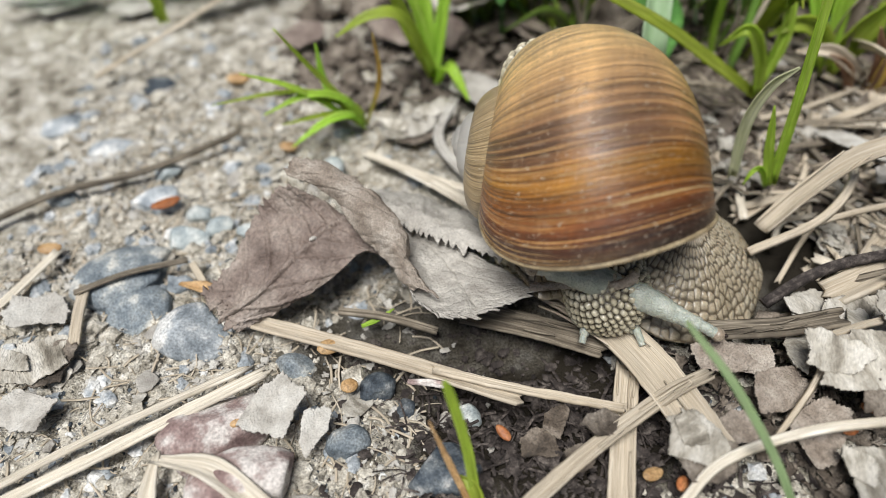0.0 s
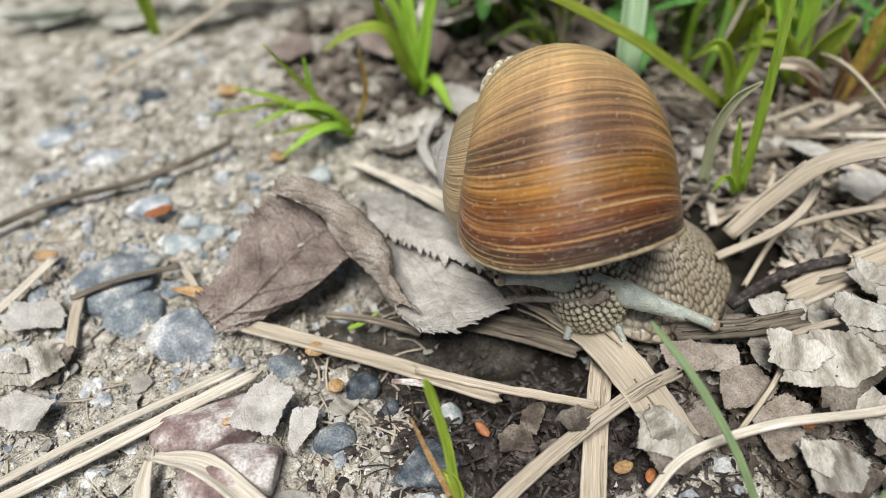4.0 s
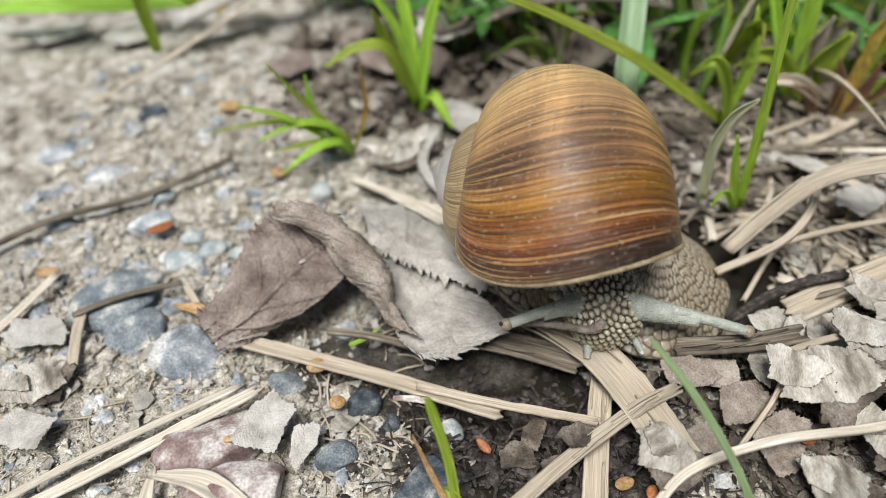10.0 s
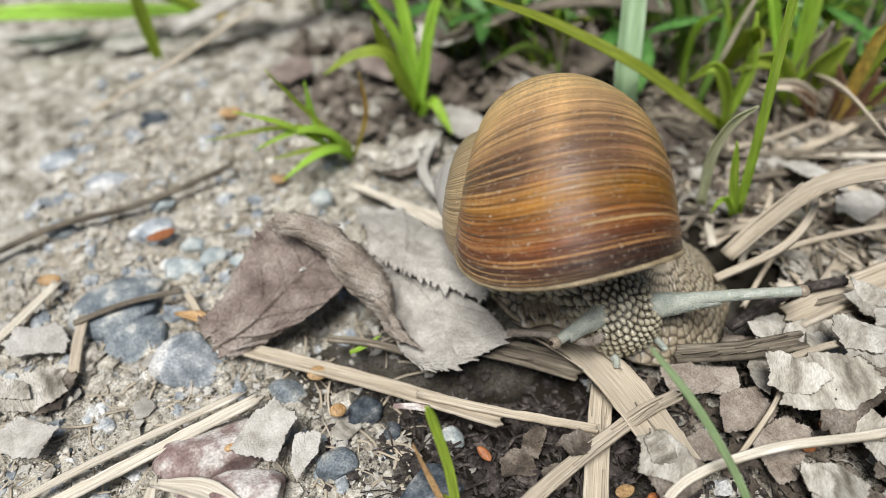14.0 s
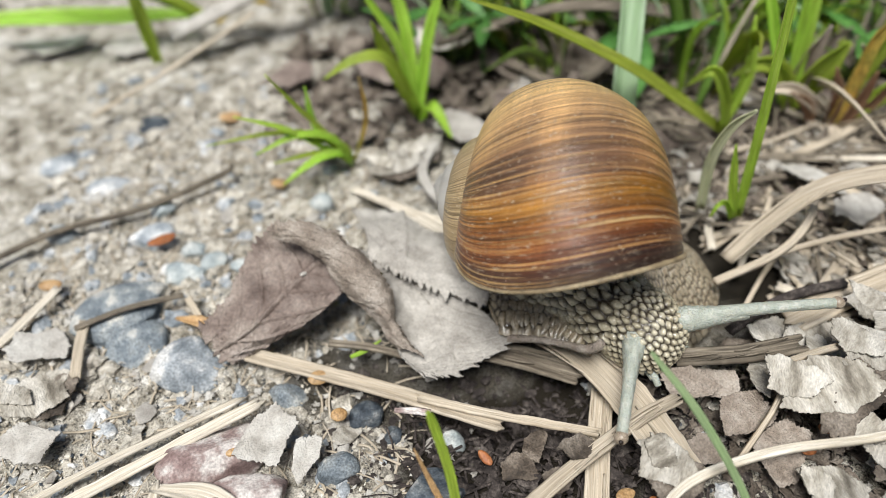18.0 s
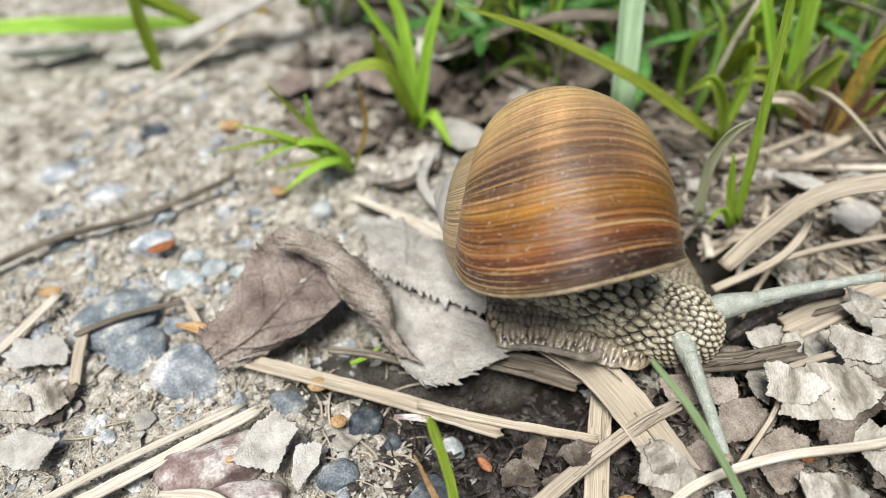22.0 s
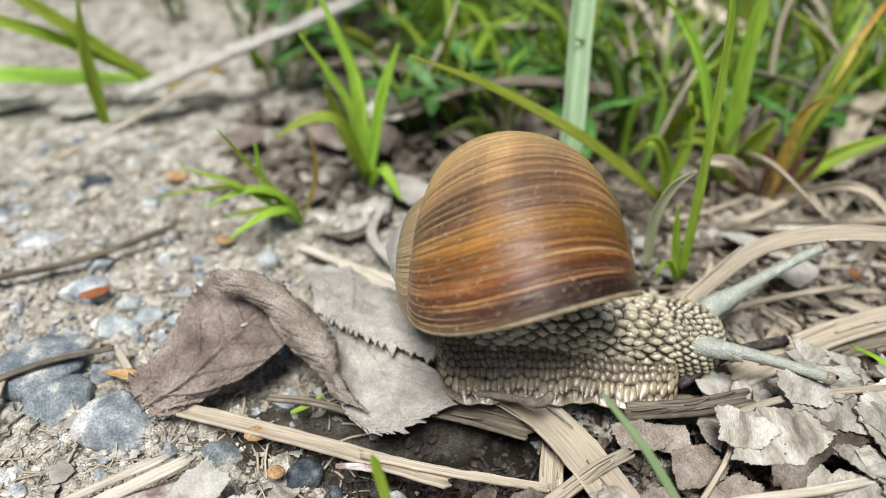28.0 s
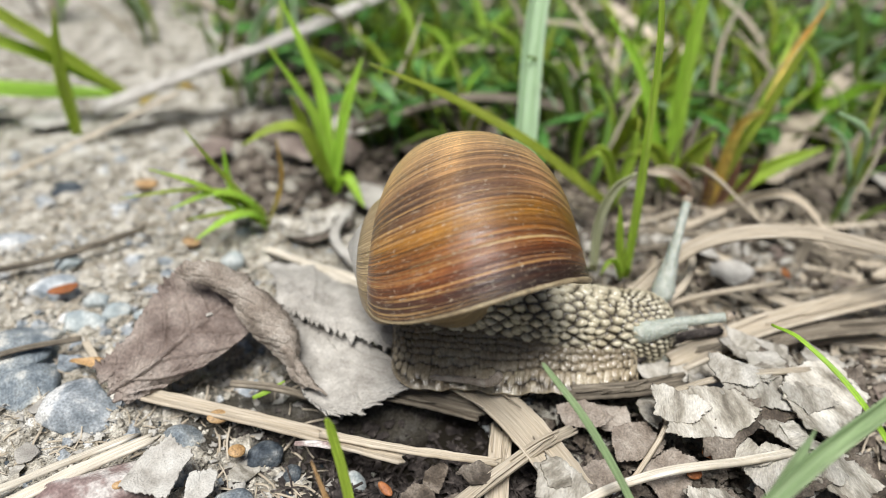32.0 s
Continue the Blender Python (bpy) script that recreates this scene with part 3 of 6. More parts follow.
def axis_steps(lo, hi, step, reach):
    a = list(np.arange(lo, hi + 0.1, step))
    d, v = step, hi
    while v < reach:
        d *= 1.16
        v += d
        a.append(v)
    d, v, b = step, lo, []
    while v > -reach:
        d *= 1.16
        v -= d
        b.append(v)
    return np.array(b[::-1] + a)


gx, gy = axis_steps(-82, 92, 0.75, 60000), axis_steps(-58, 75, 0.75, 60000)
GX, GY = np.meshgrid(gx, gy, indexing="ij")
GZ = ground_height(GX, GY) + 0.75 * fbm2(GX, GY, 1.9, 2, 21)
far = np.clip((np.hypot(GX, GY) - 400) / 3000, 0, 1)
GZ = GZ * (1 - far)
gv = np.stack([GX, GY, GZ], -1).reshape(-1, 3)
# dark humus soil; shade of the hollow and verge gaps is coloured in too
humus_shade = 1 / (1 + np.exp(-np.clip((GX + 0.9 * GY - 34 + 9 * fbm2(GX, GY, 12, 3, 31)) / 3.5, -40, 40)))
humus_shade = humus_shade / (1 + np.exp(np.clip(-(GX + 14 + 0.15 * np.clip(GY - 30, 0, 90) + 12 * fbm2(GX, GY, 25, 2, 41)) / 4, -40, 40)))
humus_shade = np.maximum(humus_shade, 1.0 * np.clip(1.9 - ((GX - 13) / 19) ** 2 - ((GY + 37) / 13) ** 2 + 0.5 * fbm2(GX, GY, 6, 3, 51), 0, 1))
# shade under the raised leaf, put into the soil's colour
humus_shade = np.maximum(humus_shade, 0.85 * np.clip(1.7 - ((GX + 4) / 24) ** 2 - ((GY + 22) / 11) ** 2 + 0.6 * fbm2(GX, GY, 6, 3, 53), 0, 1))
ground = new("ground", mesh_of("ground", gv, grid_faces(len(gx), len(gy)), SOIL, attr={"dry": (1 - humus_shade).ravel()}))
tagged(ground, "pale trodden clay soil with embedded grit and dust", "ground", kind="structure")


def gz(x, y):
    return float(ground_height(np.array([x]), np.array([y]))[0])


# ---- loose grit and crumbs, past counting ----
def scatter_bits(name, n, area, size, mat, label, flat=0.65, sink=0.25, level=1, seed=1, cat="grit"):
    rng = np.random.default_rng(seed)
    V0, F0 = ICO[level]
    F0 = np.array(F0)
    x = rng.uniform(area[0], area[1], n)
    y = rng.uniform(area[2], area[3], n)
    k = np.ones(n, bool) if mat is TWIG else (x + 0.9 * y < 30 + rng.normal(size=n) * 5) & (((x - 13) / 20) ** 2 + ((y + 37) / 13.5) ** 2 > rng.uniform(0.8, 1.5, n)) & (((x + 4) / 24) ** 2 + ((y + 22) / 11) ** 2 > rng.uniform(0.4, 1.9, n))
    x, y = x[k], y[k]
    n = len(x)
    r = size[0] * (size[1] / size[0]) ** (rng.random(n) ** 2.2)
    z = ground_height(x, y) + r * flat * (0.5 - sink)
    a = rng.uniform(0, 6.28, n)
    V = np.repeat(V0[None], n, 0) * (1 + 0.22 * rng.normal(size=(n, len(V0), 1)))
    V = V * (r[:, None] * np.stack([rng.uniform(0.75, 1.35, n), rng.uniform(0.7, 1.1, n), np.full(n, flat)], 1))[:, None]
    c, s = np.cos(a)[:, None], np.sin(a)[:, None]
    V = np.stack([V[..., 0] * c - V[..., 1] * s, V[..., 0] * s + V[..., 1] * c, V[..., 2]], -1)
    V = V + np.stack([x, y, z], 1)[:, None]
    F = (F0[None] + (np.arange(n) * len(V0))[:, None, None]).reshape(-1, 3)
    ob = new(name, mesh_of(name, V.reshape(-1, 3), F, mat, smooth=False))
    return tagged(ob, label, cat, kind="stuff")


scatter_bits("soil_crumbs", 15000, (-80, 45, -56, 60), (0.16, 0.75), GRIT, "fine pale grit and soil crumbs strewn on the path", seed=3, cat="crumbs")
scatter_bits("dark_specks", 5000, (-80, 40, -56, 30), (0.12, 0.5), STONE_DARK, "fine dark grit specks in the pale soil", seed=23, cat="grit")
scatter_bits("pale_specks", 4000, (-80, 40, -56, 30), (0.14, 0.5), PALE_LEAF, "fine whitish grains in the soil", seed=24, cat="grit")
scatter_bits("soil_clods", 1500, (-82, 30, -56, 62), (0.7, 2.4), GRIT, "crumbly pale clay clods on the path", seed=13, cat="clods", flat=0.5, sink=0.3, level=2)
scatter_bits("gravel", 700, (-85, 40, -56, 70), (0.6, 2.0), STONE_BLUE, "small bluish gravel pressed into the path", seed=5, cat="gravel", sink=0.35, level=2)
scatter_bits("dark_crumbs", 1500, (-20, 60, -50, -20), (0.25, 1.1), TWIG, "dark soil crumbs in the hollow", seed=8, cat="crumbs")


# ---- stones ----
def stone(name, x, y, z, sx, sy, sz, mat, label, turn=0.0, seed=0, group="", cuts=8, tip=(0.0, 0.0)):
    rng = np.random.default_rng(seed)
    V, F = ICO[4]
    V = V.copy()
    for _ in range(cuts):
        d = rng.normal(size=3)
        d /= np.linalg.norm(d)
        h = rng.uniform(0.62, 0.9)
        k = V @ d - h
        V -= np.maximum(k, 0)[:, None] * d * 0.95
    V = V * (1 + 0.05 * fbm(V * 10, 7, 4, seed)[:, None])
    ob = new(name, mesh_of(name, V * np.array([sx, sy, sz]), F, mat))
    ob.matrix_world = pose(x * MM, y * MM, z * MM, tip[0], tip[1], turn)
    return tagged(ob, label, "stone", group)


STONES = [
    (-43.3, -21.0, -0.2, 6.6, 6.2, 4.0, STONE_BLUE, "blue-grey stone with pale crusted patches, set in the soil", 15),
    (-57.5, -8.5, -0.6, 10.0, 7.0, 3.6, STONE_GREY, "large flat grey stone half sunk in the path", 10),
    (-53.5, -15.5, -0.6, 5.4, 5.0, 3.4, STONE_GREY, "grey stone wedged against a larger one", 30),
    (-13.6, -30.6, -0.3, 3.2, 2.6, 2.2, STONE_DARK, "dark slate-blue angular pebble beside a straw", 20),
    (-9.0, -34.2, -0.2, 1.9, 1.7, 1.5, STONE_DARK, "small dark rounded pebble", 0),
    (0.3, -34.4, 0.0, 2.0, 2.6, 1.9, STONE_PALE, "small grey-green rounded pebble under a grass tip", 10),
    (-16.8, -40.2, 0.0, 3.2, 2.9, 2.0, STONE_GREY, "bluish grey angular pebble in the grit", 25),
    (-2.5, -44.6, -0.4, 6.2, 4.2, 3.6, STONE_DARK, "dark speckled stone half buried in soil", 10),
    (-35.5, -39.0, 1.2, 8.6, 6.4, 4.0, STONE_RED, "reddish stone with a pale crust", 30),
    (-29.5, -46.0, 1.0, 8.6, 5.0, 3.6, STONE_RED, "reddish white-crusted stone by a dry stem", 15),
    (-26.0, -27.0, -0.8, 3.6, 2.4, 2.0, STONE_GREY, "grey stone under the end of a straw", -15),
    (-57.0, 10.5, -0.8, 5.6, 4.0, 2.6, STONE_BLUE, "bluish grey stone set in the path", 10),
    (-49.5, 0.5, -0.6, 4.6, 3.6, 2.4, STONE_PALE, "pale grey flat stone", 5),
    (-24.3, 17.6, 0.2, 2.6, 2.3, 2.4, STONE_PALE, "small white-blue pebble standing proud", 0),
    (-70.5, 26.0, -0.5, 5.2, 3.2, 1.8, STONE_BLUE, "flat pale blue stone", 0),
    (-56.8, 17.8, 0.0, 2.6, 2.6, 1.9, STONE_PALE, "small greenish white pebble", 0),
    (-76.0, 12.5, -0.4, 3.8, 2.8, 2.0, STONE_GREY, "grey stone in the path", 0),
    (-84.0, 35.0, -0.5, 5.2, 3.4, 1.8, STONE_BLUE, "flat bluish stone far out on the path", 20),
    (-68.0, 49.0, -0.5, 5.0, 3.6, 2.0, STONE_DARK, "dark stone far out on the path", 0),
    (-30.5, -12.0, -2.2, 3.2, 2.8, 2.2, STONE_DARK, "dark pebble beneath a raised leaf", 0),
    (-17.5, -13.5, -2.4, 4.0, 3.4, 3.0, STONE_BLUE, "bluish pebble shaded by the curled leaf", 0),
    (-44.0, 3.5, -0.2, 2.8, 2.0, 1.6, STONE_PALE, "pale grey pebble on the path", 30),
    (-38.5, 2.0, -0.2, 2.2, 1.7, 1.4, STONE_PALE, "small pale pebble by the leaf", 0),
    (-48.0, 7.0, -0.2, 3.0, 2.2, 1.8, STONE_PALE, "whitish pebble beside an orange chip", 15),
    (-35.0, -6.5, -0.6, 2.4, 2.0, 1.8, STONE_DARK, "dark pebble by the leaf edge", 0),
]
for i, (x, y, z, sx, sy, sz, mat, label, turn) in enumerate(STONES):
    stone("stone" if sx > 3 else "pebble", x, y, gz(x, y) + z + 0.6, sx, sy, sz, mat, label, turn, seed=40 + i, group="stones in the path")


# ---- dry straws ----
def straw(name, points, width, mat, label, cat="straw", **kw):
    V, F, uv = ribbon(points, width, **kw)
    ob = new(name, mesh_of(name, V, F, mat, uv=uv))
    if name in ("dry_grass_strip", "dry_leaf_blade") and kw.get("seed", 0) < 60:
        # fibres that peel off its face and ends
        rng = np.random.default_rng(800 + kw.get("seed", 0))
        C = spline(points, 40)
        for i in range(6):
            a = int(rng.choice([0, 2, 8, 16, 22, 26]))
            b = min(a + int(rng.integers(8, 14)), 39)
            side = np.array([-(C[b] - C[a])[1], (C[b] - C[a])[0], 0])
            side = side / np.linalg.norm(side) * rng.uniform(-0.48, 0.48) * width
            way = C[b] - C[b - 1]
            P = [C[a] + side + [0, 0, 0.35], C[(a + b) // 2] + side + [0, 0, 0.5], C[b] + side * rng.uniform(0.8, 1.3) + way * rng.uniform(0, 2) + [0, 0, rng.uniform(0.5, 1.4)]]
            W, Q, fuv = ribbon(P, rng.uniform(0.25, 0.6), thick=0.16, n=10, m=3, seed=i, taper=(0.6, 1, 0.3))
            part("loose_fibre", mesh_of("loose_fibre", W, Q, mat, uv=fuv), mat, ob)
    return tagged(ob, label, cat, "dry straws")


straw("straw", [(-32.5, -20.6, 1.2), (-12, -27.5, 1.0), (7.5, -35.2, 1.2)], 2.6, STRAW, "split beige straw lying across the soil", thick=0.5, cup=0.25, ragged=1.2, seed=1, n=26, m=7, ridges=0.1)
straw("straw", [(-4, -30.4, 1.6), (8, -34.2, 2.0), (21, -38.0, 3.0)], 1.3, STRAW, "thin beige straw with a frayed end", thick=0.5, cup=0.2, ragged=1.2, seed=2, n=20, ridges=0.1)
straw("dry_grass_strip", [(12.4, -16.8, 2.0), (17.3, -20.2, 2.3), (22.8, -25.5, 3.0), (26.4, -32.4, 4.0), (29.5, -39.8, 4.4), (31.4, -44.3, 4.2)], 6.6, STRAW, "broad flat dry grass strip with a torn end", thick=0.35, cup=0.12, ragged=1.6,
      twist=(-10, 0, 4, 8), seed=3, n=30, m=13, ridges=0.09, taper=(0.3, 0.55, 0.95, 1.0, 1.0, 0.95))
straw("dry_grass_strip", [(0.6, -19.4, 0.4), (11.4, -22.8, 0.6), (20.3, -26.8, 1.2)], 4.4, STRAW_GREY, "grey weathered grass strip under the leaf, shade in its colour", thick=0.4, cup=0.2, ragged=1.0, seed=4, n=24, m=7, ridges=0.15)
straw("dry_grass_strip", [(23.6, -31.5, 1.6), (21.5, -40, 1.5), (19, -52, 1.0)], 3.4, STRAW, "narrow dry grass strip running under another", thick=0.35, cup=0.2, ragged=0.8, seed=5, n=20, m=7, ridges=0.12)
straw("dry_grass_strip", [(4, -54, 2.0), (14, -46, 3.4), (27, -37.5, 4.6), (33, -34.5, 4.5)], 2.2, STRAW, "frayed dry grass strip lying aslant", thick=0.35, cup=0.2, ragged=1.2, seed=6, n=24, m=7, ridges=0.15, twist=30)
straw("straw", [(-66, -48.5, 1.2), (-52, -40, 1.8), (-33, -30, 2.2)], 1.1, STRAW_PALE, "pale straw lying over grit", thick=0.5, cup=0.3, ragged=1.0, seed=7, n=24, m=7, ridges=0.1)
straw("straw", [(-66, -51.5, 1.2), (-50, -42.6, 1.8), (-39, -37.2, 3.4), (-29.5, -31.2, 3.0)], 1.8, STRAW_PALE, "pale straw crossing another on the grit", thick=0.5, cup=0.3, ragged=1.2, seed=8, n=26, m=7, ridges=0.1)
straw("straw", [(-40.5, -44.5, 3.6), (-33, -46.5, 4.2), (-24, -53, 3.2)], 3.4, STRAW_PALE, "bent pale dry leaf blade on a stone", thick=0.35, cup=0.4, ragged=0.6, seed=9, n=22, m=7, ridges=0.12, taper=(0.35, 1, 0.9))
straw("straw", [(-41.5, -44.0, 3.4), (-41.5, -49, 2.6), (-40, -55, 1.6)], 2.2, STRAW_PALE, "folded end of a dry leaf blade", thick=0.35, cup=0.4, ragged=0.8, seed=10, n=16, taper=(0.4, 1, 0.8))
straw("straw", [(-70, -4, 1.2), (-75, -15, 1.2), (-80, -22, 1)], 1.6, STRAW_PALE, "short pale straw on the path", thick=0.4, seed=11)
straw("straw", [(-60.5, -23, 1.4), (-61.5, -18, 1.6), (-62.5, -12.5, 1.2)], 1.8, STRAW, "short beige straw on grit", thick=0.4, seed=12, ragged=0.8)
straw("straw", [(-63.5, -14.0, 1.8), (-55, -10.8, 2.8), (-46.0, -8.0, 2.4)], 1.0, STRAW_GREY, "thin grey stem lying over stones", thick=0.5, seed=13)
straw("straw", [(-46.5, -12.5, 1.6), (-42, -14, 2.0), (-37.5, -15.5, 1.6)], 2.2, SEED, "orange-brown husk beside the leaf", thick=0.4, cup=0.5, seed=14, taper=(0.2, 1, 0.3))
straw("straw", [(-45.5, -8.0, 1.6), (-42.5, -12.5, 1.8)], 1.2, STRAW, "short pale straw near the leaf tip", thick=0.4, seed=15)
straw("stem", [(-92, -2, 1.0), (-76, 10, 1.6), (-60, 15.5, 2.0), (-46, 25, 2.0), (-44, 28, 1.6)], 1.0, STRAW_GREY, "long grey dry stem on the path", thick=0.9, seed=16, n=24)
straw("straw", [(-12.5, 16, 1.6), (-4, 8, 3.0), (4.5, -1, 4.0)], 2.2, STRAW_PALE, "pale straw sliding under the shell", thick=0.5, cup=0.3, seed=17, n=20)
straw("straw", [(0, 35, 2.4), (-3.5, 22, 2.8), (1.5, 10, 3.6), (9, 0, 4.0)], 1.8, PALE_LEAF, "bent whitish straw beside the shell", thick=0.7, cup=0.3, seed=18, n=24)
straw("straw", [(-18, 19.5, 1.5), (-8, 12, 2.6), (3, 6, 2.8)], 1.6, STRAW_PALE, "whitish straw beside another", thick=0.5, cup=0.3, seed=19, n=20)

# ---- the snail ----
snail = empty("snail", 0, 0, 0)
tagged(snail, "large brown-shelled land snail crawling over dead leaves", "snail")


def shell_surface(theta, phi):
    """Points of the coiled shell in its own space, apex towards +z."""
    size, c, ar, az, drop, whorl = 14.23, 0.756, 0.999, 1.146, 1.662, 2.007
    theta = theta + 0.294 * np.sin(phi) - 0.03 * np.cos(phi)
    R = size * np.exp(np.log(whorl) / (2 * np.pi) * theta)
    rad = R * (c + ar * np.cos(phi))
    z = R * (-drop + az * np.sin(phi))
    return np.stack([rad * np.cos(-theta), rad * np.sin(-theta), z], -1)


def build_shell():
    nt, nph = 560, 90
    th = np.linspace(-2 * np.pi * 5.0, 0, nt)
    ph = np.linspace(-np.pi, np.pi, nph)
    TH, PH = np.meshgrid(th, ph, indexing="ij")
    R = np.exp(np.log(2.007) / (2 * np.pi) * TH)
    # growth lines: low uneven ridges parallel to the lip
    wob = 0.10 * fbm2(TH * 26 / np.pi * 2.2, PH * 0.5, 1.0, 3, 4) + 0.06 * fbm2(TH * 90, PH * 0.7, 1.0, 2, 8)
    G = shell_surface(TH, PH)
    N = np.cross(np.gradient(G, axis=0), np.gradient(G, axis=1))
    N /= np.linalg.norm(N, axis=2, keepdims=True) + 1e-9
    G = G - N * (wob * R)[..., None]
    # wall inside the opening, pressed flat to fit the camera's view below the lip
    flat = np.exp(-((TH + 1.68 * np.pi) / (0.26 * np.pi)) ** 2) / (1 + np.exp((PH - 0.45) / 0.12))
    G[..., :2] *= (1 - 0.55 * flat)[..., None]
    arc = TH * 22 * 0.5 * (1 + R)
    uv = np.stack([arc.ravel(), (PH * 14 * R).ravel()], 1)
    # earlier whorl's base gets a young age: its darker colour stands for shade
    me = mesh_of("shell", G.reshape(-1, 3), grid_faces(nt, nph, flip=True), SHELL, uv=uv, attr={"age": np.maximum((1 + TH / (2 * np.pi * 2.2)).clip(0, 1), 0.9 * (PH < -0.2) * (TH < -1.6 * np.pi)).ravel(), "turn": -TH.ravel(), "across": PH.ravel()})
    ob = part("shell", me, SHELL, snail, "glossy brown banded coiled shell with fine growth lines")
    ring = shell_surface(np.full(60, 0.012), np.linspace(-2.5, 2.6, 60))
    V, F, uv = rod(ring, (0.3, 0.4, 0.3, 0.1, 0.06), n=80, m=10, rough=0.05)
    part("lip", mesh_of("lip", V, F, LIP, uv=uv), LIP, ob, "cream shell lip")
    # mantle filling the opening
    ring = shell_surface(np.full(48, -0.1), np.linspace(-np.pi, np.pi, 48, endpoint=False))
    ctr = ring.mean(0)
    V, F = [], []
    for k, (s, d) in enumerate(((0.97, 0.0), (0.8, 0.8), (0.45, 1.3), (0.05, 1.4))):
        V.append(ctr + (ring - ctr) * s + np.array([0, -1, 0]) * 0 * d)
    V = np.vstack(V)
    F = grid_faces(4, 48, True)
    part("mantle", mesh_of("mantle", V, F, FOOT_SKIN, attr={"skin_shade": np.full(len(V), 0.5)}), FOOT_SKIN, ob, "pale fleshy mantle in the opening")
    return ob


def sphere_points(n, rng):
    i = np.arange(n) + 0.5
    p = np.arccos(1 - 2 * i / n)
    a = np.pi * (1 + 5 ** 0.5) * i
    P = np.stack([np.cos(a) * np.sin(p), np.sin(a) * np.sin(p), np.cos(p)], 1)
    P += rng.normal(size=P.shape) * 0.35 / np.sqrt(n)
    return P / np.linalg.norm(P, axis=1, keepdims=True)


def warty(name, half, cells, bump, mat, label="", seed=0, level=5, groove=0.42, power=2.3, stretch=(0.62, 1.0, 1.0)):
    """A rounded piece of skin covered in tubercles, with shade coloured into the grooves between them."""
    rng = np.random.default_rng(seed)
    V, F = ICO[level]
    half = np.array(half, float)
    e = V / (np.abs(V) ** power).sum(1, keepdims=True) ** (1 / power)
    C = sphere_points(cells, rng)
    C = C / (np.abs(C) ** power).sum(1, keepdims=True) ** (1 / power)
    A, B = e * half, C * half
    st = np.array(stretch)
    d = np.vstack([np.sort(np.partition(np.linalg.norm((c[:, None] - B[None]) * st, axis=2), 1, axis=1)[:, :2], axis=1) for c in np.array_split(A, 16)])
    gap = np.sqrt(4 * np.pi * (half[0] * half[1] + half[1] * half[2] + half[0] * half[2]) / 3 / cells)
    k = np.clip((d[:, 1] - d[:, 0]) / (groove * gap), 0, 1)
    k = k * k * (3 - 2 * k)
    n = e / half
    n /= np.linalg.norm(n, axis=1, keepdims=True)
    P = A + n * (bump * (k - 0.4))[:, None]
    # groove shade for the skin colour, from the distance to the cell edge
    shade_mask = np.clip((k - 0.1) / 0.7, 0, 1)
    me = mesh_of(name, P, F, mat, attr={"skin_shade": shade_mask})
    return part(name, me, mat, snail, label)


FOOT_COUNT = 11


def foot_piece(i, label):
    """A slice of the foot: its sides slope out to a thin flared rim, with tubercles above and upright ribs below."""
    cap = {0: -1, FOOT_COUNT - 1: 1}.get(i, 0)
    nx, ns = 44, 170
    half = 3.4
    x, s = np.meshgrid(np.linspace(-half, half, nx), np.linspace(-1, 1, ns), indexing="ij")
    a = np.abs(s)
    along = x + 3.2 * i
    row = 8.2 * (1 - (1 - a) ** 1.8) * np.sign(s)
    col = along / 1.0 + 0.3 * np.sin(row * 1.3)
    # the two nearest of a jittered lattice of tubercles
    J = np.random.default_rng(60).uniform(-0.33, 0.33, (48, 24, 2))
    ci, ri = np.floor(col).astype(int), np.floor(row).astype(int)
    near = []
    for di in (-1, 0, 1):
        for dj in (-1, 0, 1):
            jit = J[(ci + di) % 48, (ri + dj) % 24]
            near.append(np.hypot(ci + di + 0.5 + jit[..., 0] - col, (ri + dj + 0.5 + jit[..., 1] - row)))
    near = np.sort(np.stack(near), axis=0)
    k = np.clip((near[1] - near[0]) / 0.6, 0, 1)
    k = k * k * (3 - 2 * k)
    edge = np.clip((1 - a) / 0.13, 0, 1)
    y = (9.9 + 0.35 * np.sin(along * 0.55) + 0.2 * np.sin(along * 1.7)) * s
    # the first and last slices round off
    y = y * np.sqrt(np.maximum(0.015, 1 - (np.maximum(cap * x, 0) / half) ** 2))
    z = 6.2 * (1 - a) ** 1.3 - 0.4 * (1 - edge) ** 2 + 0.26 * (k - 0.5) * edge
    # groove shade put into the colour, darker towards the neck, pale at the rim
    shade_mask = np.maximum(np.clip((k - 0.14) / 0.75, 0, 1) ** 1.1 * (0.35 + 0.65 * np.clip((a - 0.25) / 0.5, 0, 1)), 0.9 * (1 - edge))
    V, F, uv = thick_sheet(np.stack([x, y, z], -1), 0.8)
    me = mesh_of("foot", V, F, FOOT_SKIN, attr={"skin_shade": np.tile(shade_mask.ravel(), 2)})
    return part("foot", me, FOOT_SKIN, snail, label)


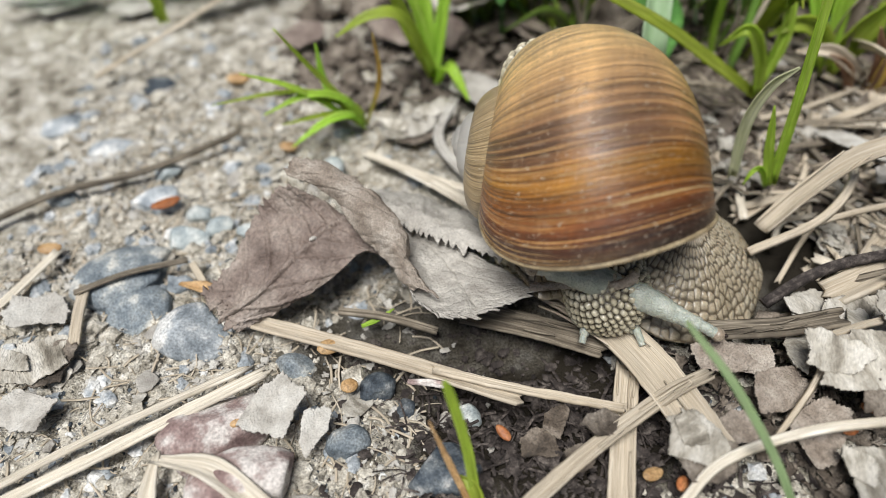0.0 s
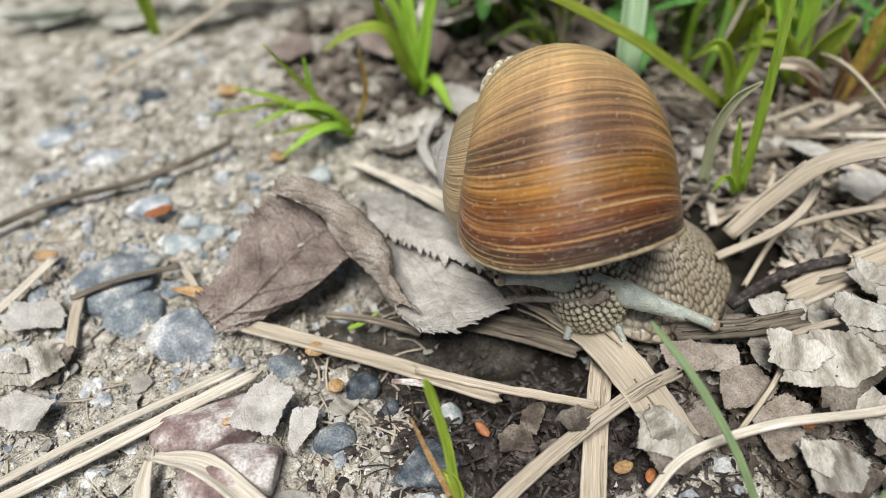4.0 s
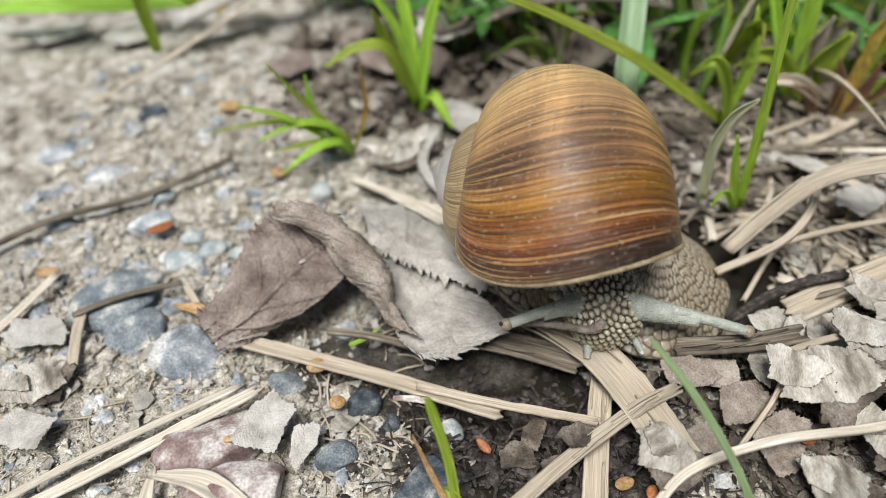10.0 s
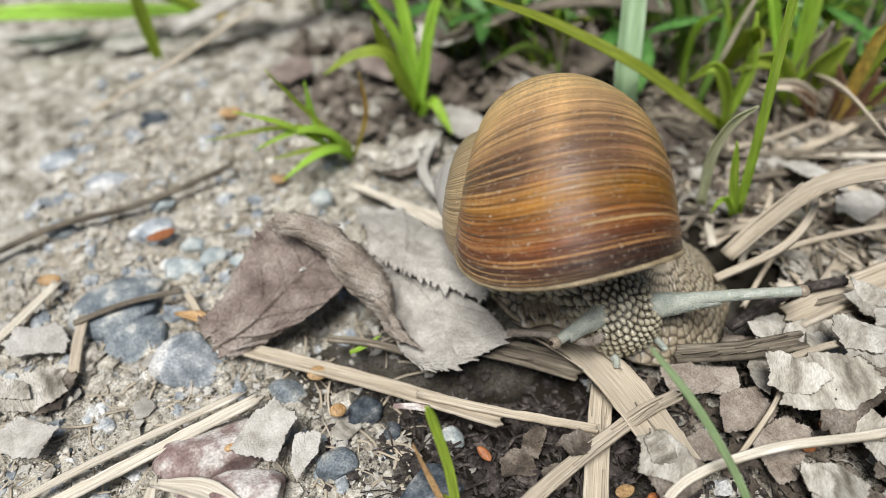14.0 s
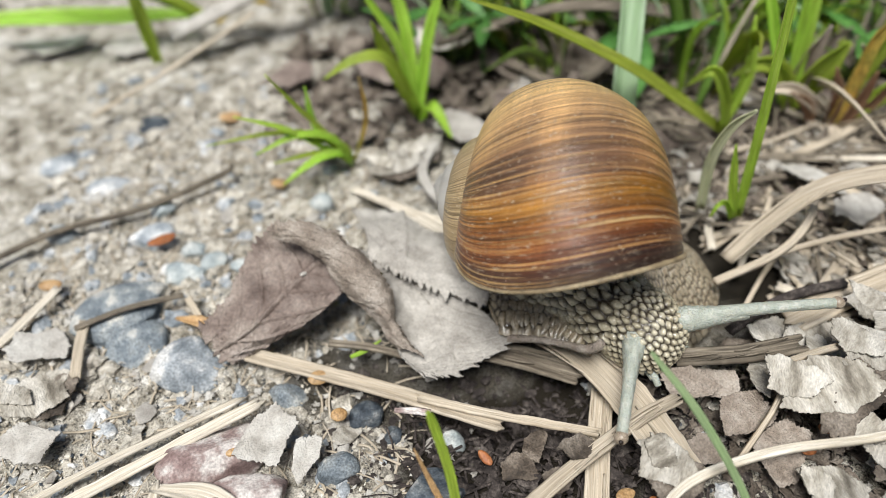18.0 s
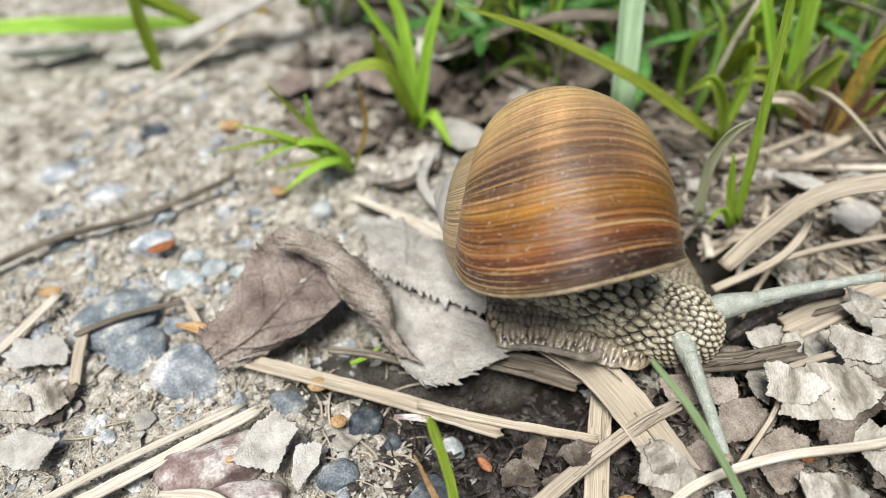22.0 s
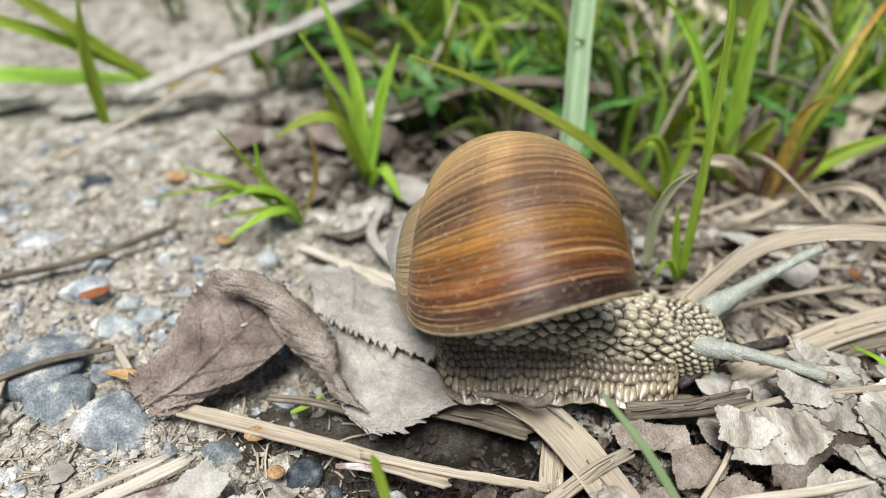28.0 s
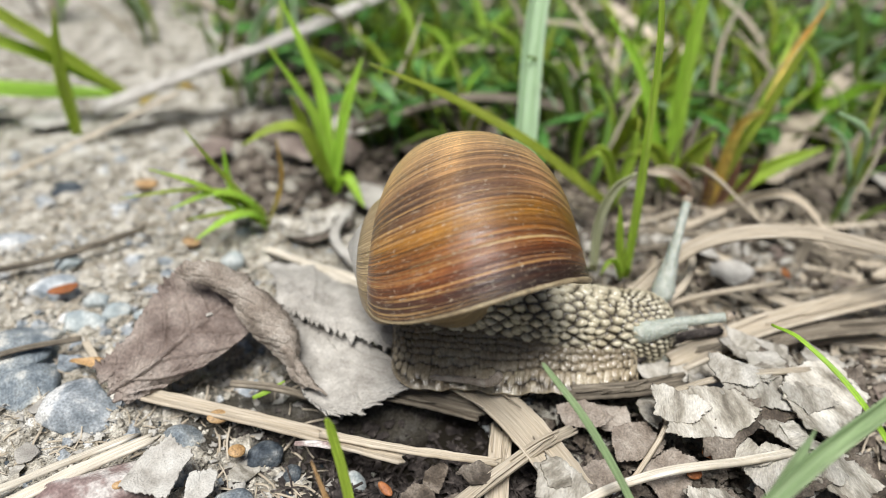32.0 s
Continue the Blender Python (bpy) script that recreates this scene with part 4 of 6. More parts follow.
def foot_skirt():
    """The far fold of the foot: a low flared fan with rows of flat tubercles that run out to a thin rim."""
    nr, na = 90, 400
    r, a = np.meshgrid(np.linspace(0.04, 1, nr), np.linspace(0, 2 * np.pi, na, endpoint=False), indexing="ij")
    col = a / (2 * np.pi) * 58 + 0.25 * np.sin(r * 9)
    row = 11.0 * r ** 1.2
    J = np.random.default_rng(31).uniform(-0.3, 0.3, (58, 16, 2))
    ci, ri = np.floor(col).astype(int), np.floor(row).astype(int)
    near = []
    for di in (-1, 0, 1):
        for dj in (-1, 0, 1):
            jit = J[(ci + di) % 58, (ri + dj) % 16]
            near.append(np.hypot(1.25 * (ci + di + 0.5 + 0.6 * jit[..., 0] - col), 0.8 * (ri + dj + 0.5 + jit[..., 1] - row)))
    near = np.sort(np.stack(near), axis=0)
    k = np.clip((near[1] - near[0]) / 0.4, 0, 1)
    k = k * k * (3 - 2 * k)
    rim = np.clip((1 - r) / 0.05, 0, 1)
    R = 1 + 0.02 * np.sin(5 * a + 1) + 0.015 * np.sin(11 * a)
    z = 9.5 * (1 - r ** 1.5) + 0.26 * (k - 0.5) * rim * np.clip(r / 0.3, 0, 1) + 0.5 * np.sin(3 * a) * r ** 3
    G = np.stack([15.5 * r * R * np.cos(a), 16.5 * r * R * np.sin(a), z], -1)
    low = np.stack([15.0 * R[-1] * np.cos(a[-1]), 16.0 * R[-1] * np.sin(a[-1]), z[-1] - 0.9], -1)
    V = np.vstack([G.reshape(-1, 3), low, [[0, 0, 9.6]], [[0, 0, 1.0]]])
    F = grid_faces(nr + 1, na, True)
    top, base = (nr + 1) * na, nr * na
    F += [(top, (j + 1) % na, j)[::-1] for j in range(na)] + [(top + 1, base + j, base + (j + 1) % na)[::-1] for j in range(na)]
    # shade of the grooves, painted in between the flat tubercles
    shade_mask = np.concatenate([np.clip((k - 0.1) / 0.6, 0, 1).ravel(), np.full(na, 0.9), [1, 1]])
    me = mesh_of("foot_lobe", V, F, LOBE_SKIN, attr={"skin_shade": shade_mask})
    bm = bmesh.new()
    bm.from_mesh(me)
    bmesh.ops.recalc_face_normals(bm, faces=bm.faces)
    bm.to_mesh(me)
    bm.free()
    return part("foot_lobe", me, LOBE_SKIN, snail, "broad pale fold of the foot with rows of flat tubercles")


shell = build_shell()
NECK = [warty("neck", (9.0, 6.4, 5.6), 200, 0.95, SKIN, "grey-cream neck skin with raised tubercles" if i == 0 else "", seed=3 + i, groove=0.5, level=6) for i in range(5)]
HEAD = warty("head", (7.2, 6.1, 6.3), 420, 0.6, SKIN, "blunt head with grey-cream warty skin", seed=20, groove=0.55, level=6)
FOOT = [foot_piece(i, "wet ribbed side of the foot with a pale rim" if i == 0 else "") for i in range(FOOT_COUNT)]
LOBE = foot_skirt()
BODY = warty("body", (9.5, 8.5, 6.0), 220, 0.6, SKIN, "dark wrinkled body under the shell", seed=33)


def tentacle(name, base_len, tip_len, r0, r1, r2, bulb, label):
    """A feeler in two telescoping pieces: a warty base and a tip that slides in it."""
    V, F, uv = rod([(0, 0, 0), (base_len * 0.5, 0, 0), (base_len, 0, 0)], (r0 * 0.25, r0 * 0.95, r0 * 1.08, r0 * 0.98, (r0 + r1) * 0.54, (r0 + 2 * r1) * 0.35, r1 * 1.05, r1, r1 * 0.94), n=40, m=22, rough=0.03, seed=5)
    base = part(name, mesh_of(name, V, F, TENTACLE, uv=uv), TENTACLE, snail, label)
    V, F, uv = rod([(0, 0, 0), (tip_len * 0.5, 0, 0.25), (tip_len - 0.4, 0, 0)], (r1 * 0.98, (r1 + r2) / 2, r2, r2 * 0.96), n=54, m=22, rough=0.025, seed=6)
    tip = part("tentacle_tip", mesh_of("tentacle_tip", V, F, TENTACLE, uv=uv), TENTACLE, snail, label)
    if bulb:
        V, F = ICO[3]
        part("eye_bulb", mesh_of("eye_bulb", V * bulb + np.array([tip_len - 0.3, 0, 0]), F, EYE), EYE, tip, "rounded translucent tentacle tip")
        part("eye", mesh_of("eye", V * 0.34 + np.array([tip_len + bulb * 0.55, 0, bulb * 0.55]), F, PUPIL), PUPIL, tip, "tiny dark eye")
    return base, tip


NEAR_TENTACLE = tentacle("upper_tentacle", 9.5, 16, 1.9, 1.15, 0.84, 1.0, "long grey-green eye tentacle")
FAR_TENTACLE = tentacle("upper_tentacle", 12, 20, 1.9, 1.15, 0.84, 1.0, "long grey-green eye tentacle")
NEAR_FEELER = tentacle("lower_tentacle", 4.5, 5, 1.1, 0.75, 0.55, 0, "short grey-green lower feeler")
FAR_FEELER = tentacle("lower_tentacle", 4.5, 5, 1.1, 0.75, 0.55, 0, "short grey-green lower feeler")

# ---- dead leaves ----
def leaf_sheet(ctrl, nu, nv, thick=0.3, teeth=(0, 0, 0, 0), tooth=0.0, crumple=0.5, vein=0.0, seed=0, midrib=0.5, mesh_step=0.0):
    """A leaf from a 4 x 4 control patch, with toothed margins (near, far, left, right), veins and crumples."""
    G = bezier_patch(ctrl, nu, nv) if len(ctrl) == 16 else spline_patch(ctrl, nu, nv)
    rng = np.random.default_rng(seed)
    u, v = np.meshgrid(np.linspace(0, 1, nu), np.linspace(0, 1, nv), indexing="ij")
    du, dv = np.gradient(G, axis=0), np.gradient(G, axis=1)
    su = du / (np.linalg.norm(du, axis=2, keepdims=True) + 1e-9)
    sv = dv / (np.linalg.norm(dv, axis=2, keepdims=True) + 1e-9)
    N = np.cross(du, dv)
    N /= np.linalg.norm(N, axis=2, keepdims=True) + 1e-9

    def saw(s, count, k):
        w = s * count + 0.35 * np.sin(s * count * 1.7 + k)
        size = np.abs(vnoise2(np.floor(w) * 1.7 + 40, np.floor(w) * 0.9 + k + 40, seed))
        return (w % 1.0) ** 1.4 * (0.35 + 1.1 * size) + 0.35 * ((w * 3.1) % 1.0)
    fall = 6.0
    if teeth[0]:
        G = G - su * (np.exp(-u * fall) * saw(v, teeth[0], 1 + seed) * tooth)[..., None]
    if teeth[1]:
        G = G + su * (np.exp(-(1 - u) * fall) * saw(v, teeth[1], 2 + seed) * tooth)[..., None]
    if teeth[2]:
        G = G - sv * (np.exp(-v * fall) * saw(u, teeth[2], 3 + seed) * tooth)[..., None]
    if teeth[3]:
        G = G + sv * (np.exp(-(1 - v) * fall) * saw(u, teeth[3], 4 + seed) * tooth)[..., None]
    h = crumple * (1.2 * fbm2(G[..., 0] + 50, G[..., 1] + 1.3 * G[..., 2], 9, 3, seed) + 0.7 * fbm2(G[..., 0], G[..., 1] + G[..., 2], 2.4, 3, seed + 7))
    if vein:
        d = np.abs(v - midrib)
        h = h - vein * 1.6 * np.exp(-(d / 0.018) ** 2)
        side = (u * 6.5 - d * 3.2 + 0.2 * np.sin(u * 9)) % 1.0
        h = h - vein * np.exp(-(np.minimum(side, 1 - side) / 0.07) ** 2) * (d > 0.01)
        tert = (v * 30 + 2.5 * np.sin(u * 21)) % 1.0
        h = h - 0.3 * vein * np.exp(-(np.minimum(tert, 1 - tert) / 0.16) ** 2)
    G = G + N * h[..., None]
    V, F, uv = thick_sheet(G, thick)
    return V, F, uv


leaf = empty("dead_leaf", -10, -4, 4)
tagged(leaf, "large grey toothed dead leaf with a rolled rim under the snail", "leaf")
LEAF_BASE = np.array([-10.0, -4.0, 4.0])
blade_ctrl = [
    [(-15.4, -3.3, 9.0), (-11.7, -3.1, 6.5), (-8.3, -5.2, 5.0), (0.5, -10.5, 4.5)],
    [(-11.0, -9.3, 8.0), (-7.2, -10.2, 4.6), (-1.5, -13.6, 3.8), (6.5, -15.5, 4.2)],
    [(-8.9, -15.3, 6.2), (-5.3, -16.9, 3.6), (1.2, -19.7, 3.8), (9.0, -19.2, 4.6)],
    [(-7.8, -21.8, 5.6), (-3.9, -24.2, 4.4), (2.8, -24.1, 4.4), (9.7, -20.9, 5.2)],
    [(-5.3, -25.4, 5.2), (-1.2, -26.6, 4.4), (4.4, -24.8, 4.6), (10.8, -21.5, 5.6)]]
V, F, uv = leaf_sheet(blade_ctrl, 96, 84, teeth=(0, 10, 0, 0), tooth=1.3, crumple=0.75, vein=0.16, seed=11, midrib=0.62)
part("blade", mesh_of("blade", V - LEAF_BASE, F, DEAD_LEAF, uv=uv), DEAD_LEAF, leaf, "crumpled grey leaf blade")
rim_ctrl = [
    [(-27.6, -5.8, 15.2), (-26.2, -4.5, 17.0), (-21.9, -4.2, 16.5), (-17.9, -4.4, 14.5)],
    [(-22.0, -7.2, 13.5), (-20.3, -7.7, 15.5), (-16.2, -7.3, 15.0), (-14.2, -7.5, 12.5)],
    [(-18.3, -10.9, 11.5), (-16.1, -11.5, 14.0), (-13.0, -11.2, 13.5), (-11.2, -10.5, 11.0)],
    [(-14.2, -15.2, 8.5), (-12.5, -15.5, 11.5), (-9.8, -14.4, 11.5), (-8.7, -13.8, 9.0)],
    [(-10.4, -19.2, 6.5), (-9.4, -19.3, 9.0), (-8.4, -18.8, 9.0), (-7.7, -19.2, 8.0)],
    [(-7.6, -22.6, 5.5), (-6.8, -22.8, 6.3), (-5.6, -23.2, 6.1), (-4.6, -23.6, 5.4)]]
V, F, uv = leaf_sheet(rim_ctrl, 150, 40, teeth=(6, 0, 0, 26), tooth=1.1, crumple=0.8, vein=0.22, seed=12, midrib=-1)
part("rolled_rim", mesh_of("rolled_rim", V - LEAF_BASE, F, RIM_LEAF, uv=uv), RIM_LEAF, leaf, "brownish rolled leaf margin with fine teeth")
flap_ctrl = [
    [(-12.9, -4.6, 8.2), (-8.1, -7.5, 7.2), (-2.3, -10.7, 6.6), (7.0, -14.9, 5.6)],
    [(-13.1, -1.2, 8.2), (-7.6, -4.9, 8.2), (-1.8, -8.6, 7.6), (8.0, -12.5, 6.4)],
    [(-14.5, 4.0, 6.8), (-7.7, 0.1, 7.4), (-1.3, -4.6, 6.8), (9.3, -8.8, 5.8)],
    [(-16.8, 10.0, 4.0), (-8.6, 8.0, 4.2), (-1.2, 1.6, 4.2), (10.8, -3.4, 3.6)]]
V, F, uv = leaf_sheet(flap_ctrl, 60, 110, teeth=(15, 5, 0, 0), tooth=1.2, crumple=0.8, vein=0.16, seed=13, midrib=0.4)
part("folded_half", mesh_of("folded_half", V - LEAF_BASE, F, DEAD_LEAF, uv=uv), DEAD_LEAF, leaf, "folded half of the grey leaf with a toothed edge")
V, F, uv = rod([(10.0, -21.4, 5.5), (14.4, -22.8, 7.0), (18.3, -24.8, 8.6), (21.2, -26.9, 10.4), (22.6, -27.2, 11.6), (23.3, -26.9, 12.6)], (0.7, 0.55, 0.55, 0.65, 0.78, 0.55), n=40, m=12, rough=0.1, seed=3)
part("leaf_stalk", mesh_of("leaf_stalk", V - LEAF_BASE, F, RIM_LEAF, uv=uv), RIM_LEAF, leaf, "grey-brown shrivelled leaf stalk")

left_ctrl = [
    [(-40.3, -16.8, 3.5), (-38.2, -19.2, 3.0), (-36.2, -21.1, 2.0), (-34.6, -21.6, 1.0)],
    [(-36.3, -13.3, 6.0), (-32.8, -17.1, 6.0), (-30.5, -18.9, 4.5), (-28.6, -18.8, 2.5)],
    [(-33.1, -5.9, 9.0), (-28.8, -10.6, 7.5), (-24.4, -14.4, 6.0), (-21.2, -15.2, 4.5)],
    [(-29.9, -4.1, 12.5), (-24.4, -5.6, 9.0), (-19.0, -9.1, 7.5), (-15.8, -11.3, 6.5)],
    [(-26.7, -3.1, 14.0), (-21.6, -3.3, 10.0), (-15.7, -7.7, 8.0), (-12.7, -12.1, 7.0)]]
V, F, uv = leaf_sheet(left_ctrl, 100, 76, teeth=(5, 0, 8, 0), tooth=1.3, crumple=0.8, vein=0.5, seed=14, midrib=0.5)
brown = empty("dead_leaf", -30, -13, 0)
tagged(brown, "hollowed purplish-brown dead leaf with raised veins", "leaf")
part("blade", mesh_of("blade", V - np.array([-30.0, -13.0, 0.0]), F, BROWN_LEAF, uv=uv), BROWN_LEAF, brown)
rib = spline_patch(left_ctrl, 40, 41)[2:36, 20] + np.array([0, -0.1, 0.2])
V, F, uv = rod(rib[::3], (0.5, 0.42, 0.25), n=36, m=8, rough=0.08)
part("midrib", mesh_of("midrib", V - np.array([-30.0, -13.0, 0.0]), F, RIM_LEAF, uv=uv), RIM_LEAF, brown, "raised midrib")
V, F = ICO[3]
ob = new("seed", mesh_of("seed", V * np.array([1.3, 0.5, 0.35]), F, PALE_LEAF))
ob.matrix_world = pose(-0.0234, -0.0094, 0.0084, -20, 25, 60)
tagged(ob, "small pale seed stuck on the brown leaf", "seed")


# ---- crumbled leaf flakes ----
def flake_mesh(name, w, h, seed, mat, curl=0.25, jag=0.5, thick=0.28, n=22, crumple=0.5):
    rng = np.random.default_rng(seed)
    u, v = np.meshgrid(np.linspace(-1, 1, n), np.linspace(-1, 1, n), indexing="ij")
    k = np.sqrt(np.maximum(1e-6, 1 - 0.42 * u * u)), np.sqrt(np.maximum(1e-6, 1 - 0.42 * v * v))
    x, y = u * k[1], v * k[0]
    a = np.arctan2(y, x)
    r = np.hypot(x, y)
    # a torn outline: straight runs between uneven corners, finely frayed
    q = int(rng.integers(6, 10))
    ca = np.sort((np.arange(q) + rng.uniform(-0.33, 0.33, q)) * 2 * np.pi / q - np.pi)
    cr = rng.uniform(0.72, 1.3, q)
    i = (np.searchsorted(ca, a) - 1) % q
    i2 = (i + 1) % q
    span = (ca[i2] - ca[i]) % (2 * np.pi)
    f = (a - ca[i]) % (2 * np.pi)
    edge = cr[i] * cr[i2] * np.sin(span) / np.maximum(cr[i] * np.sin(f) + cr[i2] * np.sin(span - f), 0.05)
    edge = np.clip(edge, 0.35, 1.45)
    rim = np.clip(np.maximum(abs(u), abs(v)) - 0.5, 0, 1) * 2
    j = jag * (0.06 * fbm2(a * 5 + 50, 0 * a, 1.0, 3, seed) + 0.08 * fbm2(a * 17 + 50, 0 * a, 1.0, 3, seed + 5)) * rim
    x, y = x * edge * (1 + j), y * edge * (1 + j)
    X, Y = x * w / 2, y * h / 2
    Z = curl * (X * X / w - 0.3 * Y * Y / h) + crumple * (0.8 * fbm2(X + 40 * seed, Y, 5.5, 4, seed) + 0.3 * fbm2(X, Y + 9 * seed, 1.2, 3, seed + 3))
    V, F, uv = thick_sheet(np.stack([X, Y, Z], -1), thick)
    return mesh_of(name, V, F, mat, uv=uv)


def flake(x, y, z, w, h, turn, tx, ty, seed, mat=None, label="", name="leaf_fragment", **kw):
    mat = mat or FLAKE
    ob = new(name, flake_mesh(name, w, h, seed, mat, **kw))
    ob.matrix_world = pose(x * MM, y * MM, z * MM, tx, ty, turn)
    return tagged(ob, label or "weathered grey leaf fragment with ragged edges", "leaf fragment", "leaf fragments")


BIG = [
    (58.0, -29.0, 8.0, 12, 8, 50, 10, 12, FLAKE, "pale layered leaf flake with curled edges"),
    (68.0, -26.0, 8.8, 11, 8, 70, -8, 10, FLAKE, "pale layered leaf flake over another"),
    (66.0, -37.0, 7.0, 12, 9, 140, 12, -10, FLAKE, "grey-white leaf flake lifted at one side"),
    (80.0, -26.0, 8.0, 13, 9, 100, 8, 10, FLAKE, "grey-white leaf flake with torn edge"),
    (48.0, -30.0, 6.4, 9, 6, 80, 18, 0, FLAKE, "small pale leaf flake standing aslant"),
    # x, y, z, width, depth, turn, tilt x, tilt y
    (54.0, -35.0, 9.0, 19, 12, 12, 18, -6, FLAKE, "pale grey crumbling leaf flake with cracks, bridging a hollow"),
    (64.0, -31.0, 9.5, 17, 12, -10, 12, 8, FLAKE, "pale cracked leaf flake overlapping another"),
    (60.0, -23.5, 7.0, 16, 10, 24, 8, -4, FLAKE, "ragged pale leaf flake beside a straw"),
    (70.0, -21.5, 7.5, 15, 10, -16, 5, 9, FLAKE, "pale flaking leaf piece"),
    (75.0, -33.0, 9.0, 16, 13, 30, 15, -8, FLAKE, "large pale leaf flake with torn margin"),
    (52.0, -22.5, 6.4, 10, 6.5, 35, 10, 8, FLAKE, "small pale leaf flake with a ragged edge"),
    (36.0, -31.5, 5.2, 9, 6, -10, 14, -12, RIM_LEAF, "brown-grey lacy leaf fragment in front of the snail"),
    (41.5, -30.5, 5.0, 10, 4.5, -4, 20, 4, RIM_LEAF, "curled dark brown leaf fragment"),
    (43.0, -36.5, 4.5, 11, 7, 20, 12, 10, RIM_LEAF, "brown-grey leaf piece under the flakes"),
    (30.0, -45.0, 6.2, 9.5, 7.5, -30, 8, 10, FLAKE, "pale crumbled leaf flake on the dry strip"),
    (36.5, -42.0, 3.6, 5.6, 5.0, 15, 10, -14, RIM_LEAF, "grey-brown leaf fragment by a grass blade"),
    (15.0, -45.0, 2.8, 4.3, 4.0, 50, 14, -8, LITTER_LEAF, "purplish dark leaf fragment among straws"),
    (17.5, -41.2, 5.0, 5.6, 4.4, 20, 6, 16, LITTER_LEAF, "small brown leaf fragment on a straw"),
    (12.5, -38.5, 0.6, 5.0, 3.7, 60, 10, 5, LITTER_LEAF, "grey-brown decayed leaf in the hollow"),
    (10.0, -42.0, 0.6, 5.6, 4.3, -20, 6, 8, LITTER_LEAF, "dark decayed leaf on the soil"),
    (78.5, 5.0, 4.5, 12, 8, 30, 10, 10, PALE_LEAF, "whitish leaf piece behind the dry blade"),
    (72.0, 13.0, 5.5, 6, 15, 10, -20, 4, PALE_LEAF, "pale leaf piece at the foot of the grass"),
    (47.0, -42.0, 2.6, 10, 8, 40, 8, -6, RIM_LEAF, "grey-brown leaf piece beneath the flakes"),
    (52.0, -48.0, 3.2, 12, 9, 10, 12, 6, FLAKE, "pale grey leaf fragment in the litter"),
    (62.0, -43.0, 5.0, 13, 9, -25, 14, -6, FLAKE, "pale leaf fragment over dark litter"),
    (72.0, -45.0, 5.0, 14, 10, 15, 10, 6, FLAKE, "grey leaf fragment by a grass blade"),
    (52.5, -19.5, 5.0, 7, 5, 60, 25, 20, LITTER_LEAF, "curled brown leaf bit beside the foot"),
    (47.0, -24.5, 4.6, 8, 5, -30, 15, -20, LITTER_LEAF, "small folded brown-grey leaf bit"),
    (-27.0, -36.8, 3.8, 8.6, 7.4, 75, 6, -8, PALE_LEAF, "small whitish leaf lying on a red stone"),
    (-21.4, -39.6, 1.6, 4.0, 6.5, -15, 8, 10, PALE_LEAF, "small torn whitish leaf on the grit"),
    (-66.0, -27.0, 1.6, 11, 7, 30, 8, 10, FLAKE, "grey leaf flake lying on the path"),
    (-63.5, -35.0, 1.2, 9, 6, -20, 6, -6, PALE_LEAF, "pale leaf scrap on the path"),
    (-68.0, -17.0, 1.4, 9, 6, 10, 5, 8, PALE_LEAF, "pale leaf scrap beside stones"),
    (-2.0, 55.0, 7.0, 11, 9, 40, 40, 10, BROWN_LEAF, "upright brown dead leaf among grass stems"),
    (-13.0, 58.0, 5.0, 12, 8, -10, 20, 15, BROWN_LEAF, "brown dead leaf in shade"),
    (-34.0, 60.0, 4.0, 12, 8, 20, 10, -10, BROWN_LEAF, "dark brown dead leaf in shade"),
    (-4.0, 30.0, 2.6, 10, 6, 40, 12, 5, FLAKE, "grey dead leaf behind the shell"),
    (4.0, 38.0, 3.4, 12, 8, -20, 8, 12, DEAD_LEAF, "grey dead leaf behind the shell"),
    (-9.0, 26.0, 2.4, 12, 7, 10, 5, -6, FLAKE, "pale dead leaf lying behind the shell"),
    (-24.0, 33.0, 1.8, 8, 6, 70, 8, 8, PALE_LEAF, "pale leaf scrap by a grass tuft"),
    (-101.0, 82.0, 2.0, 20, 9, 5, 5, 0, PALE_LEAF, "whitish leaf far out on the path"),
    (-80.0, 79.0, 2.0, 12, 7, 0, 5, 0, PALE_LEAF, "white leaf scrap far out on the path"),
]
for i, (x, y, z, w, h, turn, tx, ty, mat, label) in enumerate(BIG):
    k = 0.82 if mat is FLAKE and x > 40 else 1.0
    z = z - 2.4 if 40 < x < 64 and y > -33 else z
    ob = flake(x, y, z, w * k, h * k, turn, tx, ty, 100 + i, mat, label, n=44, crumple=0.5 if mat is FLAKE else 0.7, jag=1.0, curl=0.16)
    if mat is FLAKE:
        # loose layers of the same leaf, the lower one in the darker litter colour
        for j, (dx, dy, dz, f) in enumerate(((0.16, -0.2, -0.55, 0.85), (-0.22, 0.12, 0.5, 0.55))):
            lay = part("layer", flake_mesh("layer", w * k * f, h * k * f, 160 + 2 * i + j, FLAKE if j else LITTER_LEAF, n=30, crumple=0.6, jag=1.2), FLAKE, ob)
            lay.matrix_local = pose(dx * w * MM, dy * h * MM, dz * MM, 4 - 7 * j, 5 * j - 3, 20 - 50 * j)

# many lesser fragments in the litter beside and behind the snail
rng = np.random.default_rng(77)
kinds = [(flake_mesh("leaf_fragment", 7 + 5 * rng.random(), 4 + 4 * rng.random(), 300 + k, (FLAKE, LITTER_LEAF, BROWN_LEAF, LITTER_LEAF, DEAD_LEAF)[k % 5], jag=0.8, n=14, crumple=0.7)) for k in range(15)]


def litter_spot(rng):
    while True:
        x, y = rng.uniform(15, 130), rng.uniform(-58, 120)
        if x + 0.9 * y < 42 or rng.random() > 1.25 - 0.006 * (y + 58):
            continue
        if 0 < x < 62 and -27 < y < 8:
            continue
        return x, y


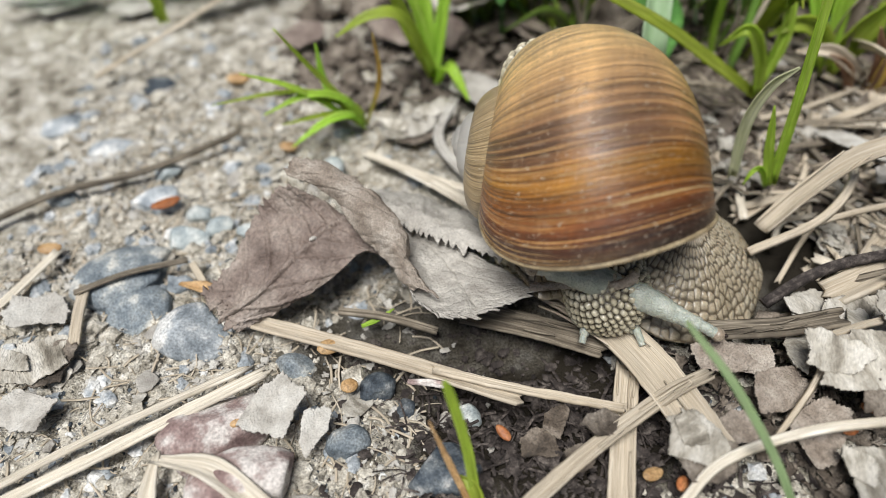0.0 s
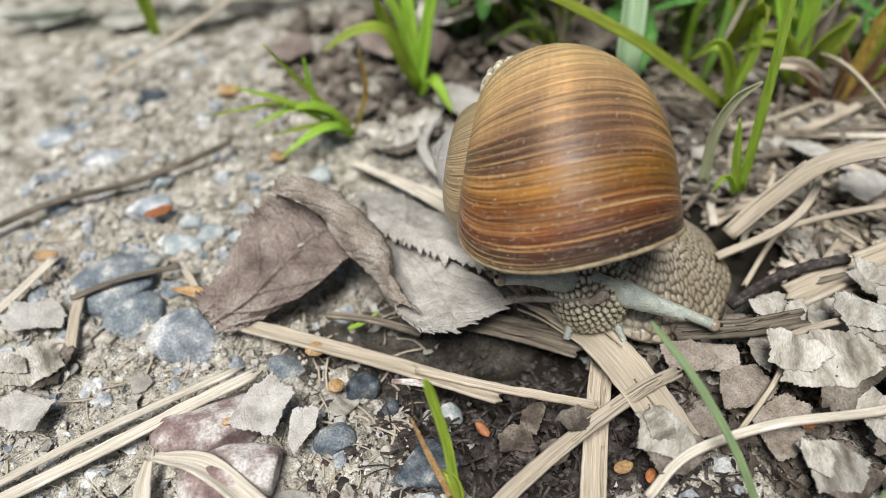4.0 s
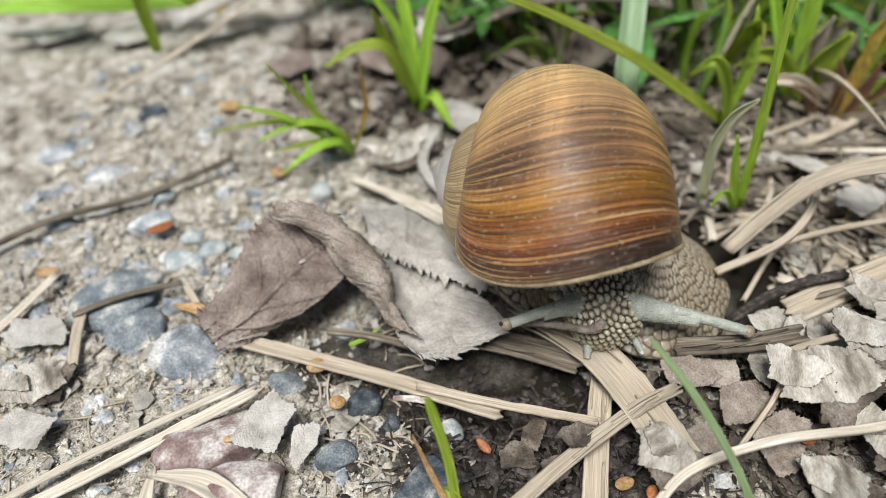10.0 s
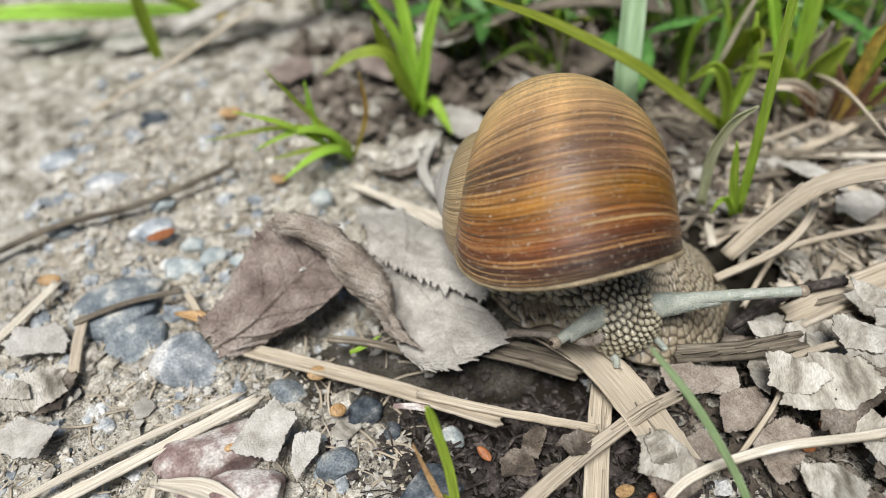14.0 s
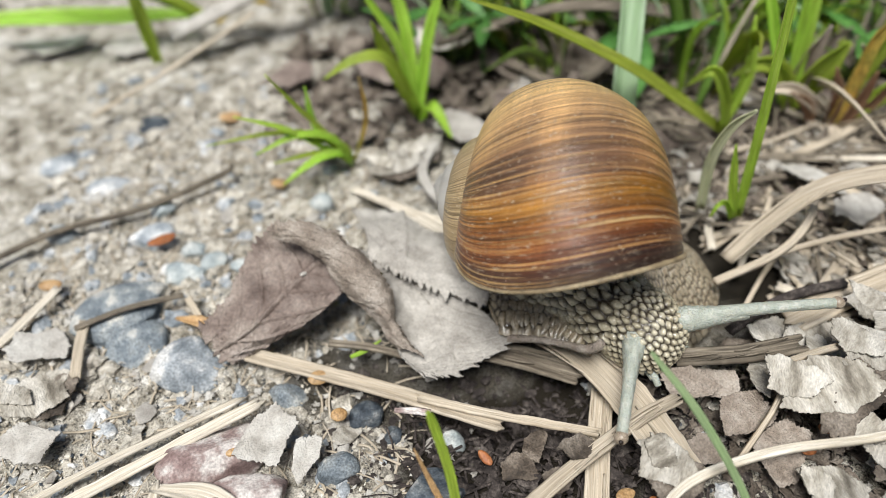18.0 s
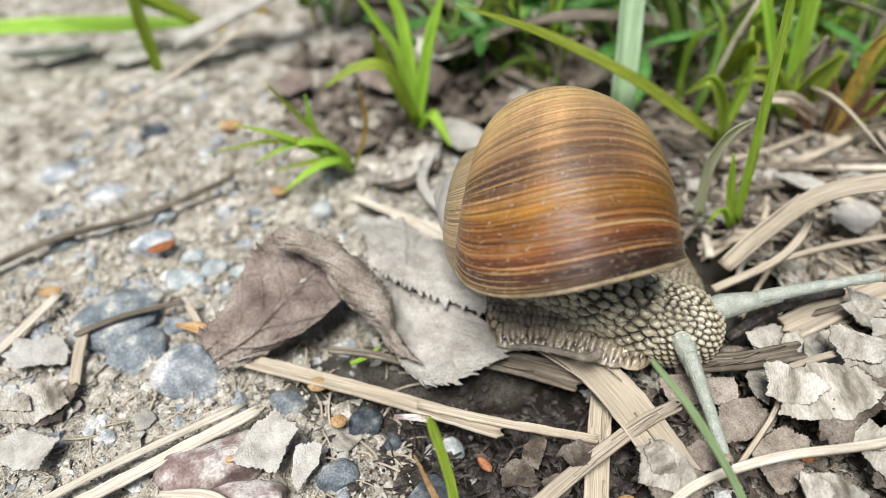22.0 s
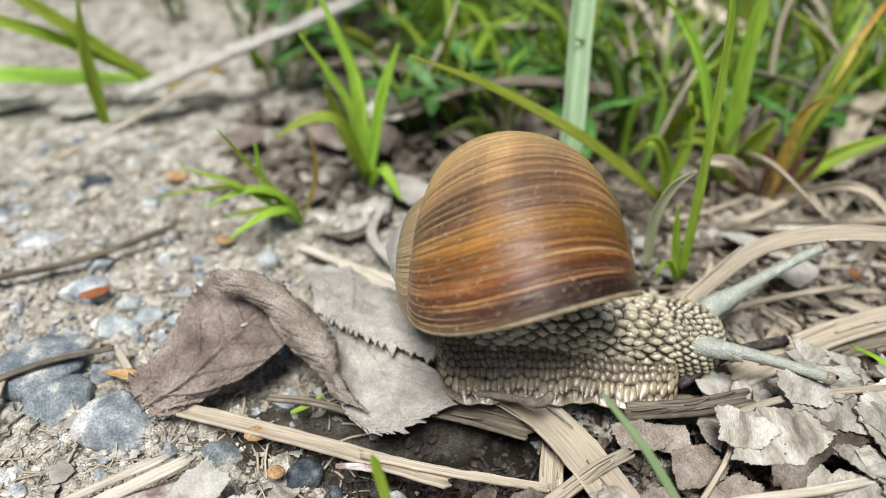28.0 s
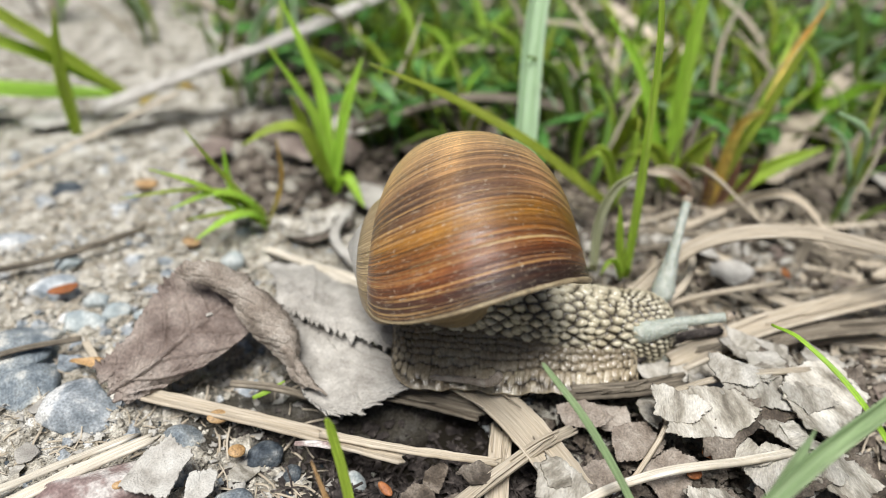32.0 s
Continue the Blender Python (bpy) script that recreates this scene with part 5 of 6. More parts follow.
for i in range(240):
    x, y = litter_spot(rng)
    if x < 56 and y < -20:
        continue
    ob = new("leaf_fragment", kinds[rng.integers(15)])
    ob.matrix_world = pose(x * MM, y * MM, (gz(x, y) + rng.uniform(0.8, 3.2)) * MM, rng.normal() * 16, rng.normal() * 16, rng.uniform(0, 360))
    tagged(ob, "ragged dead leaf fragment in the litter", "leaf fragment", "leaf fragments")
for i in range(46):
    x, y = rng.uniform(-80, 0), rng.uniform(-55, 55)
    if -45 < x and -30 < y < 12:
        continue
    ob = new("leaf_fragment", kinds[rng.choice([0, 4, 5, 9, 10, 14])])
    s = rng.uniform(0.3, 0.6)
    ob.matrix_world = pose(x * MM, y * MM, (gz(x, y) + 0.9) * MM, rng.normal() * 8, rng.normal() * 8, rng.uniform(0, 360)) @ Matrix.Scale(s, 4)
    tagged(ob, "small pale leaf scrap on the path", "leaf fragment", "leaf scraps on the path")

# ---- dry strips in the litter ----
straw("dry_leaf_blade", [(50, -7, 4.5), (57, -3.5, 9.5), (66, -2, 16.5), (80, -4.5, 20.5), (97, -8.5, 19.0), (112, -12, 15)], 4.4, STRAW, "arching tan dry grass blade rooted behind the snail", thick=0.3,
      cup=0.35, twist=(30, 20, 0, -10, -25), seed=31, n=34, m=9, ridges=0.12, taper=(0.9, 1, 1, 0.9, 0.7, 0.3), cat="dry grass")
straw("dry_grass_strip", [(56, -21, 5.0), (72, -14.5, 6.0), (90, -10.0, 7.0), (115, -4, 7)], 4.6, STRAW, "long straight straw with a fluted face", thick=0.7, cup=0.3, seed=32, n=26, m=9, ridges=0.16, ragged=1)
straw("dry_grass_strip", [(62, -19.5, 5.0), (84, -15, 5.4), (104, -13, 5)], 3.6, STRAW_GREY, "grey straw beside a paler one", thick=0.6, cup=0.3, seed=33, n=22, m=7, ridges=0.16, ragged=1)
straw("dry_grass_strip", [(36, -27.5, 5.4), (46, -27.5, 5.8), (54, -26.5, 6.2)], 3.0, STRAW_GREY, "grey fibrous bark strip in front of the foot", thick=0.6, cup=0.3, seed=34, n=20, m=7, ridges=0.2, ragged=1.5)
straw("straw", [(48, -31.5, 8.6), (60, -29.0, 9.8), (74, -28.5, 10.2)], 1.0, STRAW, "thin straw lying over pale flakes", thick=0.6, seed=35, n=20, ragged=0.5)
straw("straw", [(26, -52, 3.0), (32, -47.5, 6.0), (44, -44.0, 6.6), (58, -42.5, 6.4), (70, -40.5, 6)], 1.2, STRAW_PALE, "curved whitish straw in front of the flakes", thick=0.7, seed=36, n=30)
straw("straw", [(40, -44, 4.6), (46, -38, 6.0), (50, -33, 7.2)], 0.7, STRAW, "thin dry stem among the flakes", thick=0.5, seed=37)
twig = straw("twig", [(45, -22.5, 5.2), (52, -19.0, 6.8), (58, -17.0, 7.4), (66, -15.0, 7.0)], 1.5, TWIG, "dark thin twig beside the foot", thick=1.0, seed=38, n=22, cat="twig")
straw("stem", [(46, -12, 5), (58, -7.5, 7), (66, 0, 8), (70, 9, 8)], 1.3, STRAW, "thin curved tan stem", thick=0.8, seed=39, n=22)
straw("stem", [(55, -8, 6), (68, -5, 7), (84, -3, 8)], 0.9, STRAW, "thin tan stem lying in the litter", thick=0.7, seed=40, n=18)
straw("dry_leaf_blade", [(104, 40, 6), (120, 60, 12), (150, 84, 20)], 9, STRAW, "broad pale dry blade in the grass", thick=0.35, cup=0.25, seed=41, n=22, m=7, taper=(0.6, 1, 0.5), cat="dry grass", ridges=0.1)
straw("dry_leaf_blade", [(118, 80, 10), (98, 100, 18), (78, 118, 26)], 8, STRAW, "long pale dry blade fallen across the grass", thick=0.35, cup=0.25, seed=42, n=22, m=7, cat="dry grass", ridges=0.1)
straw("stem", [(-66, 74, 7), (-40, 86, 14), (-17, 97, 20), (8, 119, 25), (40, 150, 28)], 5.0, PALE_LEAF, "long pale dry stem lying across grass and path", thick=1.2, cup=0.3, seed=43, n=26, cat="stem")
straw("stem", [(-80, 48, 2), (-60, 61, 8), (-44, 73, 13)], 0.8, STRAW, "thin dry stem leaning over the path", thick=0.6, seed=44, n=18)
straw("dry_leaf_blade", [(60, 22, 3), (52, 26, 8), (40, 30, 6), (30, 36, 4)], 1.4, STRAW_GREY, "dry bent blade behind the shell", thick=0.3, seed=45, n=20, cat="dry grass")
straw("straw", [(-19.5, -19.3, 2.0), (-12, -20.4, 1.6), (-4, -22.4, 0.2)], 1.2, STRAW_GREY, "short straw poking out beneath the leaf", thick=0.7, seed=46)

rng = np.random.default_rng(99)
for i in range(260):
    x, y = litter_spot(rng)
    a, L = rng.uniform(0, np.pi), rng.uniform(9, 32)
    z = gz(x, y) + rng.uniform(1.5, 5.0)
    dx, dy, dz = np.cos(a) * L / 2, np.sin(a) * L / 2, rng.normal() * 1.6
    b = rng.normal(size=3) * np.array([1.5, 1.5, 0.6])
    straw("straw", [(x - dx, y - dy, z - dz), (x + b[0], y + b[1], z + abs(b[2])), (x + dx, y + dy, z + dz)], rng.choice([0.6, 0.9, 1.3, 2.4]), STRAW if rng.random() < 0.6 - 0.012 * max(y, 0) else STRAW_GREY,
          "dry straw in the litter beneath the grass", thick=0.4, cup=0.3, twist=rng.normal() * 40, n=14, m=5, ridges=0.1, ragged=0.8, seed=500 + i)


for i in range(80):
    x, y = rng.uniform(50, 92), rng.uniform(-19, 40)
    if x + 0.25 * y < 52:
        continue
    a, L = rng.normal() * 0.55 + 0.25, rng.uniform(10, 34)
    z = gz(x, y) + rng.uniform(1.2, 4.5)
    dx, dy, dz = np.cos(a) * L / 2, np.sin(a) * L / 2, rng.normal() * 1.2
    if x - dx < 50:
        continue
    b = rng.normal(size=3) * np.array([1.5, 1.5, 0.6])
    straw("straw", [(x - dx, y - dy, z - dz), (x + b[0], y + b[1], z + abs(b[2])), (x + dx, y + dy, z + dz)], rng.choice([0.5, 0.7, 1.0, 1.5]), (STRAW, STRAW_PALE, STRAW_GREY, STRAW)[i % 4],
          "thin dry straw in the tangle beside the snail", thick=0.35, cup=0.3, twist=rng.normal() * 30, n=14, m=4, ragged=0.5, seed=2500 + i)


def fibres(name, n, spot, length, width, mat, label, seed, lift=(0.3, 3.0)):
    rng = np.random.default_rng(seed)
    parts = []
    for i in range(n):
        x, y = spot(rng)
        a, L = rng.uniform(0, 2 * np.pi), rng.uniform(*length)
        z = gz(x, y) + rng.uniform(*lift)
        d = np.array([np.cos(a), np.sin(a), rng.normal() * 0.18]) * L / 2
        c = np.array([x, y, z])
        bow = np.array([-d[1], d[0], 0]) * rng.normal() * 0.25
        parts.append(ribbon([c - d, c + bow, c + d], rng.uniform(*width), thick=0.12, n=5, m=2, seed=i))
    V, F, uv = join(parts)
    return tagged(new(name, mesh_of(name, V, F, mat, uv=uv)), label, "litter", kind="stuff")


fibres("litter_fibres", 2100, litter_spot, (3, 12), (0.2, 0.6), STRAW, "tangle of fine dry fibres in the litter", 5)
fibres("path_fibres", 1100, lambda r: (r.uniform(-80, -4), r.uniform(-55, 45)), (1.5, 7), (0.12, 0.4), STRAW, "fine dry fibres strewn over the path", 6, lift=(0.1, 0.7))
fibres("dark_fibres", 260, lambda r: (r.uniform(-10, 45), r.uniform(-52, -26)), (2, 8), (0.15, 0.5), TWIG, "dark rootlets in the hollow", 7, lift=(0.1, 1.2))


# ---- small red husks, chips and seeds ----
def husk(x, y, z, sx, sy, turn, mat, label, name="husk"):
    V, F = ICO[3]
    V = V * np.array([sx, sy, 0.45 * sy])
    V[:, 2] += 0.12 * V[:, 0] ** 2 / sx
    ob = new(name, mesh_of(name, V * (1 + 0.05 * fbm(V * 3, 2, 2, sx)[:, None]), F, mat))
    ob.matrix_world = pose(x * MM, y * MM, z * MM, 12, 8, turn)
    return tagged(ob, label, "husk", "small husks and chips")


for x, y, z, sx, sy, turn, mat, label in [
        (5.0, -40.5, 1.2, 1.4, 0.7, -50, ORANGE, "small red-brown seed husk on the soil"), (50.5, -42.4, 3.6, 1.3, 0.9, 10, ORANGE, "orange-red bud scale in the litter"),
        (54.0, -40.0, 5.0, 1.9, 0.9, 5, ORANGE, "orange-red bud scale under a flake"), (60.5, -41.5, 4.6, 1.2, 0.8, 0, ORANGE, "dark red bud scale in the litter"),
        (-54.0, 7.2, 1.2, 2.8, 1.1, 38, ORANGE, "orange bark chip on the path"), (-32.2, -39.0, 3.4, 1.2, 0.85, 0, SEED, "tan oval seed lying on a red stone"),
        (-17.0, -32.2, 0.8, 1.3, 1.1, 20, SEED, "small orange-tan crumb by a dark pebble"), (27.5, -48.5, 1.6, 1.2, 0.8, 60, ORANGE, "shiny orange seed among straws"),
        (-33.5, 23.0, 0.8, 1.8, 1.2, 0, SEED, "reddish chip on the path"), (-20.5, -25.0, 0.6, 2.2, 1.3, 30, SEED, "tan husk below the leaf"),
        (24.0, -47.0, 1.4, 1.5, 0.9, 20, SEED, "tan rounded husk among straws"), (-72.0, -3.0, 0.8, 2.0, 1.2, 10, SEED, "tan chip on the path"),
        (88.0, 2.0, 6.0, 2.2, 1.0, 70, ORANGE, "reddish husk in the litter"), (-48.0, 47.0, 1.0, 2.6, 1.6, 20, SEED, "tan chip far out on the path")]:
    husk(x, y, z, sx, sy, turn, mat, label)


# ---- tiny chips of bark and leaf, past counting ----
def chips(name, n, spot, size, mat, label, seed, lift=(0.2, 1.6), tilt=0.35):
    rng = np.random.default_rng(seed)
    k = 5
    u, v = np.meshgrid(np.linspace(-1, 1, k), np.linspace(-1, 1, k), indexing="ij")
    parts = []
    for i in range(n):
        x, y = spot(rng)
        w = size[0] * (size[1] / size[0]) ** rng.random()
        h = w * rng.uniform(0.35, 0.9)
        e = 1 + 0.25 * rng.normal(size=(k, k)) * (np.maximum(abs(u), abs(v)) > 0.9)
        P = np.stack([u * w / 2 * e, v * h / 2 * e, 0.12 * w * rng.normal() * u * u + 0.05 * w * rng.normal(size=(k, k))], -1)
        R = np.array(Euler((rng.normal() * tilt, rng.normal() * tilt, rng.uniform(0, 6.28))).to_matrix())
        parts.append(thick_sheet(P @ R.T + np.array([x, y, gz(x, y) + rng.uniform(*lift)]), 0.15))
    V, F, uv = join(parts)
    return tagged(new(name, mesh_of(name, V, F, mat, uv=uv)), label, "litter", kind="stuff")


def front_litter(r):
    while True:
        x, y = r.uniform(28, 100), r.uniform(-58, 30)
        if x + 0.9 * y > 0 and not (30 < x < 62 and -26 < y < 8):
            return x, y


chips("pale_chips", 700, lambda r: next(p for p in (front_litter(r) for _ in range(99)) if p[0] > 58 or p[1] > -18), (1.0, 4.0), FLAKE, "crumbled pale leaf chips in the litter", 21, lift=(0.5, 4.5))
chips("brown_chips", 1100, front_litter, (1.0, 4.5), LITTER_LEAF, "crumbled brown leaf chips in the litter", 22, lift=(0.3, 3.5))
chips("path_chips", 800, lambda r: (r.uniform(-80, 4), r.uniform(-56, 50)), (0.6, 2.6), PALE_LEAF, "tiny pale chips trodden into the path", 23, lift=(0.0, 0.5), tilt=0.2)
chips("hollow_chips", 320, lambda r: (r.uniform(-6, 34), r.uniform(-54, -27)), (0.8, 3.6), TWIG, "dark leaf chips in the hollow", 24, lift=(0.2, 1.6))
# verge chips take the dark litter colour to stand in for shaded gaps
chips("edge_chips", 420, lambda r: (r.uniform(-38, 30), r.uniform(38, 85)), (2.0, 8.0), LITTER_LEAF, "leaf chips at the edge of the verge, darkened as shaded gaps", 26, lift=(0.2, 2.0))
chips("verge_chips", 900, litter_spot, (2.0, 7.0), LITTER_LEAF, "leaf chips under the grass, darkened as shaded gaps", 25, lift=(0.3, 3.0))

# ---- grass ----
def tuft(x, y, z, label, blades, name="grass_tuft"):
    """A tuft of grass: each blade (points, width, material, options) is a part."""
    root = empty(name, x, y, z)
    tagged(root, label, "grass", "grass tufts")
    for i, (pts, width, mat, kw) in enumerate(blades):
        opts = dict(thick=0.22, cup=0.45, n=22, m=5, taper=(0.7, 1.0, 1.0, 0.75, 0.08), seed=int(abs(x) * 7 + i))
        opts.update(kw)
        V, F, uv = ribbon(pts, width, **opts)
        part("blade", mesh_of("blade", V - np.array([x, y, z]), F, mat, uv=uv), mat, root, opts.get("label", ""))
    return root


tuft(38, 27, 2, "broad pale blue-green grass blade standing behind the shell", [
    ([(38.0, 27.0, 2.0), (38.4, 29.0, 5.2), (37.9, 32.0, 15.7), (38.8, 37.0, 22.9), (39.6, 42.0, 28.7), (41.0, 50.0, 38.0), (43.0, 57.0, 46.0), (43.8, 61.0, 52.0)], 4.8, GRASS_PALE, dict(taper=(0.85, 1, 1, 1, 0.8), up=(0, -1, 0.2), m=7, n=30))])
tuft(60, 31, 4, "long arching green blade crossing behind the shell", [
    ([(60, 31, 4), (49, 29, 13), (37, 27, 22.5), (20, 25, 33), (4, 22, 41)], 2.9, GRASS, dict(up=(0, -0.5, 1), taper=(0.8, 1, 0.9, 0.7, 0.05), n=30)),
    ([(61, 31, 4), (58, 30, 14), (54, 29, 20), (50, 30, 16)], 2.4, GRASS, dict(up=(0, -1, 0.3))),
    ([(60, 32, 3), (63, 33, 16), (62, 35, 28)], 2.6, GRASS, dict(up=(0, -1, 0.2)))])
tuft(55, 4.6, 4, "tall thin green grass stalks in front of the litter", [
    ([(55, 4.6, 4), (54, 4.6, 18), (52.6, 4.6, 33), (50.8, 4.6, 50), (48.5, 5, 62)], 1.7, GRASS, dict(up=(0, -1, 0.1), taper=(1, 1, 0.9, 0.7, 0.4))),
    ([(54.5, 4.2, 4), (52.2, 4.4, 12), (50.5, 4.6, 21)], 1.6, GRASS, dict(up=(0, -1, 0.1))),
    ([(49.2, 7.4, 3.5), (47.8, 6.6, 16), (49.0, 5.6, 24), (52.0, 4.6, 28)], 2.0, GRASS_WAN, dict(up=(0, -1, 0.1), taper=(0.8, 1, 1, 0.8, 0.2))),
    ([(54.0, 4.0, 4), (51.5, 3.0, 9), (49.5, 2.0, 9.5), (48.5, 1.4, 7.0)], 1.0, GRASS, dict(up=(0, -1, 0.2)))])
tuft(77, 38, 4, "green grass tuft with a broad upright blade", [
    ([(77, 38, 4), (74.5, 38.5, 22), (73.2, 39, 38), (73.5, 40, 58)], 3.8, GRASS, dict(up=(0, -1, 0.1), taper=(0.6, 1, 0.9, 0.5))),
    ([(77, 38, 4), (79, 36, 14), (82, 34, 22)], 6.0, GRASS, dict(up=(0, -1, 0.2), taper=(0.5, 1, 0.9, 0.2))),
    ([(77, 38, 4), (72, 36, 14), (66, 34, 18), (60, 33, 16)], 3.6, GRASS, dict(up=(0, -1, 0.3))),
    ([(76, 39, 4), (70, 40, 20), (64, 42, 34), (56, 44, 44)], 2.2, GRASS, dict(up=(0, -1, 0.2))),
    ([(78, 38, 3), (77, 38, 14), (79, 37, 24)], 4.0, BROWN_LEAF, dict(up=(0, -1, 0.1)))])
tuft(86.5, 35, 4, "yellowing grass tuft with orange withered tips", [
    ([(86.5, 35, 4), (89, 35.2, 16), (93, 35.2, 28), (98, 35.2, 46)], 3.0, GRASS, dict(up=(0, -1, 0.1))),
    ([(85, 33, 2), (85.0, 32, 14), (85.5, 31.4, 25), (90, 30.8, 29)], 3.2, GRASS_YELLOW, dict(up=(0, -1, 0.1), taper=(0.8, 1, 0.8, 0.15))),
    ([(93, 36, 27), (100, 44, 36), (108, 48, 48)], 1.8, GRASS_YELLOW, dict(up=(0, -1, 0.1))),
    ([(88, 34, 4), (97, 33, 13), (108, 31, 20)], 3.6, GRASS, dict(up=(0, -0.8, 0.6))),
    ([(84, 36, 4), (90, 37, 14), (84, 33, 22)], 2.6, STRAW, dict(up=(0, -1, 0.3))),
    ([(83, 34, 5), (74, 33, 12), (66, 32, 13)], 2.6, STRAW, dict(up=(0, -1, 0.5))),
    ([(84, 33, 2), (83, 32, 10), (80, 31.5, 18)], 2.6, SHEATH, dict(up=(0, -1, 0.2))),
    ([(87, 33, 2), (88, 32, 9), (88.5, 31, 17)], 2.8, SHEATH, dict(up=(0, -1, 0.2))),
    ([(81, 34, 2), (78, 33, 8), (73, 32, 12)], 2.2, SHEATH, dict(up=(0, -1, 0.2))),
    ([(89, 34, 2), (92, 32, 10), (93, 30, 18)], 2.2, SHEATH, dict(up=(0, -1, 0.2))),
    ([(86, 32, 3), (95, 20, 14), (103, 10, 8)], 1.6, STRAW, dict(up=(0, -1, 0.5)))])
tuft(-18.7, 28.7, 1, "small bright green grass tuft at the edge of the path", [
    ([(-18.7, 28.7, 1), (-23.5, 27.0, 11), (-27.0, 25.0, 18), (-31.0, 22.7, 27)], 1.2, GRASS, dict(up=(0.1, -0.45, 1))),
    ([(-18.7, 28.7, 1), (-25, 26, 10.5), (-33, 23, 13.5), (-45, 20.7, 13)], 1.0, GRASS, dict(up=(0.1, -0.45, 1))),
    ([(-18.7, 28.7, 1), (-23.5, 24.7, 7.0), (-33, 20.7, 8.0)], 1.2, GRASS, dict(up=(0.1, -0.45, 1))),
    ([(-18.7, 28.7, 1), (-25.0, 29.7, 9.7), (-26.0, 30.7, 19.0)], 1.4, GRASS, dict(up=(0.1, -0.45, 1))),
    ([(-18.7, 28.7, 1), (-20.0, 27.7, 6), (-25.0, 25.7, 10.0), (-28.0, 24.0, 11)], 1.8, GRASS, dict(up=(0.1, -0.45, 1))),
    ([(-18.5, 28.5, 1), (-21.5, 26.5, 9), (-27.5, 23.5, 12.5), (-36.0, 20.5, 10.5)], 1.6, GRASS, dict(up=(0.1, -0.45, 1))),
    ([(-18.6, 28.2, 1), (-20.5, 25.5, 6), (-25.0, 21.5, 7.5), (-31.0, 17.0, 5.5)], 1.8, GRASS, dict(up=(0.1, -0.45, 1))),
    ([(-18.8, 28.4, 1), (-24.0, 25.5, 8.0), (-30.0, 22.5, 15.0), (-38.0, 20.0, 20)], 1.3, GRASS, dict(up=(0.1, -0.45, 1))),
    ([(-18.2, 28.9, 1), (-14.5, 28.7, 12), (-14.8, 28.7, 22)], 0.8, GRASS_YELLOW, dict(up=(0.1, -0.45, 1)))])
tuft(-4.2, 44, 2, "green grass tuft among brown leaves", [
    ([(-4.2, 44, 2), (-7.5, 44, 18), (-11, 44, 26), (-17, 44, 36)], 2.2, GRASS, dict(up=(0.1, -0.45, 1))),
    ([(-4.2, 44, 2), (-9.8, 40, 17.7), (-16, 38, 20), (-23, 36, 17)], 2.6, GRASS, dict(up=(0.1, -0.45, 1))),
    ([(-4.2, 44, 2), (-1.2, 46.6, 19.9), (2.8, 49, 32)], 2.4, GRASS, dict(up=(0.1, -0.45, 1))),
    ([(-4.2, 44, 2), (-6.3, 49, 21), (-9, 51, 30), (-15, 54, 44)], 2.6, GRASS, dict(up=(0.1, -0.45, 1))),
    ([(-3.5, 43, 1), (-1, 38, 8), (3, 33, 3)], 2.6, GRASS, dict(up=(0.1, -0.45, 1))),
    ([(-4.5, 44, 2), (-10, 46, 14), (-13, 46, 24)], 3.4, GRASS, dict(up=(0.1, -0.45, 1)))])
tuft(-60, 86, 5, "dark green grass blades leaning over the path", [
    ([(-59, 86, 5), (-72, 80.5, 18), (-78, 78, 25), (-92, 72, 40)], 4.2, GRASS, dict(up=(0.1, -0.45, 1), taper=(0.5, 1, 1, 0.6))),
    ([(-60, 86, 5), (-74, 80.5, 16.5), (-84, 75, 24), (-98, 72, 30)], 3.8, GRASS, dict(up=(0.1, -0.45, 1), taper=(0.5, 1, 1, 0.6))),
    ([(-64, 87, 6), (-80, 84, 7.5), (-96, 80, 10), (-115, 76, 12)], 5.0, GRASS, dict(up=(0.1, -0.45, 1), taper=(0.5, 1, 1, 0.8))),
    ([(-70, 70, 2), (-69, 68, 20), (-66, 65, 36)], 3.2, GRASS, dict(up=(0.1, -0.45, 1))),
    ([(-58, 86, 4), (-50, 88, 9), (-42, 88, 7)], 3.4, GRASS_YELLOW, dict(up=(0.1, -0.45, 1)))])
tuft(41, -51, 0, "single green grass blade leaning in front of the dry strips", [
    ([(41, -56, 0), (37, -50, 9), (31, -44, 18), (26, -39.6, 23.3), (25.2, -39, 24.2)], 0.95, GRASS_FAINT, dict(up=(0.2, -1, 0.6), taper=(1, 1, 1, 0.6, 0.05), n=28))])
tuft(0, -49, 0, "small grass shoot in the grit with a withered leaf", [
    ([(1.0, -50, 0), (-0.2, -46.8, 10), (-2.0, -44.6, 19), (-2.6, -44.2, 21)], 1.2, GRASS, dict(up=(0, -1, 0.5), taper=(1, 1, 0.9, 0.3))),
    ([(0.2, -50, 0), (-2.4, -47.6, 7.5), (-4.6, -46.2, 15.5)], 0.8, SEED, dict(up=(0, -1, 0.5), taper=(1, 1, 0.1))),
    ([(1.5, -51, 0), (0.5, -49, 3.5), (-1.5, -47.5, 3.8)], 1.6, GRASS, dict(up=(0, -1, 0.5)))])
tuft(-3, -33.7, 3, "thin pinkish red grass stem lying on a straw", [
    ([(-8.2, -33.2, 3.2), (-5.2, -33.6, 3.4), (-2.8, -33.9, 3.0)], 0.9, STONE_RED, dict(thick=0.5, up=(0, 0, 1), taper=(0.6, 1, 1)))], name="grass_shoot")
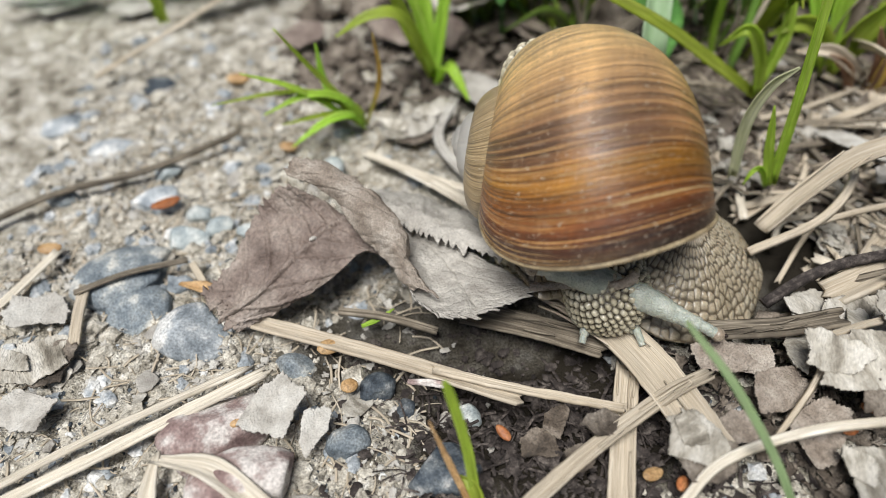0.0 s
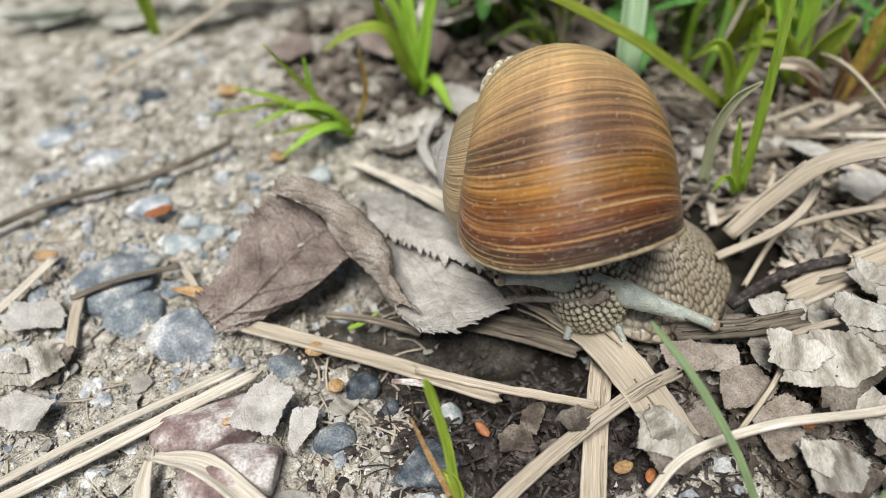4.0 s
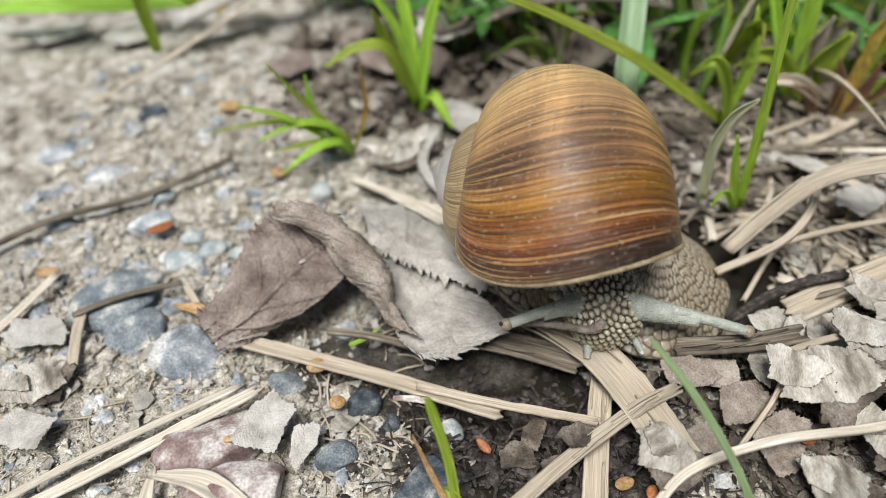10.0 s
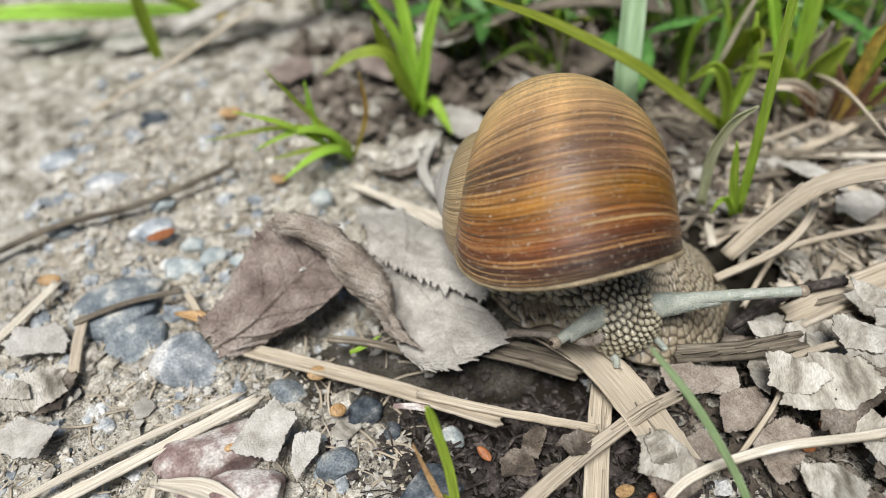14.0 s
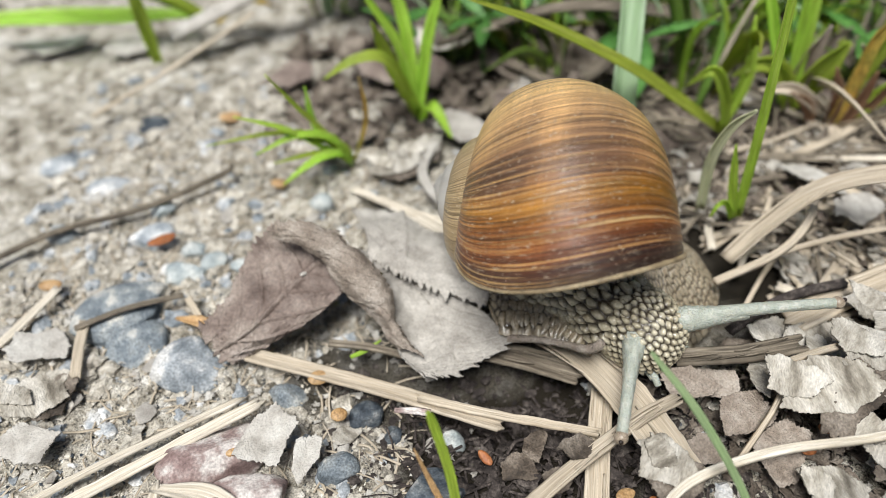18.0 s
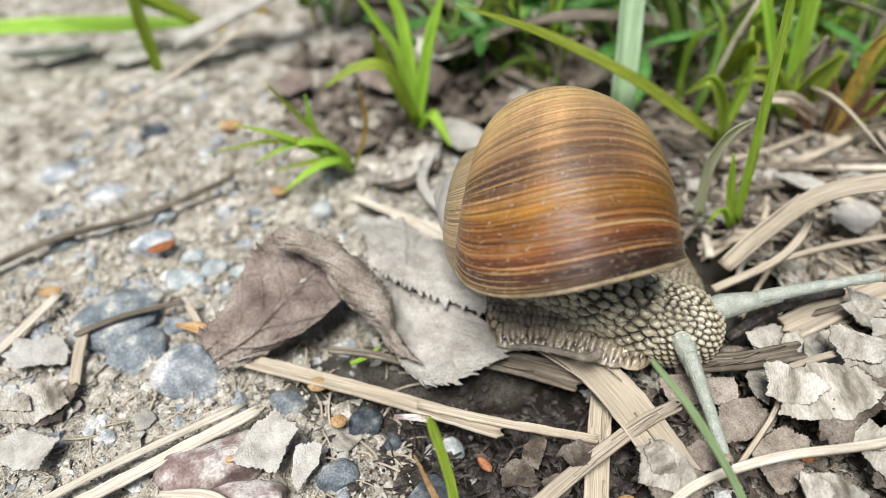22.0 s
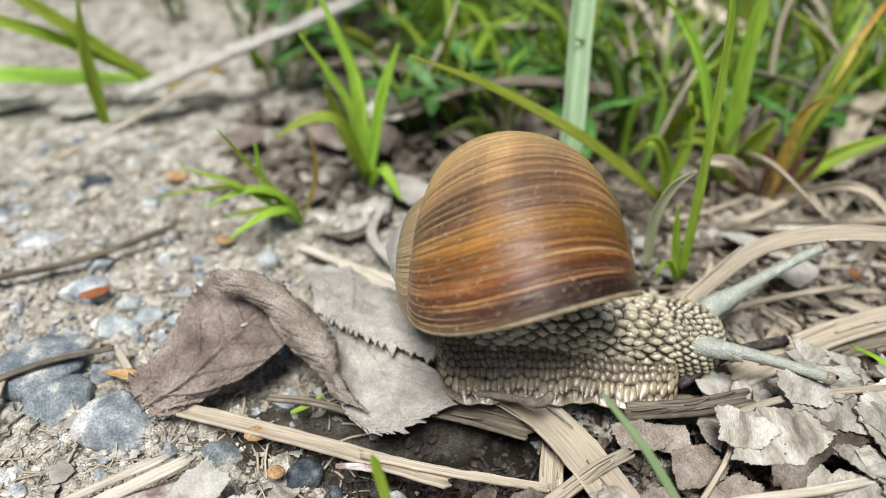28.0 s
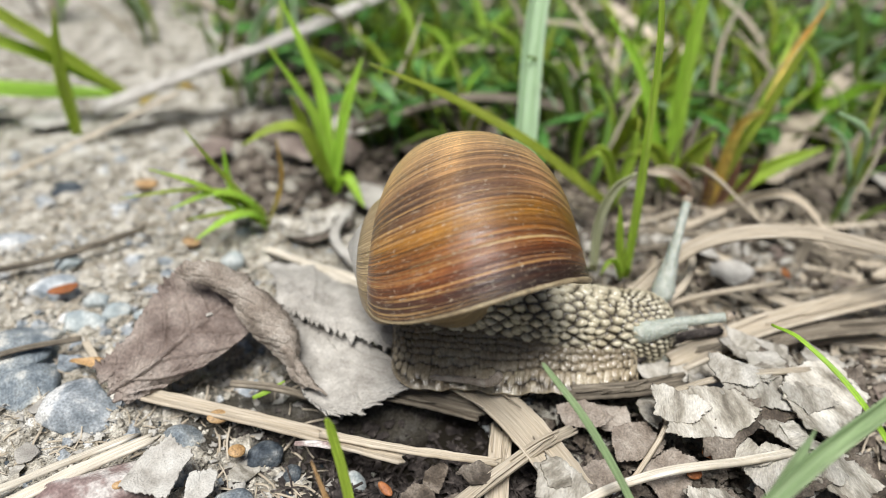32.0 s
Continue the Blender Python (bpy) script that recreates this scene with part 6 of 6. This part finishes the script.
tuft(-15, -25, 0, "small green blade with an orange base under the leaf", [
    ([(-15.9, -21.3, 0.4), (-13.3, -20.6, 1.2), (-10.8, -19.2, 2.0)], 0.7, GRASS, dict(up=(0, -0.3, 1)))], name="grass_shoot")
tuft(80, -60, 8, "thick green grass blade rising close by", [
    ([(40, -64, 20), (52, -57, 23.5), (66, -50, 25.5), (84, -41, 25)], 2.2, GRASS_FAINT, dict(up=(0, -0.6, 0.8), taper=(0.75, 1, 1, 0.9), n=26, m=7)),
    ([(44, -62, 14), (50, -57, 22), (54, -54, 27)], 1.8, GRASS_FAINT, dict(up=(0, -1, 0.4)))])
tuft(72, -50, 8, "thin yellow-green stem arching close by", [
    ([(78, -56, 8), (69, -45, 20), (64, -36, 23.5), (62, -31, 22.5)], 0.8, GRASS, dict(up=(0, -0.5, 1), taper=(1, 1, 0.9, 0.7, 0.4)))])

# grass of the verge: blade meshes shared between tufts
rng = np.random.default_rng(2024)
SHARED = []
for k in range(16):
    H, bend = rng.uniform(16, 44), rng.uniform(4, 30)
    mat = (GRASS, GRASS_SHADED, GRASS_PALE, STRAW, GRASS, GRASS_SHADED, STRAW_GREY, GRASS_SHADED)[k % 8]
    V, F, uv = ribbon([(0, 0, 0), (bend * 0.12, 0, H * 0.4), (bend * 0.5, 0, H * 0.8), (bend * 1.1, rng.normal() * 3, H)], rng.uniform(1.3, 3.3), thick=0.25, cup=0.4, n=14, m=4,
                      taper=(0.7, 1, 0.9, 0.6, 0.06), up=(0.3, -1, 0), twist=rng.normal() * 30, seed=700 + k)
    SHARED.append((mesh_of("blade", V, F, mat, uv=uv), mat))

GREEN = [q for q in SHARED if q[1] is GRASS or q[1] is GRASS_SHADED]


def verge_spot():
    while True:
        x, y = rng.uniform(-45, 230), rng.uniform(46, 240)
        if y < 62 - 0.25 * x + 14 * np.sin(x * 0.11) or x < -0.55 * (y - 46) + 8:
            continue
        if rng.random() > 1.15 - 0.0028 * y:
            continue
        return x, y


for i in range(64):
    x, y = verge_spot()
    root = empty("grass_tuft", x, y, gz(x, y), rng.uniform(0, 360))
    tagged(root, "green grass tuft mixed with dry blades in the verge", "grass", "grass tufts")
    for j in range(int(rng.integers(7, 14))):
        me, mat = SHARED[rng.integers(16)]
        ob = part("blade", me, mat, root)
        s = rng.uniform(0.6, 1.25)
        ob.matrix_local = pose(rng.normal() * 3 * MM, rng.normal() * 3 * MM, 0, rng.normal() * 14, rng.normal() * 14, rng.uniform(0, 360)) @ Matrix.Scale(s, 4)
for x, y, n in ((96, 50, 7), (112, 62, 8), (70, 62, 7), (125, 44, 7), (104, 76, 8), (30, 60, 6), (18, 66, 7), (58, 74, 8), (120, 30, 6), (-38, 108, 6), (-30, 96, 5), (-70, 150, 8), (-110, 170, 8), (-50, 165, 9), (-39, 151, 8), (-27, 124, 8), (-17, 152, 8), (-6, 180, 8), (-12, 115, 8), (5, 136, 8), (16, 175, 8), (3, 102, 8), (-64, 182, 8), (-83, 187, 8), (-46, 187, 8), (28, 149, 8), (-24, 186, 8), (50, 157, 8)):
    root = empty("grass_tuft", x, y, gz(x, y), 0)
    tagged(root, "green grass tuft with a few dry blades", "grass", "grass tufts")
    for j in range(n):
        me, mat = SHARED[rng.integers(16)]
        ob = part("blade", me, mat, root)
        ob.matrix_local = pose(rng.normal() * 2 * MM, rng.normal() * 2 * MM, 0, rng.normal() * 12, rng.normal() * 12, rng.uniform(0, 360)) @ Matrix.Scale(rng.uniform(0.6, 1.1), 4)

for i in range(46):
    x, y = rng.uniform(0, 150), rng.uniform(58, 140)
    if y < 64 - 0.1 * x + 12 * np.sin(x * 0.11):
        continue
    root = empty("grass_tuft", x, y, gz(x, y), rng.uniform(0, 360))
    tagged(root, "dense green grass tuft in the verge, some blades coloured as shaded", "grass", "grass tufts")
    for j in range(int(rng.integers(8, 13))):
        me, mat = GREEN[rng.integers(len(GREEN))]
        ob = part("blade", me, mat, root)
        ob.matrix_local = pose(rng.normal() * 3 * MM, rng.normal() * 3 * MM, 0, rng.normal() * 16, rng.normal() * 16, rng.uniform(0, 360)) @ Matrix.Scale(rng.uniform(0.6, 1.1), 4)

# broad-leaved seedlings in the verge
V, F, uv = leaf_sheet([(-0.5, 0, 0), (-2.5, 4, 1), (-2.5, 9, 1.5), (-0.3, 14, 0), (-0.2, 0, 0), (-5, 4, 0), (-5, 9, 0.5), (-0.2, 14, 0), (0.2, 0, 0), (5, 4, 0), (5, 9, 0.5), (0.2, 14, 0),
                       (0.5, 0, 0), (2.5, 4, 1), (2.5, 9, 1.5), (0.3, 14, 0)], 16, 20, crumple=0.25, thick=0.25, seed=3)
BROAD = material("broad_leaf", [(0.3, (0.12, 0.27, 0.08)), (0.55, (0.2, 0.38, 0.13)), (0.75, (0.3, 0.47, 0.2))], 4, fine=0.8, rough=0.45, bump=0.3, vary=0.3, translucent=0.35)
LEAFLET = mesh_of("leaflet", V, F, BROAD, uv=uv)
V, F, uv = rod([(0, 0, 0), (0.5, 0, 8), (0, 0, 16)], (0.45, 0.4), n=8, m=6)
STALK = mesh_of("stalk", V, F, BROAD, uv=uv)
for i in range(70):
    x, y = verge_spot()
    if i < 9:
        x, y = ((64, 130), (150, 108), (16, 84), (-8, 60), (12, 62), (135, 92), (165, 120), (175, 95), (24, 72))[i]
    root = empty("seedling", x, y, gz(x, y), rng.uniform(0, 360))
    tagged(root, "low green broad-leaved seedling among the grass", "plant", "seedlings")
    part("stalk", STALK, BROAD, root)
    s = rng.uniform(0.6, 1.2)
    for j in range(3 if i % 2 else 4):
        ob = part("leaflet", LEAFLET, BROAD, root)
        ob.matrix_local = pose(0, 0, 16 * MM, rng.normal() * 12, rng.normal() * 12, j * 110 + rng.uniform(0, 20)) @ Matrix.Scale(s, 4)

# fallen leaves and dry strips lying in the verge
rng = np.random.default_rng(515)
VERGE_LEAF = [flake_mesh("dead_leaf", 16 + 8 * rng.random(), 9 + 6 * rng.random(), 900 + k, (BROWN_LEAF, LITTER_LEAF, BROWN_LEAF, FLAKE)[k % 4], curl=0.5, jag=0.6, n=14, crumple=1.6) for k in range(12)]
for i in range(110):
    x, y = verge_spot()
    ob = new("dead_leaf", VERGE_LEAF[i % 12])
    ob.matrix_world = pose(x * MM, y * MM, (gz(x, y) + 2.5 + rng.uniform(0, 3)) * MM, rng.normal() * 18, rng.normal() * 18, rng.uniform(0, 360))
    tagged(ob, "dead leaf lying in the grass of the verge", "leaf", "dead leaves in the verge")
for i in range(70):
    x, y = verge_spot()
    a, L = rng.normal() * 0.6, rng.uniform(20, 60)
    z = gz(x, y) + rng.uniform(3, 14)
    dx, dy, dz = np.cos(a) * L / 2, np.sin(a) * L / 2, rng.normal() * 3
    straw("dry_leaf_blade", [(x - dx, y - dy, z - dz), (x, y, z + rng.uniform(0, 6)), (x + dx, y + dy, z + dz)], rng.uniform(1.5, 5), STRAW_GREY if i % 4 else STRAW,
          "dry blade fallen flat in the verge", thick=0.3, cup=0.3, twist=rng.normal() * 40, n=12, m=4, seed=1500 + i, cat="dry grass")


# ---- motion ----
def shell_turn(yaw, pitch, roll):
    d = Vector((-math.cos(pitch) * math.cos(yaw), math.cos(pitch) * math.sin(yaw), math.sin(pitch)))
    x = Vector((0, 0, 1)).cross(d).normalized()
    y = d.cross(x)
    return Matrix((x, y, d)).transposed().to_4x4() @ Matrix.Rotation(roll, 4, "Z")


def aim(p, q, lean=0.0):
    """Pose at p (mm) whose x axis points to q."""
    p, q = Vector(p), Vector(q)
    x = (q - p).normalized()
    y = Vector((0, 0, 1)).cross(x).normalized()
    return Matrix.Translation(p * MM) @ Matrix((x, y, x.cross(y))).transposed().to_4x4() @ Matrix.Rotation(lean, 4, "X")


# seconds, head centre, heading in degrees, then root and tip of the near and of the far tentacle (mm)
CRAWL = [
    (0.0, (21.3, -20.6, 8.0), -88, (19.1, -23.6, 13.5), (9.2, -24.4, 17.0), (23.9, -24.5, 12.0), (35.7, -30.1, 8.0)),
    (1.0, (22.1, -20.9, 8.0), -88, (19.6, -23.9, 13.5), (8.5, -26.2, 17.0), (24.9, -24.9, 12.0), (37.1, -29.5, 8.0)),
    (3.0, (22.7, -19.5, 8.0), -88, (18.8, -22.4, 13.5), (9.5, -23.2, 17.0), (25.9, -23.7, 12.0), (40.5, -28.1, 8.0)),
    (6.0, (22.9, -20.7, 8.0), -86, (19.3, -22.3, 11.5), (6.1, -28.0, 10.0), (26.8, -24.3, 12.0), (39.9, -29.4, 8.0)),
    (9.0, (24.5, -20.2, 8.0), -83, (21.8, -21.9, 11.5), (9.5, -28.7, 10.0), (27.8, -23.7, 12.0), (42.9, -29.7, 8.0)),
    (11.0, (25.1, -20.0, 8.0), -78, (22.8, -21.9, 11.5), (9.6, -22.7, 11.0), (28.5, -23.2, 12.0), (48.1, -23.7, 10.0)),
    (12.5, (25.8, -20.1, 8.0), -72, (23.6, -22.3, 11.5), (13.2, -24.9, 11.0), (29.7, -22.8, 12.0), (49.9, -22.6, 13.0)),
    (14.5, (27.4, -20.3, 8.0), -60, (25.3, -22.8, 11.5), (17.6, -29.7, 10.0), (32.0, -22.3, 12.0), (55.9, -21.9, 13.0)),
    (16.5, (29.2, -21.9, 8.0), -50, (27.5, -24.4, 11.5), (24.1, -39.9, 9.0), (34.3, -23.5, 12.0), (57.4, -23.5, 13.0)),
    (18.0, (30.0, -23.2, 8.0), -45, (28.6, -25.7, 11.5), (23.4, -42.1, 8.0), (35.1, -24.5, 12.0), (59.2, -23.8, 13.0)),
    (19.0, (30.9, -23.5, 8.0), -42, (29.5, -26.5, 11.5), (23.8, -44.1, 8.0), (36.1, -24.0, 12.0), (60.5, -24.4, 13.0)),
    (21.0, (34.2, -22.4, 8.0), -33, (33.2, -25.4, 11.5), (30.4, -44.1, 8.0), (39.5, -22.2, 12.0), (65.7, -20.7, 14.0)),
    (22.0, (36.2, -21.6, 8.0), -26, (35.5, -24.2, 11.5), (37.1, -45.0, 8.0), (41.7, -21.2, 12.0), (68.0, -19.1, 15.0)),
    (23.0, (38.5, -20.2, 8.0), -22, (37.7, -23.5, 11.5), (45.0, -42.6, 9.0), (44.2, -18.9, 12.0), (73.4, -14.8, 16.0)),
    (24.0, (41.4, -18.0, 8.0), -16, (40.5, -21.3, 11.5), (53.7, -35.2, 10.0), (47.4, -16.2, 12.0), (71.1, -11.7, 17.0)),
    (25.0, (43.1, -16.7, 8.0), -14, (42.6, -19.8, 11.5), (61.5, -29.4, 11.0), (48.6, -14.9, 12.0), (70.8, -9.2, 18.0)),
    (27.5, (46.6, -15.0, 8.0), -10, (47.1, -18.5, 11.5), (65.8, -28.0, 12.0), (51.3, -12.4, 12.0), (72.9, -6.6, 20.0)),
    (28.5, (47.2, -15.1, 8.0), -9, (47.5, -18.8, 11.5), (64.2, -27.9, 12.0), (52.0, -12.1, 12.0), (69.8, -7.8, 20.0)),
    (29.0, (48.1, -15.4, 8.0), -8, (48.2, -19.1, 11.5), (64.2, -27.6, 12.0), (53.2, -12.3, 12.0), (69.2, -10.1, 19.0)),
    (29.5, (48.0, -15.2, 8.0), -6, (47.7, -18.7, 11.5), (62.9, -27.1, 12.0), (53.4, -12.2, 12.0), (64.7, -2.1, 21.0)),
    (30.0, (48.0, -15.5, 8.0), -5, (47.7, -18.9, 11.5), (61.2, -27.3, 12.0), (53.5, -12.6, 12.0), (58.3, -2.4, 22.0)),
    (31.0, (49.0, -15.0, 8.0), -3, (48.2, -19.0, 11.5), (59.0, -24.1, 13.0), (54.9, -11.3, 12.0), (61.4, 0.5, 24.0)),
    (32.0, (49.2, -14.8, 8.0), -2, (48.3, -19.2, 11.5), (62.7, -20.5, 15.0), (55.3, -10.7, 12.0), (62.0, 2.1, 24.0)),
]


# the shell's shift (mm) and turn (rotation vector, degrees) from its resting pose
SHELL_HUB = Vector((13.6, -14.0, 30.8))
SHELL_SWAY = [
    (0.0, 0.35, 1.48, -1.28, 4.3, -1.9, 0.6),
    (1.0, 0.32, 1.11, -1.01, 3.9, -1.5, 0.7),
    (2.0, 0.30, 0.59, -0.66, 3.0, -1.0, 0.7),
    (3.0, 0.30, 0.35, -0.39, 2.2, -0.8, 0.6),
    (3.5, 0.32, 0.33, -0.33, 2.0, -0.7, 0.5),
    (5.5, 0.08, 0.13, -0.07, 0.6, -0.3, -0.1),
    (7.0, 0.12, 0.01, 0.05, 0.4, -0.4, -0.6),
    (9.0, -0.02, 0.34, -0.15, -0.5, -0.7, -0.8),
    (11.0, 0.09, 0.41, 0.04, -2.2, -0.8, -1.3),
    (13.0, 0.02, 0.37, 0.19, -3.6, -0.6, -1.7),
    (14.5, -0.01, 0.33, 0.36, -4.4, -0.8, -1.7),
    (16.5, -0.04, 0.34, 0.42, -5.3, -0.7, -2.1),
    (19.0, 0.06, -0.11, 0.83, -5.7, -0.6, -2.3),
    (21.0, -0.02, -0.33, 1.05, -6.6, -0.7, -2.4),
    (22.0, -0.08, -0.43, 1.36, -7.2, -1.2, -2.6),
    (23.0, -0.15, -0.39, 1.49, -7.8, -2.0, -2.7),
    (24.0, -0.32, -0.49, 1.76, -8.4, -2.6, -2.6),
    (25.0, -0.34, -0.51, 1.77, -8.9, -3.2, -2.1),
    (25.5, -0.30, -0.53, 1.75, -9.0, -3.3, -2.0),
    (27.5, -0.32, -0.97, 1.44, -8.8, -4.7, -2.0),
    (28.0, -0.22, -1.17, 1.31, -8.7, -4.8, -2.1),
    (28.5, -0.01, -1.61, 1.29, -8.4, -5.0, -2.2),
    (29.0, 0.14, -2.08, 1.45, -8.2, -5.2, -2.2),
    (29.5, 0.15, -2.62, 1.88, -8.0, -5.5, -2.0),
    (30.0, 0.05, -3.17, 2.13, -7.8, -5.9, -1.7),
    (31.0, 0.04, -4.21, 2.45, -7.7, -6.3, -1.8),
    (32.0, -0.10, -4.70, 2.59, -7.8, -6.6, -2.0),
]


def crawl_spine(head, heading, n, step):
    """Points at even steps along the neck, from the head back under the shell."""
    h = Vector(head)
    d = Vector((math.cos(radians(heading)), math.sin(radians(heading)), 0))
    base = Vector((16.0, -9.5, 11.0))
    mid = h - d * min(14.0, (h - base).length * 0.6) + Vector((0, 0, 1.6))
    pts = [(1 - s) ** 2 * h + 2 * s * (1 - s) * mid + s * s * base for s in (i / 60 for i in range(61))]
    back = Vector((-0.15, 0.55, 0.8)).normalized()
    pts += [base + back * 0.6 * i for i in range(1, 60)]
    out, run, want = [pts[0]], 0.0, step
    for a, b in zip(pts, pts[1:]):
        run += (b - a).length
        if run >= want and len(out) < n:
            out.append(b)
            want += step
    return out


def motions():
    turn = Matrix.Translation(Vector((-1.748, -2.885, 22.216)) * MM) @ shell_turn(0.2831, 0.1185, 0.2893)
    hub = Matrix.Translation(SHELL_HUB * MM)
    keyed = []
    for t, x, y, z, a, b, c in SHELL_SWAY:
        w = Vector((radians(a), radians(b), radians(c)))
        keyed.append((t, Matrix.Translation(Vector((x, y, z)) * MM) @ hub @ Matrix.Rotation(w.length, 4, w if w.length else Vector((0, 0, 1))) @ hub.inverted() @ turn))
    walk(shell, keyed)
    rows = {ob: [] for ob in (*NECK, HEAD, *FOOT, LOBE, BODY, *NEAR_TENTACLE, *FAR_TENTACLE, *NEAR_FEELER, *FAR_FEELER)}
    for t, head, heading, near_root, near, far_root, far in CRAWL:
        sp = crawl_spine(head, heading, 8, 6.0)
        d = Vector((math.cos(radians(heading)), math.sin(radians(heading)), 0))
        side = Vector((-d.y, d.x, 0))
        h = Vector(head)
        rows[HEAD].append((t, aim(h, h + d + Vector((0, 0, -0.12)))))
        for i, ob in enumerate(NECK):
            p, q = sp[i + 1], sp[i]
            rows[ob].append((t, aim(p + Vector((0, 0, 0.5 * min(i, 2))), q + Vector((0, 0, 0.3 * min(i, 2))))))
        left = Vector((11.0, -11.2 - 2.6 * min(max((t - 20.0) / 8.0, 0.0), 1.0), 6.2 - 1.7 * min(max((t - 9.0) / 12.0, 0.0), 1.0)))
        front = Vector((h.x, h.y + 2.6 - 5.4 * min(max((t - 20.0) / 8.0, 0.0), 1.0), 4.9)) - d * 4.0
        ctl = front - d * (front - left).length * 0.5
        for i, ob in enumerate(FOOT):
            s = i / (FOOT_COUNT - 1)
            p = (1 - s) ** 2 * left + 2 * s * (1 - s) * ctl + s * s * front
            v = (2 * (1 - s) * (ctl - left) + 2 * s * (front - ctl)).normalized()
            rows[ob].append((t, aim(p, p + v)))
        g = min(max((t - 15.0) / 12.0, 0.0), 1.0)
        lp = Vector((34.0, -10.5, 1.8)).lerp(Vector((30.0, -1.0, 0.5)), g)
        rows[BODY].append((t, pose((14.0 + 0.08 * t) * MM, -8.5 * MM, 7.0 * MM, 0, 0, -12)))
        rows[LOBE].append((t, pose(lp.x * MM, lp.y * MM, lp.z * MM, 0, 8, -14)))
        low = Vector((0, 0, -4.4))
        for (base, end), root, tip, length in (
                (NEAR_TENTACLE, Vector(near_root), Vector(near), 16.0), (FAR_TENTACLE, Vector(far_root), Vector(far), 20.0),
                (NEAR_FEELER, h + d * 3.4 - side * 2.8 + low * 0.5, h + d * 7.4 - side * 4.4 + low, 5.0), (FAR_FEELER, h + d * 3.4 + side * 2.8 + low * 0.5, h + d * 8.4 + side * 4.6 + low, 5.0)):
            v = (tip - root).normalized()
            rows[base].append((t, aim(root - v * 1.6 - Vector((0, 0, 0.8)), tip)))
            rows[end].append((t, aim(tip - v * length, tip)))
    # the leaf sinks under the snail's weight, turning about its far edge
    axis = Vector((34.0, -8.0, 0.0)).normalized()
    pivot = Matrix.Translation(Vector((-10.0, -4.0, 3.5)) * MM)
    rest = pose(-10 * MM, -4 * MM, 4 * MM)
    walk(leaf, [(t, pivot @ Matrix.Rotation(radians(a), 4, axis) @ pivot.inverted() @ rest) for t, a in
                ((0.0, -13.0), (3.0, -8.0), (6.0, -2.5), (9.0, 0.0), (13.0, 3.5), (17.0, 5.0), (19.0, 6.5), (23.0, 7.0), (32.0, 6.5))])
    for ob, keyed in rows.items():
        walk(ob, keyed)


motions()
